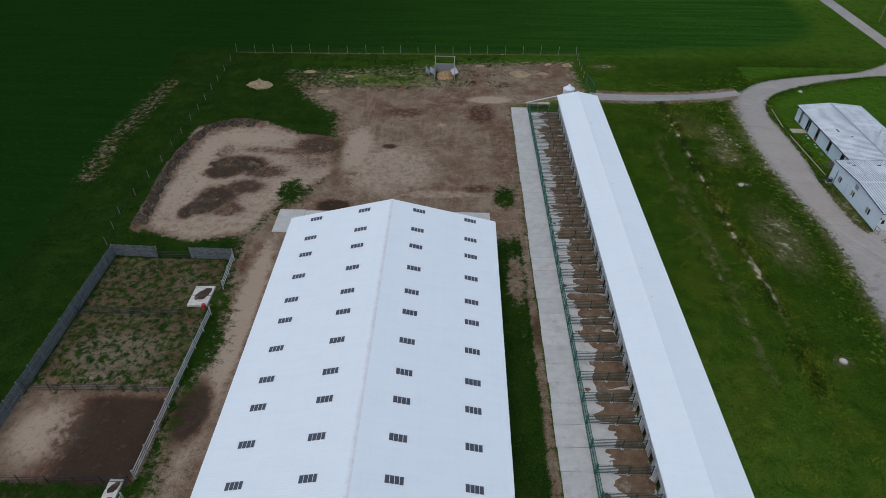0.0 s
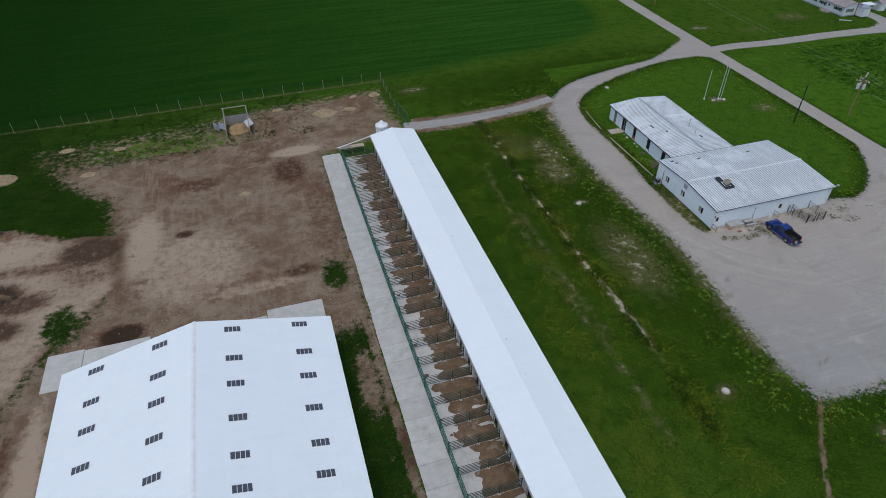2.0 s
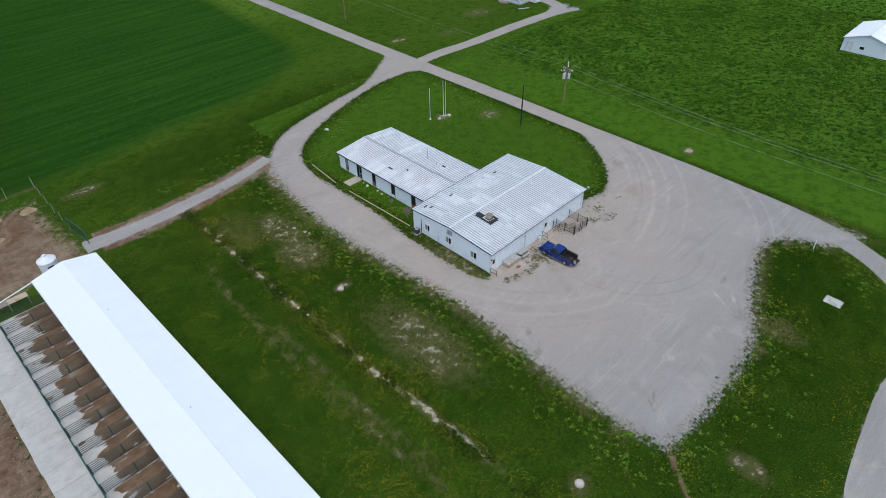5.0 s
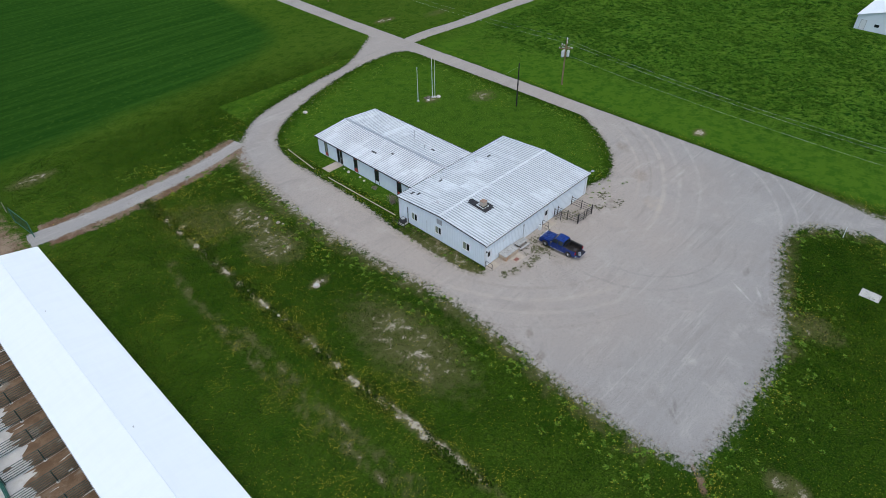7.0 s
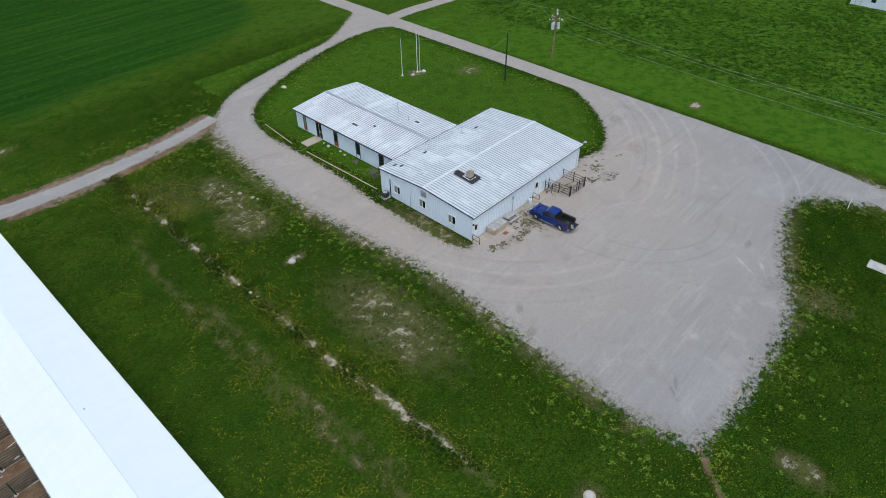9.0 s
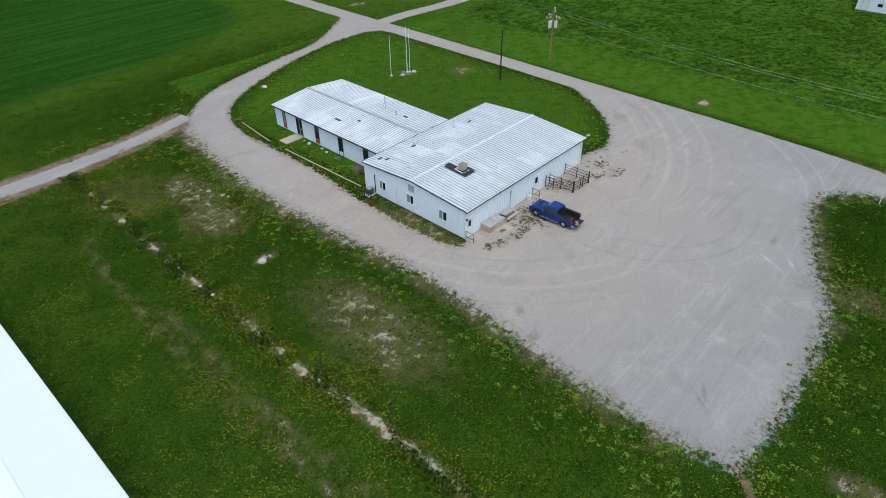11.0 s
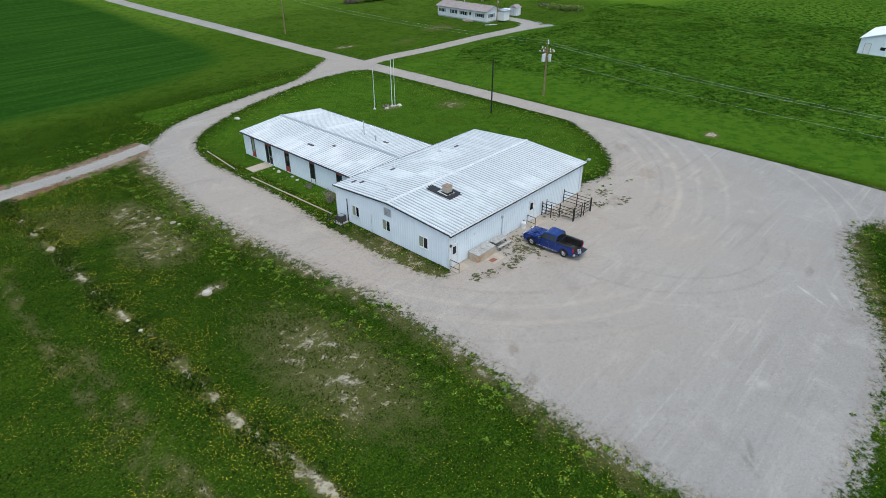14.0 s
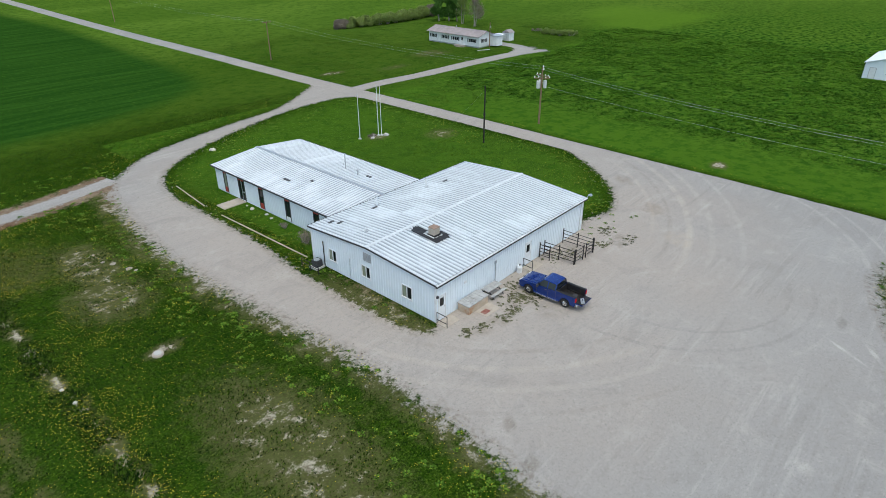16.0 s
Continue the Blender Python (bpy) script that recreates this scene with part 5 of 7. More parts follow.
def wire_fence(name, label, line, gap, height, wires, post_mat=M_TIMBER, radius=0.05):
    f = thing(name, label, "fence")
    run = []
    for a, b in zip(line, line[1:]):
        n = max(1, round((Vector(b) - Vector(a)).length / gap))
        run += [tuple(Vector(a).lerp(Vector(b), i / n)) for i in range(n)]
    run.append(line[-1])
    rnd = random.Random(len(run))
    tops = []
    for x, y in run:
        g = float(ground_z(x, y))
        lean = (rnd.uniform(-0.06, 0.06), rnd.uniform(-0.06, 0.06))
        h = height * rnd.uniform(0.94, 1.06)
        part("post", Build().rod((x, y, g - 0.05), (x + lean[0], y + lean[1], g + h), radius, radius * 0.85, n=6), post_mat, f)
        tops.append((x, y, g))
    for w in wires:
        b = Build()
        for p, q in zip(tops, tops[1:]):
            b.rod((p[0], p[1], p[2] + w), (q[0], q[1], q[2] + w), 0.006, n=3, caps=False)
        part("wire", b, M_TRIM, f)
    return f


WIRES = [0.25, 0.5, 0.75, 1.0, 1.3, 1.6, 1.9]
wire_fence("field_fence", "tall wire mesh fence on weathered posts", [(-52, 152), (-20, 152.2), (10, 152.8), (31.8, 153.2)], 4.6, 2.1, WIRES)
wire_fence("field_fence", "wire fence with leaning posts in long grass", [(-52, 152), (-51.4, 135), (-51.0, 116), (-50.8, 100), (-51.5, 84), (-50, 76)], 5.0, 1.5, [0.4, 0.8, 1.2])
wire_fence("field_fence", "wire fence from track to field corner", [(31.8, 153.2), (31.5, 143), (31.6, 136.2)], 4.0, 1.7, [0.4, 0.8, 1.2, 1.6])
gate = thing("mesh_gate", "green wire mesh gate panel beside the track", "gate")
part("gate_frame", Build().rod((31.6, 135.8, 0.05), (31.6, 135.8, 2.6), 0.06).rod((32.2, 130.6, 0.05), (32.2, 130.6, 2.6), 0.06).rod((31.6, 135.8, 2.5), (32.2, 130.6, 2.5), 0.045).rod((31.6, 135.8, 0.4), (32.2, 130.6, 0.4), 0.045), M_GREEN, gate)
g = Build()
for i in range(1, 20):
    p = Vector((31.6, 135.8, 0.4)).lerp(Vector((32.2, 130.6, 0.4)), i / 20)
    g.rod(p, p + Vector((0, 0, 2.1)), 0.012, n=3, caps=False)
part("wire_mesh", g, M_RAIL, gate)

# ---- sand bunker ----
bunker = thing("sand_bunker", "open timber and tin bunker holding orange sand", "bunker")
for x in (-2.5, 1.9):
    part("post", Build().rod((x, 136.4, 0), (x, 136.4, 1.1), 0.12), M_TIMBER, bunker)
    part("post", Build().rod((x, 142.0, 0), (x, 142.0, 3.7), 0.12), M_TIMBER, bunker)
    part("side_rail", Build().rod((x, 136.4, 1.0), (x, 142, 3.6), 0.09), M_TIMBER, bunker)
    part("side_wall", Build().prism([(136.5, 0.0), (141.9, 0.0), (141.9, 1.9), (136.5, 0.75)], "x", x - 0.04, x + 0.04), M_TIMBER, bunker)
part("beam", Build().rod((-2.7, 142.0, 3.68), (2.1, 142.0, 3.68), 0.1), M_TIMBER, bunker)
part("back_wall", Build().ribbed((-2.5, 141.9, 0.0), (1, 0, 0), (0, 0, 1), 4.4, 2.0, 0.25, 0.04, 0.03, 0.04), M_STEEL, bunker, "grey tin back wall")
for x, a in ((-3.1, 35), (1.9, -20), (-4.2, 50)):
    part("tin_sheet", Build().box(-0.7, 0.7, -0.9, 0.9, -0.015, 0.015, pose(x, 139.2, 1.3, 20, a, 15)), M_STEEL, bunker, "loose bent tin sheet")
M_SAND = surface("orange_sand", (0.30, 0.19, 0.09), (0.40, 0.27, 0.14), 1.2, 0.95, relief=0.03, dirt=(0.18, 0.11, 0.06), amount=0.5)


def heap(name, x, y, rx, ry, h, material, label, category="pile", seed=1.0, n=26):
    b = Build()
    rows = []
    for i in range(n + 1):
        row = []
        for j in range(n + 1):
            u, v = 2 * i / n - 1, 2 * j / n - 1
            r = math.hypot(u, v)
            s = max(0.0, 1 - r * r)
            w = 1 + 0.35 * fnoise(u, v, 1.3, seed) + 0.12 * fnoise(u, v, 5.0, seed + 2)
            row.append((x + u * rx * w, y + v * ry * w, h * s ** 1.15 * (0.8 + 0.45 * fnoise(u, v, 2.2, seed + 4) + 0.2 * fnoise(u, v, 6, seed + 6)) - 0.06 - 0.3 * max(0.0, r - 0.93)))
        rows.append(row)
    for i in range(n):
        for j in range(n):
            b.poly([rows[i][j], rows[i + 1][j], rows[i + 1][j + 1], rows[i][j + 1]])
    return single(name, b, material, label, category, smooth=True)


heap("sand_heap", -0.3, 139.3, 1.9, 2.5, 1.5, M_SAND, "orange sand heap inside the bunker")
M_MUCK = surface("dark_muck", (0.030, 0.021, 0.015), (0.075, 0.050, 0.030), 0.8, 0.9, relief=0.05, dirt=(0.26, 0.19, 0.10), amount=0.6)
M_STRAW = surface("straw", (0.26, 0.195, 0.11), (0.36, 0.28, 0.17), 1.4, 0.95, relief=0.03, dirt=(0.2, 0.14, 0.09), amount=0.5)
M_SPOIL = surface("grey_brown_spoil", (0.046, 0.033, 0.022), (0.105, 0.078, 0.052), 2.2, 0.95, relief=0.08, dirt=(0.26, 0.21, 0.145), amount=0.7)
heap("muck_mound", -37.2, 99.4, 4.9, 2.0, 1.7, M_MUCK, "dark manure heap on pale soil", "manure heap", 2.0)
heap("muck_mound", -38.9, 99.0, 1.3, 1.0, 0.9, M_STRAW, "tan straw mound beside manure heap", "straw heap", 3.0)
heap("muck_mound", -38.4, 86.6, 3.2, 2.8, 0.8, M_MUCK, "low dark manure heap", "manure heap", 4.0)
heap("muck_mound", -35.0, 87.6, 1.5, 1.2, 0.8, M_STRAW, "tan straw mound on dark muck", "straw heap", 5.0)
heap("soil_mound", -41.4, 133.0, 2.9, 2.0, 1.5, M_STRAW, "pale tan soil heap in grass", "soil heap", 6.0)
for hx, hy, hr, hs in ((-31.7, 141.0, 1.5, 21), (-22.2, 138.6, 1.4, 22), (-26.8, 130.6, 1.5, 23), (8, 145.6, 1.3, 24), (24.5, 146.8, 1.6, 25), (22.5, 141.5, 1.5, 26)):
    heap("soil_mound", hx, hy, hr, hr * 0.65, 0.35, M_STRAW, "low tan soil heap among weeds", "soil heap", hs, 14)
heap("soil_mound", 16.3, 141.0, 3.4, 1.9, 0.9, M_STRAW, "pale tan soil heap near fence", "soil heap", 7.0)
heap("soil_mound", 28.6, 146.4, 1.5, 1.1, 0.7, M_STRAW, "small pale soil heap near fence corner", "soil heap", 8.0)
heap("soil_mound", -0.6, 115.7, 1.3, 1.0, 0.22, M_STRAW, "flat tan straw patch on bare yard", "straw heap", 9.0)
berm_b = Build()
line = smooth_line(BERM, 0.3)
sect = []
for i, (x, y) in enumerate(line):
    a, c = line[max(0, i - 1)], line[min(len(line) - 1, i + 1)]
    d = Vector((c[0] - a[0], c[1] - a[1])).normalized()
    end = min(1.0, i / 5, (len(line) - 1 - i) / 5)
    row = []
    for j in range(13):
        s = j / 6 - 1
        w = 1.35 + 0.5 * fnoise(x, y, 0.35, 7)
        h = (1 - s * s) * end * (0.85 + 0.5 * fnoise(x + s, y, 0.5, 8) + 0.7 * fnoise(x + s * 2, y + s, 1.7, 9) + 0.6 * fnoise(x + s * 2, y + s, 3.7, 19)) - 0.08
        row.append((x - d.y * s * w, y + d.x * s * w, h))
    sect.append(row)
for r0, r1 in zip(sect, sect[1:]):
    for j in range(12):
        berm_b.poly([r0[j], r0[j + 1], r1[j + 1], r1[j]])
single("earth_berm", berm_b, M_SPOIL, "rough earth berm round the manure area", "earth bank")

# ---- cattle pens beside the large barn ----


def plank_fence(a, b, label):
    """Vertical grey planks on posts and two rails, in panels."""
    a, b = Vector((*a, 0)), Vector((*b, 0))
    d = (b - a).normalized()
    n = max(1, round((b - a).length / 2.45))
    f = thing("windbreak_fence", label, "fence", "plank fences round the cattle pens")
    side = Vector((-d.y, d.x, 0))
    rnd = random.Random(int(a.x * 10 + b.y))
    for i in range(n + 1):
        p = a.lerp(b, i / n)
        part("post", Build().rod(p - side * 0.12, p - side * 0.12 + Vector((0, 0, 2.0)), 0.09, n=6), M_TIMBER, f)
    for i in range(n):
        p, q = a.lerp(b, i / n), a.lerp(b, (i + 1) / n)
        for z in (0.6, 1.5):
            part("rail", Build().rod(p + Vector((0, 0, z)), q + Vector((0, 0, z)), 0.05, n=5), M_TIMBER, f)
        w = Build()
        m = 13
        for j in range(m):
            c = p.lerp(q, (j + 0.5) / m) + side * (0.075 + rnd.uniform(0, 0.015))
            top = 2.15 + rnd.uniform(-0.07, 0.07)
            mat4 = Matrix.Translation(c) @ pose(0, 0, 0, 0, 0, math.degrees(math.atan2(d.y, d.x)))
            w.box(-0.06, 0.06, -0.015, 0.015, 0.08, top, mat4)
        part("plank_panel", w, M_PLANK, f)
    return f


plank_fence((-47.7, 73.7), (-47.2, 31), "long weathered grey plank windbreak fence")
plank_fence((-41.2, 73.4), (-47.7, 73.7), "grey plank windbreak section at pen corner")
plank_fence((-29.9, 73.2), (-36.2, 73.3), "grey plank windbreak section beside drive")


def rail_fence(name, label, a, b, gap, heights, r=0.05, material=M_TIMBER, post_h=1.6, group=""):
    a, b = Vector((*a, 0)), Vector((*b, 0))
    n = max(1, round((b - a).length / gap))
    f = thing(name, label, "fence", group)
    for i in range(n + 1):
        p = a.lerp(b, i / n)
        part("post", Build().rod(p, p + Vector((0, 0, post_h)), r * 1.5, n=6), material, f)
    for i in range(n):
        p, q = a.lerp(b, i / n), a.lerp(b, (i + 1) / n)
        for z in heights:
            part("rail", Build().rod(p + Vector((0, 0, z)), q + Vector((0, 0, z)), r, n=6), material, f)
    return f


M_GREYRAIL = surface("bleached_rail", (0.34, 0.34, 0.33), (0.46, 0.46, 0.45), 3.0, 0.8, dirt=(0.2, 0.18, 0.15), amount=0.4)
rail_fence("rail_fence", "bleached pole rail fence beside the drive", (-29.8, 73.0), (-29.5, 66.8), 2.6, (0.5, 0.9, 1.3), 0.06, M_GREYRAIL)
rail_fence("rail_fence", "bleached pole rail fence beside the drive", (-29.6, 61.8), (-29.9, 38.2), 2.9, (0.5, 0.9, 1.3), 0.06, M_GREYRAIL)
rail_fence("rail_fence", "bleached pole rail fence beside the drive", (-30.0, 35.8), (-30.2, 25), 2.9, (0.5, 0.9, 1.3), 0.06, M_GREYRAIL)
for y in (61.5, 48.9, 37.4):
    rail_fence("pipe_fence", "dark rusty pipe fence across the cattle pen", (-47.2, y), (-33.4 if y > 60 else -30.2, y + 0.3), 3.0, (0.35, 0.65, 0.95, 1.25), 0.03, M_BLACK, 1.45, "dark cross fences in the cattle pens")
rail_fence("pipe_fence", "dark rusty pipe fence closing the cattle pen", (-41.0, 73.3), (-36.4, 73.3), 2.3, (0.35, 0.65, 0.95, 1.25), 0.03, M_BLACK, 1.45, "dark cross fences in the cattle pens")
for cx, cy, w, l in ((-32.0, 65.2, 2.7, 3.9), (-31.7, 36.9, 1.4, 2.2)):
    tr = thing("water_trough", "pale concrete trough slab smeared with mud", "trough", "troughs in the cattle pens")
    part("slab", Build().box(cx - w / 2, cx + w / 2, cy - l / 2, cy - l * 0.02, 0, 0.30, taper=0.02), M_STONE, tr)
    part("slab", Build().box(cx - w / 2, cx + w / 2, cy + l * 0.02, cy + l / 2, 0, 0.26, taper=0.02), M_STONE, tr)
    mud = Build()
    for k2, (mx2, my2, mr) in enumerate(((0.05, 0.03, 0.30), (-0.12, -0.05, 0.22), (0.2, 0.25, 0.2))):
        ring = [(cx + w * mx2 + w * mr * (1 + 0.4 * fnoise(a, k2, 1.1, 3)) * math.cos(a), cy + l * my2 + w * mr * 1.1 * (1 + 0.4 * fnoise(a, k2, 1.6, 5)) * math.sin(a), 0.308 + 0.004 * k2) for a in (q * math.pi / 9 for q in range(18))]
        mud.solid(ring + [(p[0], p[1], 0.27) for p in ring], [tuple(range(18))] + [(q, (q + 1) % 18, 18 + (q + 1) % 18, 18 + q) for q in range(18)])
    part("mud", mud, M_MUCK, tr, "dark mud and straw on the slab")
    part("valve_box", Build().box(cx + w / 2 - 0.5, cx + w / 2 - 0.1, cy - l / 2 - 0.5, cy - l / 2, 0, 0.75), M_RED, tr, "small red box")

# ---- pickup truck ----


def carved(name, outline, axis, lo, hi, material, parent, label="", bevel=0.03, taper=None):
    """An outline pushed along the axis, with bevelled edges; taper narrows verts above a height."""
    b = Build().prism(outline, axis, lo, hi)
    me = b.mesh(name, material)
    bm = bmesh.new()
    bm.from_mesh(me)
    if taper:
        z0, z1, k2 = taper
        for v in bm.verts:
            if v.co.z > z0:
                v.co.x *= 1 - k2 * min(1.0, (v.co.z - z0) / (z1 - z0))
    bmesh.ops.recalc_face_normals(bm, faces=bm.faces)
    if bevel:
        bmesh.ops.bevel(bm, geom=bm.edges[:], offset=bevel, segments=2, profile=0.6, affect="EDGES", clamp_overlap=True)
    bm.to_mesh(me)
    bm.free()
    return part(name, me, material, parent, label)


k = Nodes("blue_car_paint")
k.bsdf.inputs["Coat Weight"].default_value = 1.0
k.bsdf.inputs["Coat Roughness"].default_value = 0.08
M_BLUE = k.done(k.mix(k.noise(3.0, 3), (0.002, 0.026, 0.19), (0.003, 0.034, 0.23)), 0.24, 0.45)
M_TYRE = surface("tyre_rubber", (0.018, 0.018, 0.018), (0.03, 0.029, 0.028), 6.0, 0.85, dirt=(0.16, 0.14, 0.12), amount=0.4)
M_CHROME = surface("bright_alloy", (0.62, 0.62, 0.63), (0.72, 0.72, 0.73), 6.0, 0.25, 0.9)
k = Nodes("tail_lamp_red")
M_LAMP = k.done((0.45, 0.012, 0.012), 0.15)
k = Nodes("clear_lamp")
M_CLEAR = k.done((0.6, 0.62, 0.65), 0.12)

truck = thing("pickup_truck", "blue extended cab pickup with lowered tailgate", "truck", at=pose(77.72, 78.45, 0.0, 0, 0, 1.5) @ Matrix.Scale(0.945, 4))
# along y: nose at +2.85, tail at -2.85; wheels at y = 1.85 and -1.80
WF, WR = 1.85, -1.80


def arch(y, r, n=7):
    return [(y + r * math.cos(a), 0.42 + r * math.sin(a)) for a in (math.pi * (1 - i / n) for i in range(n + 1))]


def flank(x0, x1, name):
    low = 0.42
    o = [(-2.78, 0.55), (-2.70, low)] + arch(WR, 0.50) + [(WR + 0.55, 0.36), (WF - 0.55, 0.36)] + arch(WF, 0.50) + [(2.72, 0.42), (2.84, 0.55), (2.86, 0.92), (2.70, 1.10), (0.90, 1.22), (-0.86, 1.26), (-0.88, 1.30), (-2.80, 1.32)]
    return carved(name, o, "x", x0, x1, M_BLUE, truck, "", 0.025)


flank(-0.985, -0.80, "body_side")
flank(0.80, 0.985, "body_side")
part("chassis", Build().box(-0.78, 0.78, -2.7, 2.6, 0.38, 0.56), M_BLACK, truck)
carved("hood", [(1.15, 0.60), (2.74, 0.60), (2.84, 0.86), (2.80, 1.00), (2.60, 1.12), (2.0, 1.20), (1.15, 1.25)], "x", -0.79, 0.79, M_BLUE, truck, "", 0.05)
part("hood_ridge", Build().prism([(1.25, 1.23), (2.35, 1.15), (2.3, 1.19), (1.3, 1.275)], "x", -0.42, 0.42), M_BLUE, truck)
carved("cab_lower", [(-0.86, 0.5), (1.14, 0.5), (1.14, 1.23), (-0.86, 1.25)], "x", -0.79, 0.79, M_BLUE, truck, "", 0.02)
carved("cab_roof", [(-0.80, 1.80), (-0.5, 1.85), (0.30, 1.87), (0.54, 1.83), (0.52, 1.78), (-0.82, 1.74)], "x", -0.76, 0.76, M_BLUE, truck, "", 0.04)
part("roof_ridges", Build().box(-0.5, -0.42, -0.7, 0.15, 1.845, 1.865).box(0.42, 0.5, -0.7, 0.15, 1.845, 1.865), M_BLUE, truck)


def slanted(name, quad, thick, material, label=""):
    a, b2, c, d = (Vector(q) for q in quad)
    n = (b2 - a).cross(d - a).normalized() * thick
    v = [a, b2, c, d, a + n, b2 + n, c + n, d + n]
    return part(name, Build().solid(v, ((0, 3, 2, 1), (4, 5, 6, 7), (0, 1, 5, 4), (1, 2, 6, 5), (2, 3, 7, 6), (3, 0, 4, 7))), material, truck, label)


slanted("windshield", ((-0.82, 1.17, 1.23), (0.82, 1.17, 1.23), (0.70, 0.50, 1.79), (-0.70, 0.50, 1.79)), 0.02, M_GLASS, "dark windshield")
slanted("rear_window", ((0.84, -0.86, 1.27), (-0.84, -0.86, 1.27), (-0.72, -0.79, 1.77), (0.72, -0.79, 1.77)), 0.02, M_GLASS)
for s in (-1, 1):
    q = [(s * 0.955, 1.00, 1.25), (s * 0.955, -0.80, 1.27), (s * 0.745, -0.74, 1.77), (s * 0.745, 0.50, 1.80)]
    slanted("side_window", q if s > 0 else q[::-1], 0.012, M_GLASS)
    for y0, y1, lean in ((1.10, 1.00, 0.36), (0.02, -0.08, 0.0), (-0.86, -0.76, 0.0)):
        p = [(s * 0.965, y0, 1.24), (s * 0.965, y1, 1.24), (s * 0.752, y1 - (0.52 if lean else 0.0), 1.80), (s * 0.752, y0 - (0.52 if lean else 0.0), 1.80)]
        slanted("pillar", p[::-1] if s > 0 else p, 0.02, M_BLUE)
    part("mirror", Build().box(s * 1.03, s * 1.25, 0.80, 0.96, 1.16, 1.38, taper=0.15), M_TRIM, truck, "dark door mirror")
    part("running_board", Build().box(s * 0.96, s * 1.10, -1.15, 1.2, 0.36, 0.42), M_CHROME, truck, "bright running board")
    part("door_handle", Build().box(s * 0.985, s * 1.005, 0.02, 0.22, 1.05, 1.09), M_TRIM, truck)
    part("door_seam", Build().box(s * 0.984, s * 0.989, -0.14, -0.125, 0.45, 1.24).box(s * 0.984, s * 0.989, 1.0, 1.015, 0.5, 1.2).box(s * 0.984, s * 0.989, -0.87, -0.855, 0.45, 1.26), M_TRIM, truck)
    part("headlight", Build().box(s * 0.52 if s > 0 else -0.93, 0.93 if s > 0 else -0.52, 2.78, 2.87, 0.78, 1.02), M_CLEAR, truck, "clear headlight")
    part("taillight", Build().box(0.82 if s > 0 else -0.99, 0.99 if s > 0 else -0.82, -2.83, -2.76, 0.88, 1.26), M_LAMP, truck, "red taillight")
part("grille", Build().box(-0.5, 0.5, 2.80, 2.88, 0.72, 1.02), M_CHROME, truck, "bright front grille")
part("front_bumper", Build().box(-0.98, 0.98, 2.78, 2.98, 0.44, 0.68, taper=0.04), M_CHROME, truck, "chrome front bumper")
part("rear_bumper", Build().box(-0.95, 0.95, -2.98, -2.80, 0.48, 0.66), M_CHROME, truck, "chrome rear bumper")
bedm = Build().box(-0.795, 0.795, -2.78, -0.92, 0.62, 0.70)
bedm.box(-0.795, -0.74, -2.76, -0.94, 0.70, 1.30).box(0.74, 0.795, -2.76, -0.94, 0.70, 1.30).box(-0.74, 0.74, -1.0, -0.94, 0.70, 1.30)
liner = part("bed_liner", bedm, M_BLACK, truck, "black bed liner")
for i in range(9):
    part("liner_rib", Build().box(-0.7 + i * 0.165, -0.62 + i * 0.165, -2.75, -1.02, 0.70, 0.72), M_BLACK, liner)
for x0, x1 in ((-0.99, -0.78), (0.78, 0.99)):
    part("bed_rail", Build().box(x0, x1, -2.79, -0.9, 1.315, 1.345), M_BLACK, truck)
gate_t = part("tailgate", Build().box(-0.80, 0.80, -3.40, -2.84, 0.66, 0.74), M_BLUE, truck, "lowered tailgate")
part("tailgate_liner", Build().box(-0.76, 0.76, -3.37, -2.86, 0.742, 0.765), M_BLACK, gate_t)
for x in (-0.86, 0.86):
    for y in (WF, WR):
        t = Build()
        prof = [(0.24, 0.0), (0.36, 0.0), (0.40, 0.04), (0.40, 0.22), (0.36, 0.26), (0.24, 0.26)]
        n = 22
        rings = [[(x + (a - 0.13), y + r * math.cos(2 * math.pi * i / n), 0.40 + r * math.sin(2 * math.pi * i / n)) for r, a in prof] for i in range(n)]
        for i in range(n):
            for j in range(len(prof)):
                t.poly([rings[i][j], rings[(i + 1) % n][j], rings[(i + 1) % n][(j + 1) % len(prof)], rings[i][(j + 1) % len(prof)]])
        wheel = part("wheel", t, M_TYRE, truck, "black tyre with bright alloy rim")
        s = 1 if x > 0 else -1
        rim = Build().rod((x + s * 0.04, y, 0.4), (x + s * 0.085, y, 0.4), 0.262, n=20).rod((x + s * 0.085, y, 0.4), (x + s * 0.138, y, 0.4), 0.07, n=10)
        for i in range(6):
            a = i * math.pi / 3
            rim.rod((x + s * 0.11, y + 0.05 * math.cos(a), 0.4 + 0.05 * math.sin(a)), (x + s * 0.11, y + 0.24 * math.cos(a), 0.4 + 0.24 * math.sin(a)), 0.035, n=5)
        part("rim", rim, M_CHROME, wheel)
        part("arch_liner", Build().box(x - s * 0.12 - 0.06, x - s * 0.12 + 0.06, y - 0.42, y + 0.42, 0.45, 0.85), M_BLACK, truck)


def rest_on_truck(x, y, z, rz=0.0):
    return truck.matrix_basis @ pose(x, y, z, 0, 0, rz)


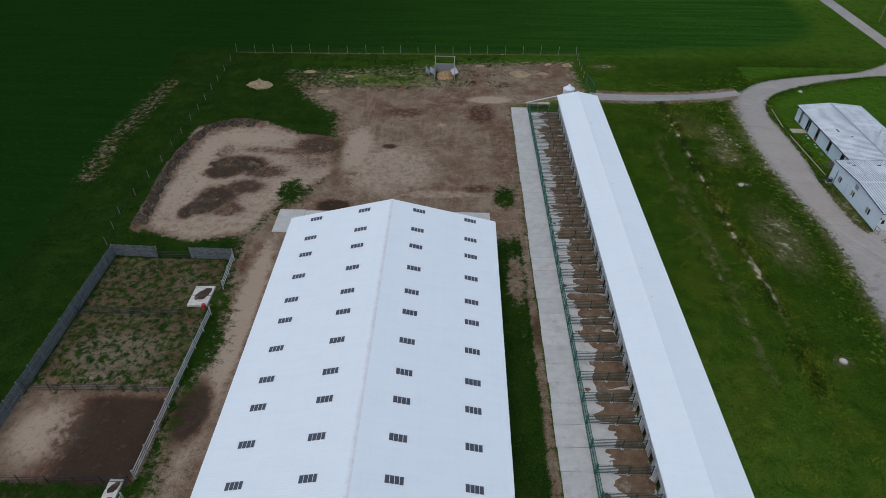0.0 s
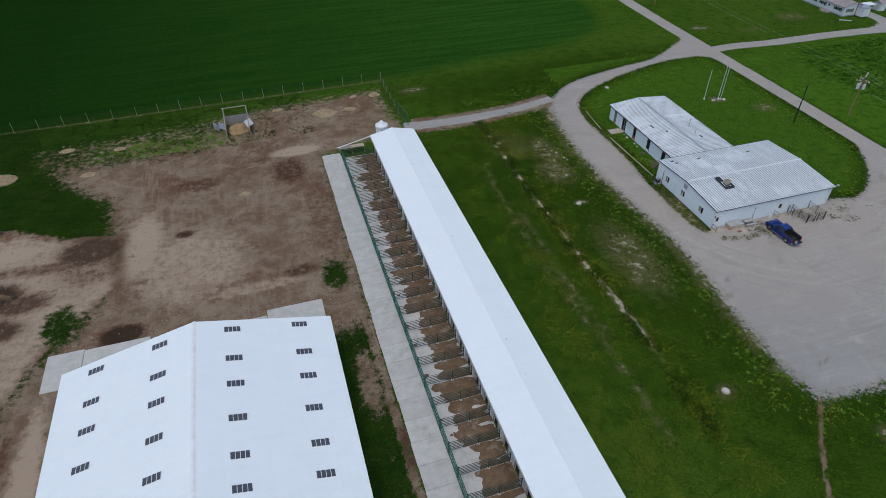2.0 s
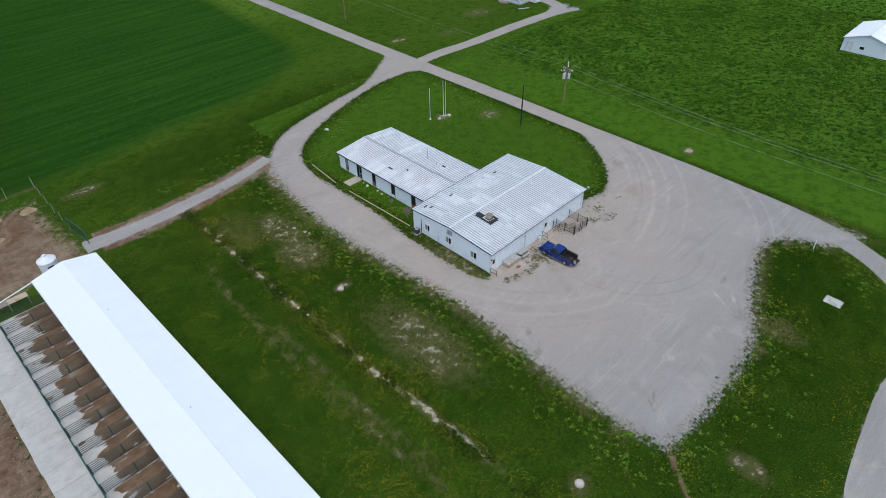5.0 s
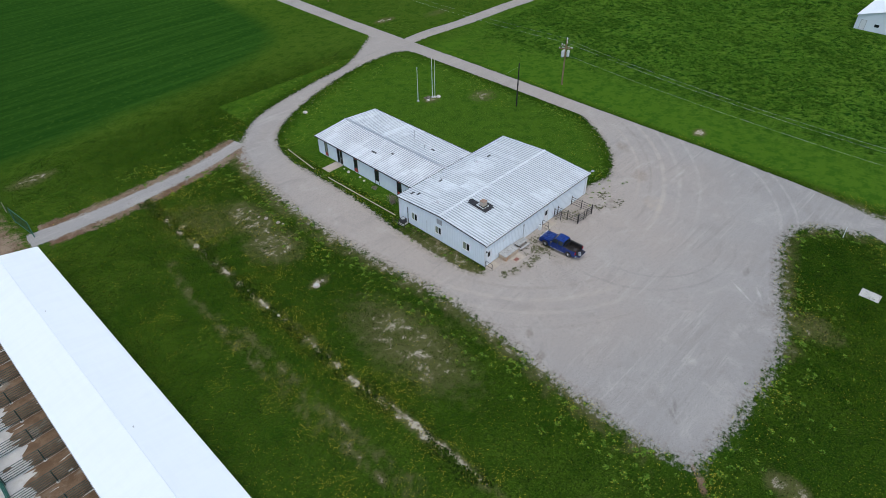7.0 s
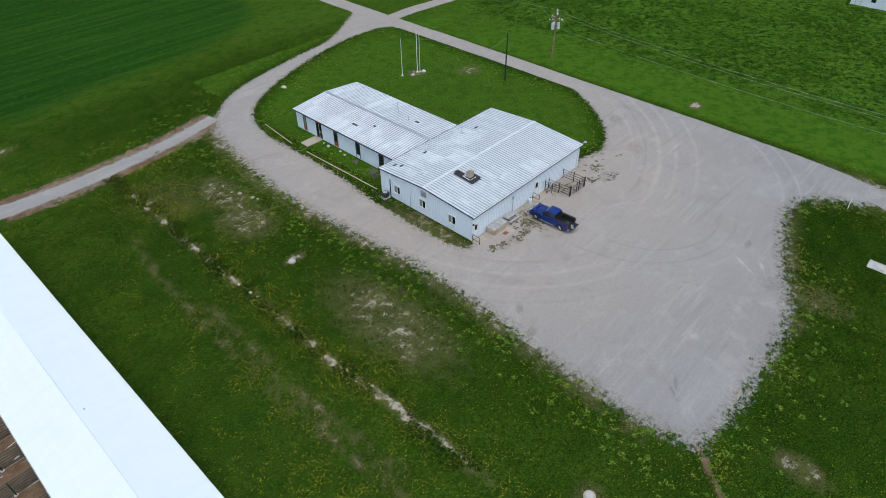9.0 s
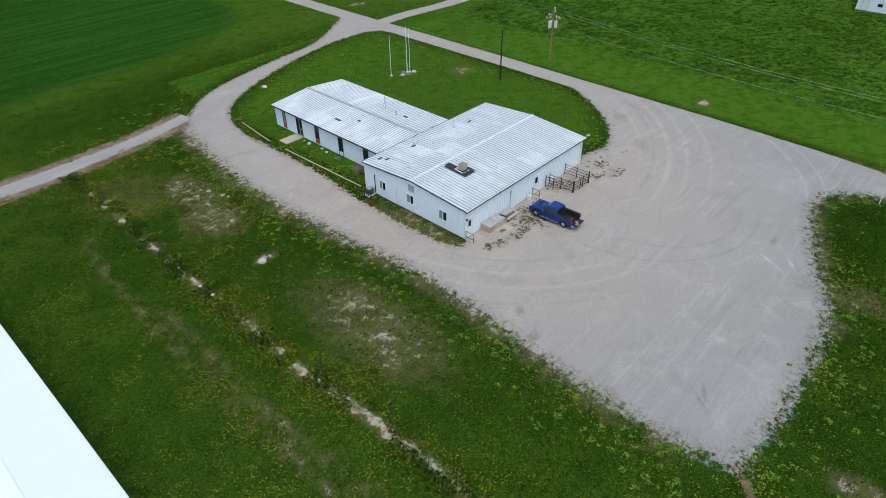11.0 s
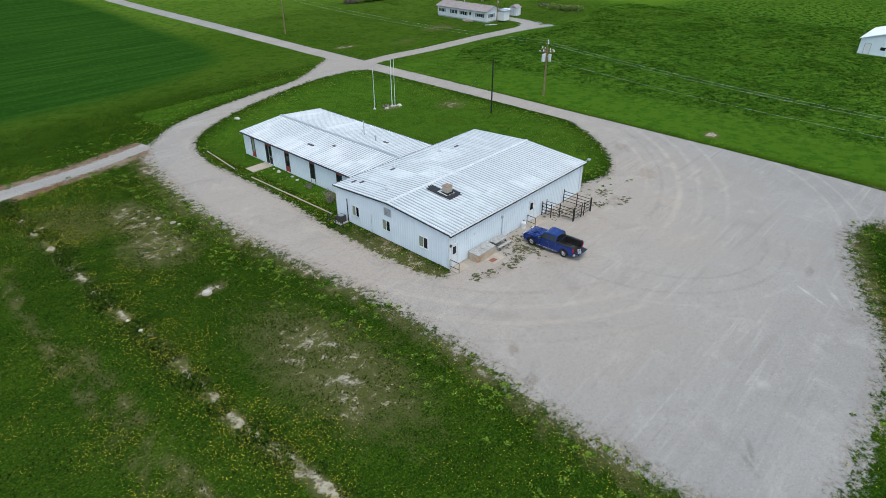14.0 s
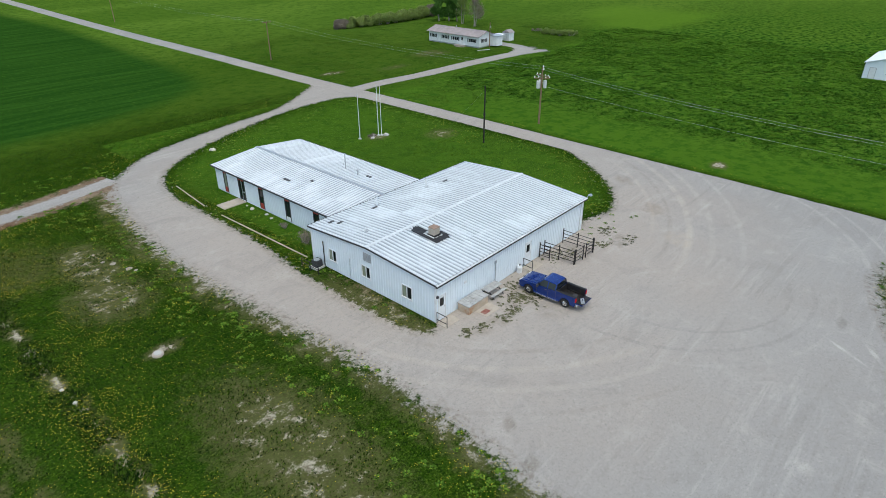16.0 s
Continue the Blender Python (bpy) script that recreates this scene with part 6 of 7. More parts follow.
crate = thing("tool_crate", "red plastic crate in the truck bed", "crate", at=rest_on_truck(0.1, -2.2, 0.722, 20))
part("box", Build().box(-0.26, 0.26, -0.16, 0.16, 0, 0.10, taper=-0.05), M_RED, crate)
part("lid", Build().box(-0.28, 0.28, -0.18, 0.18, 0.10, 0.12), M_TRIM, crate)
saw = thing("tool_case", "pale grey tool case on the tailgate", "tool case", at=rest_on_truck(-0.25, -3.1, 0.767, 35))
part("case", Build().box(-0.33, 0.33, -0.16, 0.16, 0, 0.16, taper=0.12), M_STEEL, saw)
part("handle", Build().box(-0.12, 0.12, -0.03, 0.03, 0.16, 0.20), M_TRIM, saw)

# ---- round the metal building ----
for nm, x0, x1, y0, y1 in (("entrance_slab", 68.3, 69.95, 81.95, 83.04), ("ground_slab", 71.55, 73.35, 80.55, 81.75), ("entrance_slab", 79.85, 81.7, 81.9, 83.04), ("office_path", 68.9, 71.62, 114.7, 116.4), ("well_slab", 94.1, 95.7, 46.1, 48.2)):
    single(nm, Build().box(x0, x1, y0, y1, -0.1, 0.04, taper=0.01), M_CONCRETE if nm == "well_slab" else M_SLAB, "tan concrete slab set in gravel" if nm != "well_slab" else "pale concrete slab lying in grass", "slab", kind="")
M_BRICK0 = surface("worn_red_mat", (0.20, 0.06, 0.045), (0.30, 0.16, 0.13), 4.0, 0.9)
mat_ob = single("door_mat", Build().box(71.75, 72.45, 80.85, 81.35, 0.041, 0.055), M_BRICK0, "reddish worn mat on concrete slab", "mat")
wbox = thing("wood_box", "low weathered plywood storage box", "box")
part("front", Build().box(70.85, 73.3, 81.8, 81.86, 0.02, 0.72), M_PLY, wbox)
part("end", Build().box(70.85, 70.91, 81.861, 82.95, 0.02, 0.72), M_PLY, wbox)
part("end", Build().box(73.24, 73.3, 81.861, 82.95, 0.02, 0.72), M_PLY, wbox)
part("back", Build().box(70.912, 73.238, 82.9, 82.95, 0.02, 0.72), M_PLY, wbox)
lid = part("lid", Build().box(70.8, 73.35, 81.75, 83.0, 0.721, 0.78), M_GREYRAIL, wbox, "pale grey weathered lid")
for i in range(1, 4):
    part("seam", Build().box(70.8 + i * 0.64, 70.815 + i * 0.64, 81.76, 82.99, 0.78, 0.784), M_TRIM, lid)
table = thing("picnic_table", "grey picnic table with two benches", "picnic table")
for i in range(5):
    part("tabletop_board", Build().box(73.65, 75.5, 82.02 + i * 0.155, 82.165 + i * 0.155, 0.72, 0.76), M_GREYRAIL, table)
for y in (81.55, 82.9):
    part("bench", Build().box(73.65, 75.5, y, y + 0.27, 0.42, 0.46), M_GREYRAIL, table)
for x in (73.95, 75.2):
    part("leg_frame", Build().rod((x, 81.6, 0.02), (x, 82.25, 0.72), 0.03).rod((x, 83.0, 0.02), (x, 82.55, 0.72), 0.03).rod((x, 81.6, 0.41), (x, 83.0, 0.41), 0.03), M_TRIM, table)
drum = thing("plastic_barrel", "white plastic barrel by the wall", "barrel")
part("body", Build().rod((79.1, 82.75, 0.01), (79.1, 82.75, 0.55), 0.24, 0.26, n=18).rod((79.1, 82.75, 0.55), (79.1, 82.75, 0.72), 0.26, 0.16, n=18), M_WHITE, drum, smooth=False)
part("cap", Build().rod((79.1, 82.75, 0.72), (79.1, 82.75, 0.82), 0.08, n=10), M_TRIM, drum)


def hoop(x, y, dx, dy, h=1.0):
    r = thing("hand_rail", "black steel entrance rail", "railing", "entrance rails")
    for t in (0, 1):
        part("post", Build().rod((x + dx * t, y + dy * t, 0.0), (x + dx * t, y + dy * t, h), 0.03), M_BLACK, r)
    for z in (0.35, h):
        part("rail", Build().rod((x, y, z), (x + dx, y + dy, z), 0.03), M_BLACK, r)


hoop(68.38, 83.0, 0.0, -1.05)
hoop(79.95, 82.95, 0.0, -1.0)


def corral_panel(a, b, h=1.4, rails=(0.3, 0.65, 1.0, 1.35), n=2):
    a, b = Vector((*a, 0)), Vector((*b, 0))
    c = thing("corral_panel", "black pipe corral panel", "fence", "corral panels by the wall")
    for i in range(n + 1):
        p = a.lerp(b, i / n)
        part("post", Build().rod(p, p + Vector((0, 0, h + 0.15)), 0.05, n=8), M_BLACK, c)
    for z in rails:
        part("rail", Build().rod(a + Vector((0, 0, z)), b + Vector((0, 0, z)), 0.03, n=6), M_BLACK, c)


corral_panel((82.6, 82.95), (82.65, 81.9), n=1)
corral_panel((83.3, 82.9), (83.5, 79.8), n=2)
corral_panel((83.6, 79.75), (84.9, 79.7), n=1)
corral_panel((85.4, 79.7), (86.7, 79.65), n=1)
corral_panel((86.6, 82.9), (86.75, 79.75), n=2)
ac = thing("heat_pump", "grey outdoor unit on small pad behind black rail", "air conditioner")
part("pad", Build().box(67.2, 68.25, 96.6, 97.6, -0.05, 0.1), M_CONCRETE, ac)
part("cabinet", Build().box(67.4, 68.1, 96.75, 97.45, 0.1, 0.75), M_TRIM, ac)
part("fan_grille", Build().rod((67.75, 97.1, 0.75), (67.75, 97.1, 0.79), 0.27, n=16), M_STEEL, ac)
corral_panel((66.9, 98.2), (66.95, 95.9), 0.75, (0.45, 0.85), n=2)

M_BRICK = surface("brown_cooler", (0.26, 0.17, 0.12), (0.34, 0.24, 0.18), 3.0, 0.7)


def roof_z(y):
    return AR - abs(y - (AY0 + AY1) / 2) * (AR - AZ - 0.06) / ((AY1 - AY0) / 2 + 0.18)


cooler = thing("roof_cooler", "small brown cooler box on sealed roof patch", "roof unit")
z0 = roof_z(88.4)
part("curb", Build().box(73.42, 74.28, 87.84, 88.66, z0 - 0.05, z0 + 0.12), M_TAR, cooler)
part("cabinet", Build().box(73.5, 74.2, 87.92, 88.58, z0 + 0.12, z0 + 0.72), M_SLAB, cooler)
part("hood", Build().box(73.47, 74.23, 87.89, 88.61, z0 + 0.72, z0 + 0.79, taper=0.1), M_BRICK, cooler, "rusty brown top")
part("spout", Build().box(74.25, 74.5, 88.1, 88.4, z0 + 0.4, z0 + 0.65), M_STEEL, cooler)
tar = Build()
for x0, x1, y0, y1 in ((72.85, 73.25, 87.0, 90.1), (73.25, 73.9, 89.0, 90.3), (73.2, 74.5, 87.0, 87.7), (74.4, 74.75, 87.2, 88.3)):
    n = 8
    lo = [(x0 + (x1 - x0) * i / n, y0 + 0.15 * fnoise(i, y0, 0.9)) for i in range(n + 1)]
    hi = [(x0 + (x1 - x0) * i / n, y1 + 0.2 * fnoise(i, y1, 0.8, 3)) for i in range(n + 1)]
    for i in range(n):
        tar.poly([(*lo[i], roof_z(lo[i][1]) + 0.056), (*lo[i + 1], roof_z(lo[i + 1][1]) + 0.056), (*hi[i + 1], roof_z(hi[i + 1][1]) + 0.056), (*hi[i], roof_z(hi[i][1]) + 0.056)])
single("sealant_patch", tar, M_TAR, "black sealant smeared on worn roof", "roof patch")
for x, y, h, r in ((81.6, 96.4, 0.95, 0.085), (75.2, 96.9, 0.9, 0.085), (70.5, 93.1, 0.12, 0.06)):
    v = thing("vent_pipe", "pale roof vent pipe with cap", "vent pipe", "vents on the metal roof")
    z = roof_z(y)
    part("pipe", Build().rod((x, y, z - 0.05), (x, y, z + h), r), M_WHITE, v)
    part("cap", Build().rod((x, y, z + h), (x, y, z + h + 0.06), r * 1.7, r), M_STEEL, v)
    part("flashing", Build().box(x - 0.2, x + 0.2, y - 0.2, y + 0.2, z + 0.03, z + 0.062), M_STEEL, v)
for x, y in ((84.1, 96.0), (70.3, 96.5), (69.9, 97.3), (74.6, 96.6)):
    single("roof_patch", Build().box(x - 0.32, x + 0.32, y - 0.12, y + 0.12, roof_z(y) + 0.03, roof_z(y) + 0.065), M_TRIM, "small dark roof patch", "roof patch", "dark patches on roofs")


def office_z(x):
    return OR_ - abs(x - (OX0 + OX1 - 0.1) / 2) * (OR_ - OZ - 0.04) / 6.3


for x, y, h, r in ((80.3, 107.5, 1.7, 0.055), (79.8, 104.9, 0.55, 0.09)):
    v = thing("vent_pipe", "tall grey vent stack on office roof" if h > 1 else "short grey vent on office roof", "vent pipe", "vents on the metal roof")
    z = office_z(x)
    part("pipe", Build().rod((x, y, z - 0.05), (x, y, z + h), r), M_STEEL, v)
    part("cap", Build().rod((x, y, z + h), (x, y, z + h + 0.1), r * 2.0, r * 1.2), M_STEEL, v)
    if h > 1:
        part("brace", Build().rod((x, y + 0.1, z + 0.9), (x, y + 0.55, z + 0.02), 0.02), M_STEEL, v)
for x, y, w in ((80.3, 103.7, 0.35), (74.0, 109.8, 0.5), (75.4, 107.2, 0.2)):
    single("roof_patch", Build().box(x - 0.15, x + 0.15, y - w, y + w, office_z(x) + 0.02, office_z(x) + 0.08), M_TRIM, "small dark roof patch", "roof patch", "dark patches on roofs")
for a, b in (((67.9, 113.6), (68.2, 99.2)), ((67.9, 117.2), (68.7, 125.0))):
    single("edging_timber", Build().box(0, (Vector(b) - Vector(a)).length, -0.05, 0.05, 0, 0.09, Matrix.Translation((*a, 0)) @ pose(0, 0, 0, 0, 0, math.degrees(math.atan2(b[1] - a[1], b[0] - a[0])))), M_SLAB, "pale edging board round grass bed", "edging")


def stone(x, y, r, seed, label="pale boulder lying on grass", flatness=0.6, group="stones", material=None):
    bm = bmesh.new()
    bmesh.ops.create_icosphere(bm, subdivisions=2, radius=r)
    for v in bm.verts:
        v.co *= 1 + 0.35 * noise.noise(v.co * (1.2 / r) + Vector((seed * 3.1, 0, 0)))
        v.co.z *= flatness
    me = bpy.data.meshes.new("stone")
    bm.to_mesh(me)
    bm.free()
    me.materials.append(material or M_STONE)
    ob = tagged(new("stone", me), label, "stone", group)
    ob.location = (x, y, float(ground_z(x, y)) + r * flatness * 0.35)
    return ob


for i, (x, y, r) in enumerate(((78.4, 133.6, 0.42), (98.9, 120.6, 0.4), (97.4, 121.6, 0.35), (96.6, 121.0, 0.3), (45.9, 96.7, 0.15), (46.0, 94.7, 0.16), (71.0, 112.6, 0.26), (71.2, 110.2, 0.2), (71.1, 113.8, 0.14), (71.0, 109.0, 0.2))):
    stone(x, y, r, i)
for x, y, r in ((52.0, 95.5, 0.42), (50.7, 56.0, 0.5)):
    w = thing("well_cover", "round pale concrete well cover set in bare ground", "well cover", "well covers in the lawn")
    part("ring", Build().rod((x, y, -0.1), (x, y, 0.14), r, r * 0.95, n=22), M_SLAB, w)
    part("cover", Build().rod((x, y, 0.14), (x, y, 0.20), r * 0.62, n=18), M_CONCRETE, w)
for i, (x, y, r) in enumerate(((55.6, 111.6, 0.28), (56.2, 109.6, 0.3), (55.1, 112.6, 0.2), (56.5, 108.9, 0.2))):
    stone(x, y, r, 40 + i, "flat sunken grey slab in patchy grass", 0.16, "sunken slabs", M_TIMBER)

# ---- poles and wires ----
M_POLE = surface("brown_pole", (0.20, 0.13, 0.075), (0.28, 0.19, 0.12), 2.0, 0.85, relief=0.01, dirt=(0.12, 0.08, 0.05), amount=0.4)
M_CANGREY = surface("pale_grey_paint", (0.56, 0.58, 0.60), (0.64, 0.66, 0.68), 2.0, 0.5, dirt=(0.35, 0.33, 0.3), amount=0.3)
upole = thing("utility_pole", "brown wooden utility pole with grey transformers", "utility pole", at=pose(118.5, 107.0, 0))
part("pole", Build().rod((0, 0, -0.1), (0, 0, 8.6), 0.15, 0.11, n=10), M_POLE, upole)
for z, a in ((8.35, 35), (7.35, 80), (6.95, 125)):
    m = pose(0, 0, z, 0, 0, a)
    arm = part("crossarm", Build().box(-1.2, 1.2, -0.18, -0.08, -0.07, 0.07, m), M_POLE, upole)
    for x in (-1.1, -0.55, 0.55, 1.1):
        p = m @ Vector((x, -0.13, 0.07))
        part("insulator", Build().rod(p, p + Vector((0, 0, 0.2)), 0.09, 0.06, n=8), M_WHITE, arm)
for a in (-38, 142, 60):
    p = pose(0, 0, 0, 0, 0, a) @ Vector((0.52, 0, 5.5))
    can = part("transformer", Build().rod(p, p + Vector((0, 0, 1.05)), 0.26, n=16).rod(p + Vector((0, 0, 1.05)), p + Vector((0, 0, 1.13)), 0.28, 0.18, n=16), M_CANGREY, upole, "grey transformer can")
    part("bushing", Build().rod(p + Vector((0, 0, 1.0)), p + Vector((0.08, 0, 1.35)), 0.05, n=6), M_BRICK, can)
    part("bracket", Build().rod((0, 0, 6.3), p + Vector((0, 0, 0.7)), 0.05, n=6), M_STEEL, upole)
part("brace", Build().rod((0, 0, 7.0), pose(0, 0, 7.5, 0, 0, 125) @ Vector((0.9, -0.13, 0)), 0.03, n=5), M_STEEL, upole)


def plain_pole(x, y, h, label, arms=True):
    p = thing("power_pole", label, "utility pole", at=pose(x, y, 0))
    part("pole", Build().rod((0, 0, -0.1), (0, 0, h), 0.14, 0.10, n=8), M_POLE, p)
    if arms:
        part("crossarm", Build().box(-1.1, 1.1, -0.16, -0.06, h - 0.35, h - 0.2), M_POLE, p)
        for s in (-1.0, 0.0, 1.0):
            part("insulator", Build().rod((s, -0.1, h - 0.2), (s, -0.1, h), 0.05, n=6), M_STEEL, p)


plain_pole(119.9, 180.2, 8.4, "brown power pole standing beside gravel road")
plain_pole(122.5, 268.0, 8.4, "distant brown power pole beside road")
bpole = thing("dark_pole", "thin black pole standing in grass", "pole", at=pose(105.6, 107.7, 0))
part("pole", Build().rod((0, 0, -0.1), (0, 0, 8.0), 0.12, 0.09, n=10), M_BLACK, bpole)
part("step_band", Build().rod((0, 0, 3.9), (0, 0, 4.3), 0.15, n=10), M_BLACK, bpole)


def cable(a, b, sag, label="thin overhead power cable", r=0.007):
    a, b = Vector(a), Vector(b)
    bld = Build()
    pts = [a.lerp(b, i / 16) - Vector((0, 0, sag * 4 * (i / 16) * (1 - i / 16))) for i in range(17)]
    for p, q in zip(pts, pts[1:]):
        bld.rod(p, q, r, n=4, caps=False)
    single("power_cable", bld, M_STEEL, label, "cable", "overhead cables")


for dx in (-1.0, 1.0):
    cable((119.9 + dx, 180.1, 8.4), (118.5 + dx, 107.0, 8.5), 1.0)
    cable((122.5 + dx, 267.9, 8.4), (119.9 + dx, 180.1, 8.4), 1.2)
plain_pole(118.2, 16.0, 8.4, "brown power pole farther along the road")
for dx in (-0.6, 0.6):
    cable((118.5 + dx, 107.0, 8.4), (118.2 + dx, 16.0, 8.2), 1.9, r=0.008)
cable((118.5, 107.0, 5.9), (118.2, 16.0, 5.8), 1.6, r=0.008)
cable((105.6, 107.7, 7.4), (110.9, 117.6, 0.02), 0.0, "taut steel guy wire of the dark pole")
for x, y, h, r in ((95.1, 122.1, 6.4, 0.06), (98.0, 121.3, 7.3, 0.07), (98.35, 121.0, 7.1, 0.05)):
    f = thing("flagpole", "bare white metal flagpole", "flagpole", "bare flagpoles", at=pose(x, y, 0))
    part("pole", Build().rod((0, 0, -0.05), (0, 0, h), r, r * 0.6, n=10), M_WHITE, f)
    part("finial", Build().rod((0, 0, h), (0, 0, h + 0.12), r * 1.1, r * 0.5, n=8), M_STEEL, f)
    part("footing", Build().rod((0, 0, -0.05), (0, 0, 0.12), 0.28, 0.24, n=12), M_CONCRETE, f)
marker = thing("marker_post", "thin pale marker post at yard corner", "post", at=pose(104.4, 53.0, 0))
part("post", Build().rod((0, 0, 0), (0.25, 0.1, 1.5), 0.04, n=6), M_WHITE, marker)

# ---- house beyond the crossing ----
M_SHINGLE = surface("grey_mauve_roof", (0.27, 0.235, 0.235), (0.34, 0.30, 0.30), 1.2, 0.85, dirt=(0.2, 0.17, 0.16), amount=0.4)
house = thing("house", "long white single storey house with mauve roof", "house")
HX0, HX1, HY0, HY1, HZ, HR = 162.1, 168.0, 153.7, 170.4, 2.75, 3.75
spans = [(HY1 - 169.6, HY1 - 168.0), (HY1 - 165.6, HY1 - 163.9), (HY1 - 162.3, HY1 - 160.4), (HY1 - 157.0, HY1 - 154.9)]
metal_wall(house, "wall", (HX0, HY1, 0.3), (0, -1, 0), HY1 - HY0, HZ - 0.32, [(a, b, 0.85, 1.75) for a, b in spans] + [(HY1 - 159.6, HY1 - 158.7, 0.05, 2.05)], M_WHITE, pitch=0.6)
metal_wall(house, "wall", (HX0 + 0.17, HY0, 0.3), (1, 0, 0), HX1 - HX0 - 0.34, HZ - 0.32, [(0.9, 2.6, 0.85, 1.75)], M_WHITE, pitch=0.6)
metal_wall(house, "wall", (HX1, HY0, 0.3), (0, 1, 0), HY1 - HY0, HZ - 0.32, [], M_WHITE, pitch=0.6)
metal_wall(house, "wall", (HX1 - 0.17, HY1, 0.3), (-1, 0, 0), HX1 - HX0 - 0.34, HZ - 0.32, [], M_WHITE, pitch=0.6)
part("skirting", Build().box(HX0 + 0.05, HX1 - 0.05, HY0 + 0.05, HY1 - 0.05, -0.05, 0.3), M_STEEL, house, "grey skirting")
for y in (HY0, HY1 - 0.15):
    part("gable", Build().prism([(HX0, HZ - 0.02), (HX1, HZ - 0.02), ((HX0 + HX1) / 2, HR - 0.1)], "y", y, y + 0.15), M_WHITE, house)
gable_roof(house, HX0 - 0.6, HX1 + 0.4, HY0 - 0.35, HY1 + 0.35, HZ - 0.1, HR, M_SHINGLE, 0.4, "faded mauve sheet roof", along="y", up=0.03, cap_material=M_SHINGLE)
for a, b in spans:
    window(house, (HX0 - 0.005, HY1 - a, 1.15), (0, -1, 0), b - a, 0.9, 3)
    for y in (HY1 - a + 0.05, HY1 - b - 0.35):
        part("shutter", Build().box(HX0 - 0.06, HX0 - 0.03, y, y + 0.3, 1.15, 2.05), M_TRIM, house, "dark shutter")
window(house, (HX0 + 1.07, HY0 - 0.005, 1.15), (1, 0, 0), 1.7, 0.9, 3)
for x in (HX0 + 0.68, HX0 + 2.82):
    part("shutter", Build().box(x, x + 0.3, HY0 - 0.06, HY0 - 0.03, 1.15, 2.05), M_TRIM, house, "dark shutter")
door(house, (HX0 - 0.005, 159.6, 0.35), (0, -1, 0), 0.9, 2.0)
part("porch", Build().box(160.6, 161.98, 157.6, 160.6, 0.0, 0.32), M_TIMBER, house, "low wooden porch")
part("step", Build().box(160.2, 160.59, 158.4, 159.8, 0.0, 0.17), M_TIMBER, house)
part("chimney", Build().rod((166.2, 164.5, 3.2), (166.2, 164.5, 4.1), 0.12, n=8), M_STEEL, house)
part("entry_room", Build().box(166.2, 168.6, 151.4, 153.65, 0.25, 2.5), M_WHITE, house, "white lean-to entry")
part("entry_roof", Build().prism([(151.2, 2.52), (153.66, 2.72), (153.66, 2.8), (151.2, 2.6)], "x", 166.0, 168.8), M_STEEL, house)
hp = thing("meter_pole", "wooden service pole with grey meter at house", "pole", at=pose(164.9, 152.6, 0))
part("pole", Build().rod((0, 0, 0), (0, 0, 6.0), 0.11, 0.09), M_POLE, hp)
part("meter", Build().box(-0.15, 0.15, -0.25, -0.09, 4.6, 5.1), M_STEEL, hp)
shed = thing("garden_shed", "small grey and white shed near house", "shed")
part("walls", Build().box(175.4, 177.4, 154.2, 156.4, 0.0, 2.0), M_WHITE, shed)
part("roof", Build().prism([(154.0, 2.0), (156.6, 2.0), (155.3, 2.75)], "x", 175.2, 177.6), M_SHINGLE, shed)
part("door", Build().box(175.9, 176.8, 154.14, 154.19, 0.05, 1.85), M_WHITE, shed)
run_f = thing("dog_run", "wire kennel run between house and shed", "kennel")
for x in (171.2, 173.2, 175.2):
    for y in (155.0, 157.2):
        part("post", Build().rod((x, y, 0), (x, y, 1.8), 0.04, n=6), M_STEEL, run_f)
part("cover", Build().box(171.0, 174.6, 154.8, 157.3, 1.8, 1.86), M_WHITE, run_f, "pale sheet cover")
for z in (0.4, 0.8, 1.2, 1.6):
    part("wire", Build().rod((171.2, 155.0, z), (175.2, 155.0, z), 0.02, n=4), M_STEEL, run_f)
single("board", Build().box(-1.6, 1.6, -0.12, 0.12, 0.0, 0.08, pose(160.8, 151.2, 0.06, 0, 0, -30)), M_WHITE, "white plank lying on grass", "plank")

# ---- white store building ----
store = thing("store_building", "white metal storage building with gable roof", "building")
part("body", Build().ribbed((187.6, 66.2, 0), (1, 0, 0), (0, 0, 1), 14, 3.0, 0.4, 0.04, 0.03, 0.12).ribbed((201.6, 76.2, 0), (-1, 0, 0), (0, 0, 1), 14, 3.0, 0.4, 0.04, 0.03, 0.12), M_WALL, store)
for x in (187.5, 201.6):
    part("gable_wall", Build().prism([(66.2, 0), (76.2, 0), (76.2, 3.0), (71.2, 4.5), (66.2, 3.0)], "x", x, x + 0.12), M_WALL, store)
gable_roof(store, 187.2, 201.9, 65.9, 76.5, 3.05, 4.65, M_ROOF_NEW, 0.4, "white sheet roof", along="x")
part("door", Build().box(187.44, 187.49, 74.2, 75.2, 0.05, 2.1), M_WHITE, store)
part("door_frame", Build().box(187.42, 187.49, 74.1, 74.19, 0.0, 2.2).box(187.42, 187.49, 75.21, 75.3, 0.0, 2.2).box(187.42, 187.49, 74.19, 75.21, 2.11, 2.2), M_STEEL, store)
part("window", Build().box(187.45, 187.49, 71.5, 72.4, 1.1, 1.7), M_GLASS, store)

# ---- plants ----


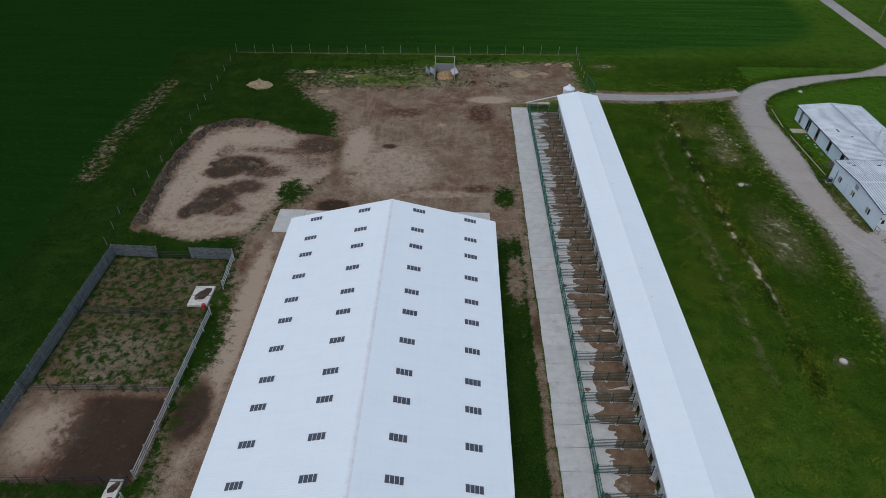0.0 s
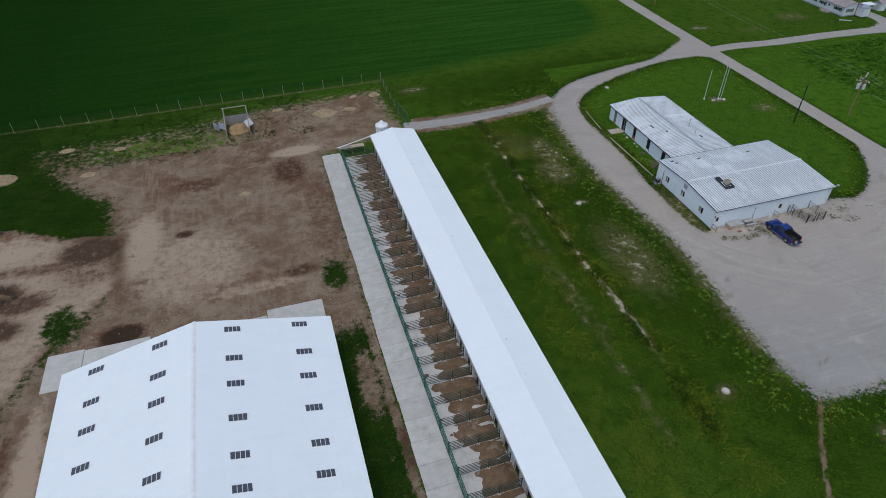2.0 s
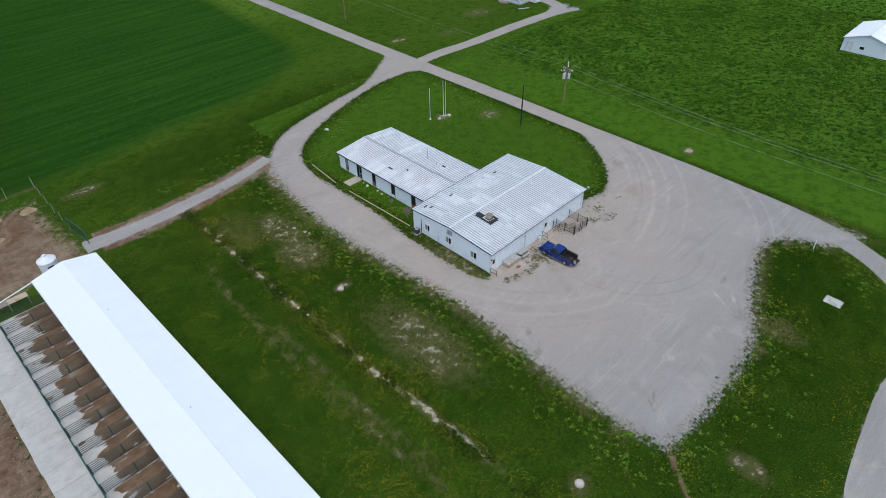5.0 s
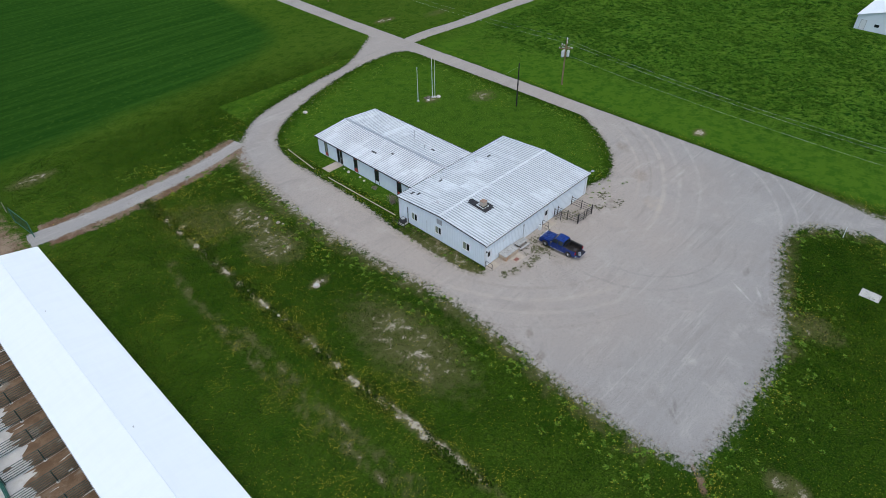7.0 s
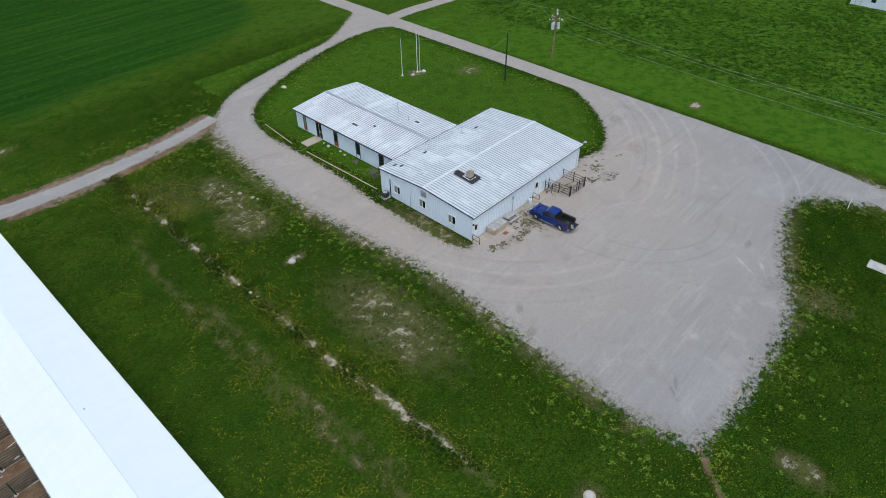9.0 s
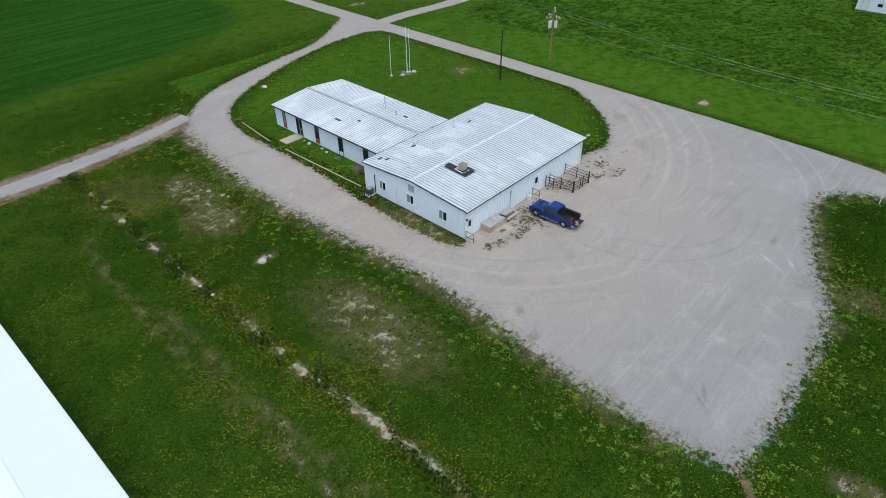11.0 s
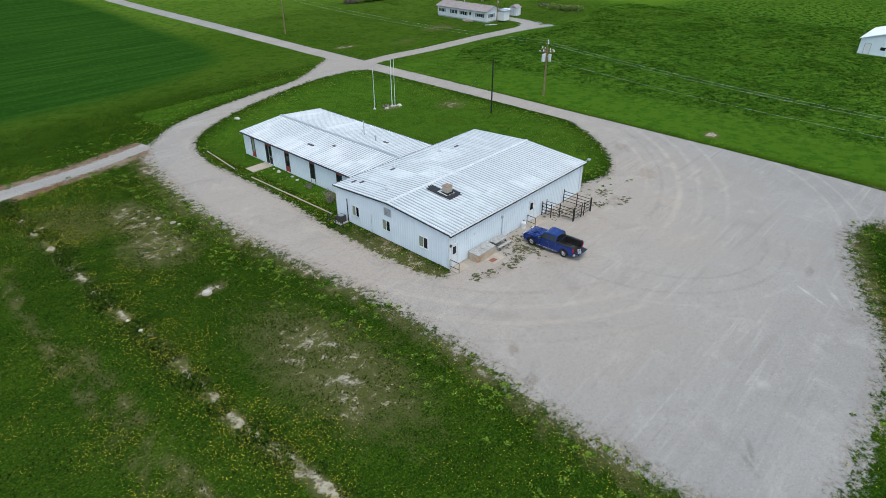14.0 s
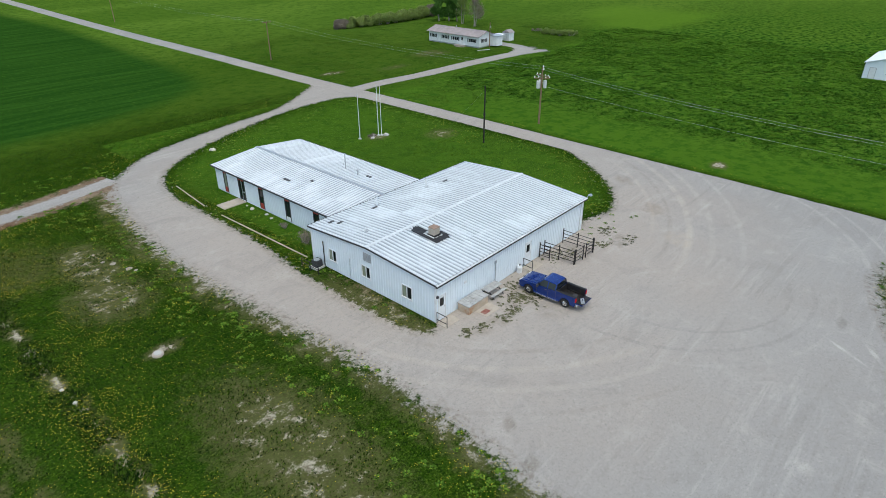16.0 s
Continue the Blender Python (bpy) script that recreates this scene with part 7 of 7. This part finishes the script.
def leaf_mat(name, a, b, c):
    k = Nodes(name)
    col = k.mix(k.island(), a, b)
    col = k.mix(k.ramp(k.noise(0.9, 3), 0.4, 0.7, 0.0, 0.6), col, c)
    m = k.done(col, 0.75)
    k.bsdf.inputs["Specular IOR Level"].default_value = 0.2
    return m


M_LEAF = leaf_mat("dark_green_leaves", (0.050, 0.130, 0.020), (0.105, 0.220, 0.036), (0.035, 0.090, 0.014))
M_OLIVE = leaf_mat("olive_leaves", (0.130, 0.200, 0.042), (0.25, 0.32, 0.08), (0.15, 0.18, 0.06))
M_BUD = leaf_mat("bare_twigs", (0.16, 0.135, 0.105), (0.25, 0.215, 0.175), (0.12, 0.10, 0.08))
M_BARK = surface("pale_bark", (0.27, 0.24, 0.20), (0.36, 0.33, 0.28), 2.0, 0.9)


def leaves(centres, count, size, seed, squash=0.8):
    """Small leaf quads in clumps: centres are (x, y, z, radius)."""
    r = np.random.default_rng(seed)
    cs = np.array(centres)
    pick = r.choice(len(cs), count, p=cs[:, 3] ** 2 / (cs[:, 3] ** 2).sum())
    d = r.normal(size=(count, 3))
    d /= np.linalg.norm(d, axis=1)[:, None]
    rad = r.uniform(0.45, 1.08, count) ** 0.6
    pos = cs[pick, :3] + d * (cs[pick, 3] * rad)[:, None] * np.array([1, 1, squash])
    pos[:, 2] = np.maximum(pos[:, 2], 0.05)
    u = r.normal(size=(count, 3))
    u /= np.linalg.norm(u, axis=1)[:, None]
    v = np.cross(u, r.normal(size=(count, 3)))
    v /= np.linalg.norm(v, axis=1)[:, None]
    s = size * r.uniform(0.6, 1.4, count)[:, None]
    co = np.stack([pos - u * s, pos + v * s * 0.55, pos + u * s, pos - v * s * 0.55], 1).reshape(-1, 3)
    return co, np.arange(count * 4).reshape(-1, 4)


def shrub(name, x, y, w, h, material, label, category, seed, count=1500, size=0.16, group=""):
    t = thing(name, label, category, group, at=pose(x, y, 0))
    r = random.Random(seed)
    cs = [(r.uniform(-w, w) * 0.7, r.uniform(-w, w) * 0.6, h * r.uniform(0.25, 0.78), h * r.uniform(0.24, 0.38)) for _ in range(14)]
    stems = Build()
    for c in cs:
        stems.rod((c[0] * 0.3, c[1] * 0.3, -0.05), (c[0], c[1], c[2]), 0.05, 0.02, n=5)
    part("stems", stems, M_BARK, t)
    co, f = leaves(cs, count, size, seed)
    part("crown", grid_mesh("crown", co, f, material, False), material, t)
    return t


def tree(name, x, y, h, spread, material, label, seed, count, size=0.2, trunks=1, base=0.25):
    t = thing(name, label, "tree", at=pose(x, y, 0))
    r = random.Random(seed)
    wood, cs = Build(), []
    for k2 in range(trunks):
        bx, by = r.uniform(-0.4, 0.4) * (trunks > 1), r.uniform(-0.4, 0.4) * (trunks > 1)
        p, rad = Vector((bx, by, -0.1)), 0.16 if trunks > 1 else 0.24
        for i in range(6):
            q = p + Vector((r.uniform(-0.15, 0.15) + bx * 0.3, r.uniform(-0.15, 0.15) + by * 0.3, h / 6.5))
            wood.rod(p, q, rad, rad * 0.8, n=7, caps=False)
            if q.z > h * base:
                for _ in range(3):
                    a = r.uniform(0, 6.28)
                    l = spread * r.uniform(0.5, 1.0) * (1.15 - q.z / h)
                    e = q + Vector((math.cos(a) * l, math.sin(a) * l, l * r.uniform(0.3, 0.9)))
                    wood.rod(q, e, rad * 0.45, rad * 0.12, n=5, caps=False)
                    cs.append((*e, spread * r.uniform(0.22, 0.42)))
                    cs.append((*q.lerp(e, 0.6), spread * r.uniform(0.2, 0.36)))
            p, rad = q, rad * 0.8
    part("trunk", wood, M_BARK, t)
    co, f = leaves(cs, count, size, seed + 1, 1.0)
    part("crown", grid_mesh("crown", co, f, material, False), material, t)


for i in range(13):
    s = i / 12
    x, y = 160 + 39 * s, 203.8 - 3.2 * math.sin(s * 3.0)
    shrub("hedge_shrub", x, y, 2.3, 2.8 + 0.2 * math.sin(i * 2.1) + 0.05 * i, M_OLIVE if 0 < i < 11 else M_BUD, "olive green windbreak shrub in a row" if 0 < i < 11 else "brown leafless windbreak shrub in a row", "shrub", 100 + i, 6500, 0.2, "windbreak hedge")
for i, (x, y) in enumerate(((190.5, 192.5), (192.5, 190.0), (194.0, 188.0))):
    tree("poplar_tree", x, y, 9.2 + i * 0.4, 2.5, M_LEAF, "dense green poplar behind house", 20 + i, 15000, 0.28, base=0.0)
tree("young_tree", 191.0, 183.5, 8.5, 2.4, M_OLIVE, "slim tree with sparse spring leaves", 31, 2200, 0.16, 2)
tree("bare_tree", 189.2, 177.0, 8.0, 3.0, M_BUD, "pale leafless tree behind house", 33, 4200, 0.11, 3)
for i, (x, y) in enumerate(((192.2, 154.0), (192.0, 151.5), (191.8, 149.0), (193.4, 146.6))):
    shrub("bush", x, y, 1.9, 1.6, M_OLIVE, "low olive bush in pasture", "shrub", 60 + i, 1500, 0.13, "bushes beyond the shed")
shrub("bush", 194.2, 158.4, 1.6, 0.7, M_BUD, "low pile of dry brush", "brush pile", 70, 600, 0.16)
shrub("bush", 69.9, 101.6, 0.75, 1.5, M_BUD, "leafless grey shrub by the office wall", "shrub", 81, 700, 0.06)
shrub("bush", 70.6, 106.0, 0.5, 0.6, M_BUD, "small dry shrub by the office wall", "shrub", 82, 260, 0.06)
shrub("bush", 97.0, 121.6, 0.7, 0.5, M_BUD, "dry weeds round the flagpole stones", "shrub", 83, 300, 0.07)

# ---- loose plants, too many to count ----


def sample(field, x, y):
    i, j = np.clip(np.searchsorted(GX, x) - 1, 0, nx - 2), np.clip(np.searchsorted(GY, y) - 1, 0, ny - 2)
    u, v = (x - GX[i]) / (GX[i + 1] - GX[i]), (y - GY[j]) / (GY[j + 1] - GY[j])
    q = field.reshape(ny, nx)
    return q[j, i] * (1 - u) * (1 - v) + q[j, i + 1] * u * (1 - v) + q[j + 1, i] * (1 - u) * v + q[j + 1, i + 1] * u * v


def value_noise(x, y, scale, seed):
    """Smooth lattice noise for arrays, 0 to 1."""
    r = np.random.default_rng(seed)
    lat = r.random((256, 256))
    a, b = x * scale, y * scale
    i, j = np.floor(a).astype(int), np.floor(b).astype(int)
    u, v = a - i, b - j
    u, v = u * u * (3 - 2 * u), v * v * (3 - 2 * v)
    g = lambda p, q: lat[p % 256, q % 256]
    return g(i, j) * (1 - u) * (1 - v) + g(i + 1, j) * u * (1 - v) + g(i, j + 1) * (1 - u) * v + g(i + 1, j + 1) * u * v


BLOCKS = [(-22.2, 9.0, 0, 87), (13.6, 31.4, 0, 124.3), (68.2, 90.6, 82.9, 98.6), (71.4, 84.0, 98, 121), (68.9, 71.6, 114.6, 116.5), (-26.2, -21, 79.5, 86.2)]


def open_ground(x, y):
    ok = np.ones(len(x), bool)
    for x0, x1, y0, y1 in BLOCKS:
        ok &= ~((x > x0) & (x < x1) & (y > y0) & (y < y1))
    return ok


def blades(x, y, height, width, per, rng2, lean=0.6):
    """Tufts of single-triangle blades at the places given."""
    n = len(x)
    z = ground_z(x, y)
    rep = np.repeat(np.arange(n), per)
    a = rng2.uniform(0, 2 * np.pi, n * per)
    h = (height * rng2.uniform(0.55, 1.3, n))[rep] if np.isscalar(height) else height[rep] * rng2.uniform(0.6, 1.2, n * per)
    w = width * rng2.uniform(0.6, 1.3, n * per)
    r = rng2.uniform(0, 0.06, n * per)
    bx, by = x[rep] + r * np.cos(a), y[rep] + r * np.sin(a)
    dx, dy = np.cos(a) * lean * h, np.sin(a) * lean * h
    px2, py2 = -np.sin(a) * w / 2, np.cos(a) * w / 2
    bz = z[rep] - 0.01
    co = np.stack([np.stack([bx - px2, by - py2, bz], -1), np.stack([bx + px2, by + py2, bz], -1), np.stack([bx + dx, by + dy, bz + h], -1)], 1).reshape(-1, 3)
    return co, np.arange(len(co)).reshape(-1, 3)


k = Nodes("grass_blades")
lot = k.island()
# squared, so many blades go near black, as if shaded by their neighbours
col = k.mix(k.math("MULTIPLY", lot, lot), (0.003, 0.012, 0.001), (0.072, 0.142, 0.009))
col = k.mix(k.ramp(k.noise(0.35, 4, 0.6), 0.35, 0.7, 0.0, 0.5), col, (0.046, 0.090, 0.008))
tuft = k.noise(2.6, 4, 0.75)
# dark gaps between tufts are shade put into the blade colour
col = k.mix(k.ramp(tuft, 0.50, 0.40, 0.0, 0.85), col, (0.003, 0.012, 0.001))
col = k.mix(k.ramp(tuft, 0.55, 0.66, 0.0, 0.6), col, (0.080, 0.130, 0.011))
col = k.mix(k.ramp(k.away(90, 112), 34, 22, 0.0, 0.72), col, k.mix(k.island(), (0.050, 0.120, 0.012), (0.150, 0.260, 0.026)))
M_BLADE = k.done(col, 0.8)
k.bsdf.inputs["Specular IOR Level"].default_value = 0.06

rng = np.random.default_rng(11)
N = 330000
x, y = rng.uniform(30.5, 114, N), rng.uniform(24, 152, N)
keep = open_ground(x, y)
road_d, dirt_v, bare_v, crop_v = (sample(f, x, y) for f in (d_road, dirt, bare, crop))
patch = value_noise(x, y, 0.6, 1) * 0.5 + value_noise(x, y, 2.2, 2) * 0.5
keep &= (road_d > -0.9 * patch + 0.25) & (bare_v < 0.25 + 0.5 * patch) & (dirt_v < 0.2 + 0.4 * patch) & (patch > 0.22) & (crop_v < 0.5) & (sample(gravel, x, y) < 0.16 + 0.42 * patch)
keep &= ~((y > 76) & (y < 83.2) & (x > 66) & (x < 92))
edge = np.clip(road_d / 2.5, 0.25, 1)
keep &= rng.random(N) < edge * np.where((y > 125), 0.55, 1.0) * np.where(y < 45, 0.7, 1.0)
x, y, patch = x[keep], y[keep], patch[keep]
co, f = blades(x, y, 0.05 + 0.13 * patch ** 1.5, 0.075, 3, rng)
tagged(new("grass_tufts", grid_mesh("grass_tufts", co, f, M_BLADE, False)), "short green lawn grass round the buildings", "grass", kind="stuff")

N = 110000
x, y = rng.uniform(117, 215, N), rng.uniform(40, 145, N)
p1 = value_noise(x, y, 0.3, 5) * 0.35 + value_noise(x, y, 1.3, 6) * 0.65
keep = (sample(d_road, x, y) > 1.0) & (p1 > 0.42) & (sample(past, x, y) > 0.5) & ~((x > 186) & (x < 203) & (y > 65) & (y < 77))
co, f = blades(x[keep], y[keep], 0.08 + 0.24 * (p1[keep] - 0.4), 0.16, 4, rng, 1.3)
k = Nodes("pasture_blades")
k.bsdf.inputs["Specular IOR Level"].default_value = 0.0
M_PASTURE = k.done(k.mix(k.island(), (0.040, 0.110, 0.010), (0.100, 0.205, 0.020)), 0.8)
tagged(new("pasture_grass", grid_mesh("pasture_grass", co, f, M_PASTURE, False)), "rough clumps of taller pasture grass", "grass", kind="stuff")

N = 190000
x, y = rng.uniform(-72, 14, N), rng.uniform(24, 152, N)
p1 = value_noise(x, y, 0.5, 8) * 0.5 + value_noise(x, y, 1.9, 9) * 0.5
north_band = (y > 133) & (x > -36)
keep = open_ground(x, y) & (sample(dirt, x, y) < np.where(north_band, 0.42, 0.12) + 0.5 * p1) & (p1 > np.where(north_band, 0.52, 0.34)) & (sample(crop, x, y) < 0.75)
co, f = blades(x[keep], y[keep], 0.08 + 0.26 * (p1[keep] - 0.3), 0.10, 3, rng, 1.1)
k = Nodes("rough_blades")
k.bsdf.inputs["Specular IOR Level"].default_value = 0.03
M_ROUGH = k.done(k.mix(k.ramp(k.noise(0.2, 4, 0.6), 0.4, 0.65), k.mix(k.island(), (0.007, 0.026, 0.003), (0.024, 0.066, 0.006)), k.mix(k.island(), (0.010, 0.028, 0.004), (0.046, 0.078, 0.012))), 0.85)
tagged(new("rough_grass", grid_mesh("rough_grass", co, f, M_ROUGH, False)), "rough dark grass round the dirt yard and pens", "grass", kind="stuff")



def clumps(x, y, radius, height, per, rng2):
    """Round leafy clumps: broad blades that lean outwards."""
    n = len(x)
    rep = np.repeat(np.arange(n), per)
    a, q = rng2.uniform(0, 2 * np.pi, n * per), np.sqrt(rng2.random(n * per))
    r, h = radius[rep] * q, height[rep] * (1.15 - 0.75 * q) * rng2.uniform(0.6, 1.2, n * per)
    bx, by, bz = x[rep] + r * np.cos(a), y[rep] + r * np.sin(a), ground_z(x, y)[rep] - 0.01
    w, l = 0.045 + 0.10 * radius[rep], 0.55 * radius[rep]
    co = np.stack([np.stack([bx - np.sin(a) * w, by + np.cos(a) * w, bz + h * 0.6], -1), np.stack([bx + np.sin(a) * w, by - np.cos(a) * w, bz + h * 0.6], -1),
                   np.stack([bx + np.cos(a) * l, by + np.sin(a) * l, bz + h], -1), np.stack([bx - np.cos(a) * l * 0.4, by - np.sin(a) * l * 0.4, bz], -1)], 1)
    f = (np.arange(n * per)[:, None, None] * 4 + np.array([(0, 1, 2), (1, 0, 3)])).reshape(-1, 3)
    return co.reshape(-1, 3), f


N = 30000
x, y = rng.uniform(119, 218, N), rng.uniform(30, 143, N)
p1 = value_noise(x, y, 0.22, 31) * 0.5 + value_noise(x, y, 0.8, 32) * 0.5
keep = (sample(d_road, x, y) > 3.0) & (rng.random(N) < np.clip((p1 - 0.42) * 3, 0, 0.75)) & (sample(past, x, y) > 0.6) & ~((x > 186) & (x < 203) & (y > 65) & (y < 77))
rad = rng.uniform(0.22, 0.55, keep.sum()) * (0.6 + 0.7 * p1[keep])
co, f = clumps(x[keep], y[keep], rad, 0.10 + rad * 0.4, 12, rng)
k = Nodes("pasture_clumps")
k.bsdf.inputs["Specular IOR Level"].default_value = 0.0
M_CLUMP = k.done(k.mix(k.island(), (0.018, 0.060, 0.007), (0.058, 0.130, 0.012)), 0.8)
tagged(new("pasture_clumps", grid_mesh("pasture_clumps", co, f, M_CLUMP, False)), "dark thick clumps of pasture grass", "grass", kind="stuff")

N = 26000
x, y = rng.uniform(115, 205, N), rng.uniform(120, 206, N)
p1 = value_noise(x, y, 0.16, 41) * 0.5 + value_noise(x, y, 0.9, 42) * 0.5
keep = (sample(d_road, x, y) > 1.2) & (rng.random(N) < np.clip((p1 - 0.40) * 3, 0, 0.8)) & ~((x > 160) & (x < 178) & (y > 151) & (y < 171))
rad = rng.uniform(0.12, 0.32, keep.sum()) * (0.6 + 0.7 * p1[keep])
co, f = clumps(x[keep], y[keep], rad, 0.05 + rad * 0.35, 9, rng)
k = Nodes("meadow_clumps")
k.bsdf.inputs["Specular IOR Level"].default_value = 0.0
M_MEADOW = k.done(k.mix(k.island(), (0.030, 0.078, 0.008), (0.095, 0.165, 0.020)), 0.8)
tagged(new("meadow_grass", grid_mesh("meadow_grass", co, f, M_MEADOW, False)), "uneven tufts of meadow grass round the house", "grass", kind="stuff")

# weeds along the gravel edge
N = 15000
x, y = rng.uniform(46, 110, N), rng.uniform(44, 147, N)
rd, yd = sample(d_road, x, y), sample(d_yard, x, y)
p1 = value_noise(x, y, 0.5, 12) * 0.6 + value_noise(x, y, 1.7, 13) * 0.4
chance = np.where(rd > 0.4, np.clip(1.0 - np.abs(rd - 2.4) / 4.5, 0, 1), np.clip(0.55 + rd / 2.6, 0, 1) * 0.42) * np.clip((p1 - 0.36) * 2.4, 0, 1)
chance = np.where((y > 70) & (y < 83) & (x > 64) & (x < 97), np.where((x > 87.5) & (y > 79), 0.10, 0.0), chance)
keep = open_ground(x, y) & (rng.random(N) < chance)
x, y, p1 = x[keep], y[keep], p1[keep]
rad = rng.uniform(0.09, 0.26, len(x)) * (0.6 + 0.7 * p1)
co, f = clumps(x, y, rad, 0.06 + rad * 0.45, 16, rng)
k = Nodes("weed_leaves")
k.bsdf.inputs["Specular IOR Level"].default_value = 0.0
M_WEED = k.done(k.mix(k.island(), (0.028, 0.080, 0.010), (0.140, 0.230, 0.030)), 0.75)
tagged(new("edge_weeds", grid_mesh("edge_weeds", co, f, M_WEED, False)), "round leafy weeds along the gravel edge", "weeds", kind="stuff")
WEED_X, WEED_Y, WEED_R = x, y, rad

# taller grass along the drainage line
N = 9000
y = rng.uniform(50, 128, N)
x = 46.0 + rng.normal(0, 0.6, N) + 0.3 * np.sin(y * 0.12)
p1 = value_noise(x, y, 0.7, 21)
keep = (p1 > 0.45) & (sample(bare, x, y) < 0.95)
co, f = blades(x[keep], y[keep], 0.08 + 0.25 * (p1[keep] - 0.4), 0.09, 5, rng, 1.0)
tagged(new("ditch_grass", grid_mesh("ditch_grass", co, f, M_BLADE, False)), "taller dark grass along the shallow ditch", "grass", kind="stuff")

# dandelions
N = 330000
x, y = rng.uniform(31, 116, N), rng.uniform(24, 150, N)
fl = sample(flowers, x, y)
p1 = value_noise(x, y, 0.22, 15) * 0.55 + value_noise(x, y, 0.9, 16) * 0.45
near_line = np.exp(-(sample(line_a, x, y) / 2.2) ** 2) * (y < 128)
keep = open_ground(x, y) & (rng.random(N) < np.clip(fl * (p1 - 0.36) * 3.2 + near_line * 0.22 * (p1 > 0.45), 0, 0.9)) & (sample(d_road, x, y) > -0.4)
x, y = x[keep], y[keep]
rep = np.repeat(np.arange(len(WEED_X)), 3)
rep = rep[rng.random(len(rep)) < 0.55]
x, y = np.concatenate([x, WEED_X[rep] + rng.normal(0, 0.6, len(rep)) * WEED_R[rep]]), np.concatenate([y, WEED_Y[rep] + rng.normal(0, 0.6, len(rep)) * WEED_R[rep]])
z = ground_z(x, y) + rng.uniform(0.10, 0.17, len(x))
r = rng.uniform(0.020, 0.036, len(x))
ang = np.arange(6) * np.pi / 3
co = np.stack([x[:, None] + r[:, None] * np.cos(ang), y[:, None] + r[:, None] * np.sin(ang), np.repeat(z[:, None], 6, 1)], -1).reshape(-1, 3)
k = Nodes("dandelion_yellow")
M_YELLOW = k.done(k.mix(k.island(), (0.30, 0.235, 0.010), (0.55, 0.45, 0.03)), 0.7)
tagged(new("dandelions", grid_mesh("dandelions", co, np.arange(len(co)).reshape(-1, 6), M_YELLOW, False)), "yellow dandelion heads scattered in the lawn", "flowers", kind="stuff")

# small stones and clods
N = 9000
x, y = rng.uniform(-48, 14, N), rng.uniform(76, 148, N)
x2, y2 = rng.uniform(44, 108, N), rng.uniform(50, 140, N)
x, y = np.concatenate([x, x2]), np.concatenate([y, y2])
keep = open_ground(x, y) & ((sample(dirt, x, y) > 0.5) | (np.abs(sample(d_road, x, y)) < 1.2) | (sample(bare, x, y) > 0.5)) & (rng.random(2 * N) < 0.7)
x, y = x[keep], y[keep]
z = ground_z(x, y)
s = rng.uniform(0.03, 0.12, len(x)) * rng.uniform(0.6, 1.2, len(x))
a = rng.uniform(0, 6.28, len(x))
base = np.array([(1, 0, -0.2), (-0.5, 0.87, -0.2), (-0.5, -0.87, -0.2), (0.1, 0.1, 0.75)])
co = np.empty((len(x), 4, 3))
for i, (bx, by, bz) in enumerate(base):
    co[:, i, 0] = x + s * (bx * np.cos(a) - by * np.sin(a))
    co[:, i, 1] = y + s * (bx * np.sin(a) + by * np.cos(a))
    co[:, i, 2] = z + s * bz + 0.01
f = (np.arange(len(x))[:, None, None] * 4 + np.array([(0, 1, 3), (1, 2, 3), (2, 0, 3)])).reshape(-1, 3)
k = Nodes("clods")
M_CLOD = k.done(k.mix(k.island(), (0.13, 0.10, 0.075), (0.38, 0.34, 0.29)), 0.95)
tagged(new("clods", grid_mesh("clods", co.reshape(-1, 3), f, M_CLOD, False)), "small stones and soil clods", "stones", kind="stuff")

# dead weeds on the trodden ground before the metal building
N = 620
spot = np.array([(91.6, 80.8, 0.8), (84.0, 82.2, 1.2), (76.4, 80.9, 1.6), (75.6, 80.0, 0.8), (73.9, 79.6, 0.7), (77.6, 81.8, 1.0), (70.2, 80.0, 0.8), (79.0, 81.2, 0.8), (85.0, 81.3, 1.5), (88.6, 79.8, 0.8), (91.5, 78.2, 0.9), (69.0, 80.4, 0.6), (76.0, 79.2, 1.2), (75.0, 81.2, 1.2), (77.0, 80.0, 1.4), (72.6, 79.4, 0.9)])
pick = rng.integers(0, len(spot), N)
x, y = spot[pick, 0] + rng.normal(0, 0.6, N) * spot[pick, 2], spot[pick, 1] + rng.normal(0, 0.45, N) * spot[pick, 2]
keep = open_ground(x, y) & (rng.random(N) < 0.75)
x, y = x[keep], y[keep]
rad = rng.uniform(0.05, 0.17, len(x))
co, f = clumps(x, y, rad, 0.02 + rad * 0.2, 12, rng)
co[:, 2] += 0.05
k = Nodes("dead_weeds")
M_DEAD = k.done(k.mix(k.island(), (0.034, 0.030, 0.016), (0.115, 0.125, 0.045)), 0.9)
tagged(new("dead_weeds", grid_mesh("dead_weeds", co, f, M_DEAD, False)), "flattened brown weeds on trodden ground", "weeds", kind="stuff")
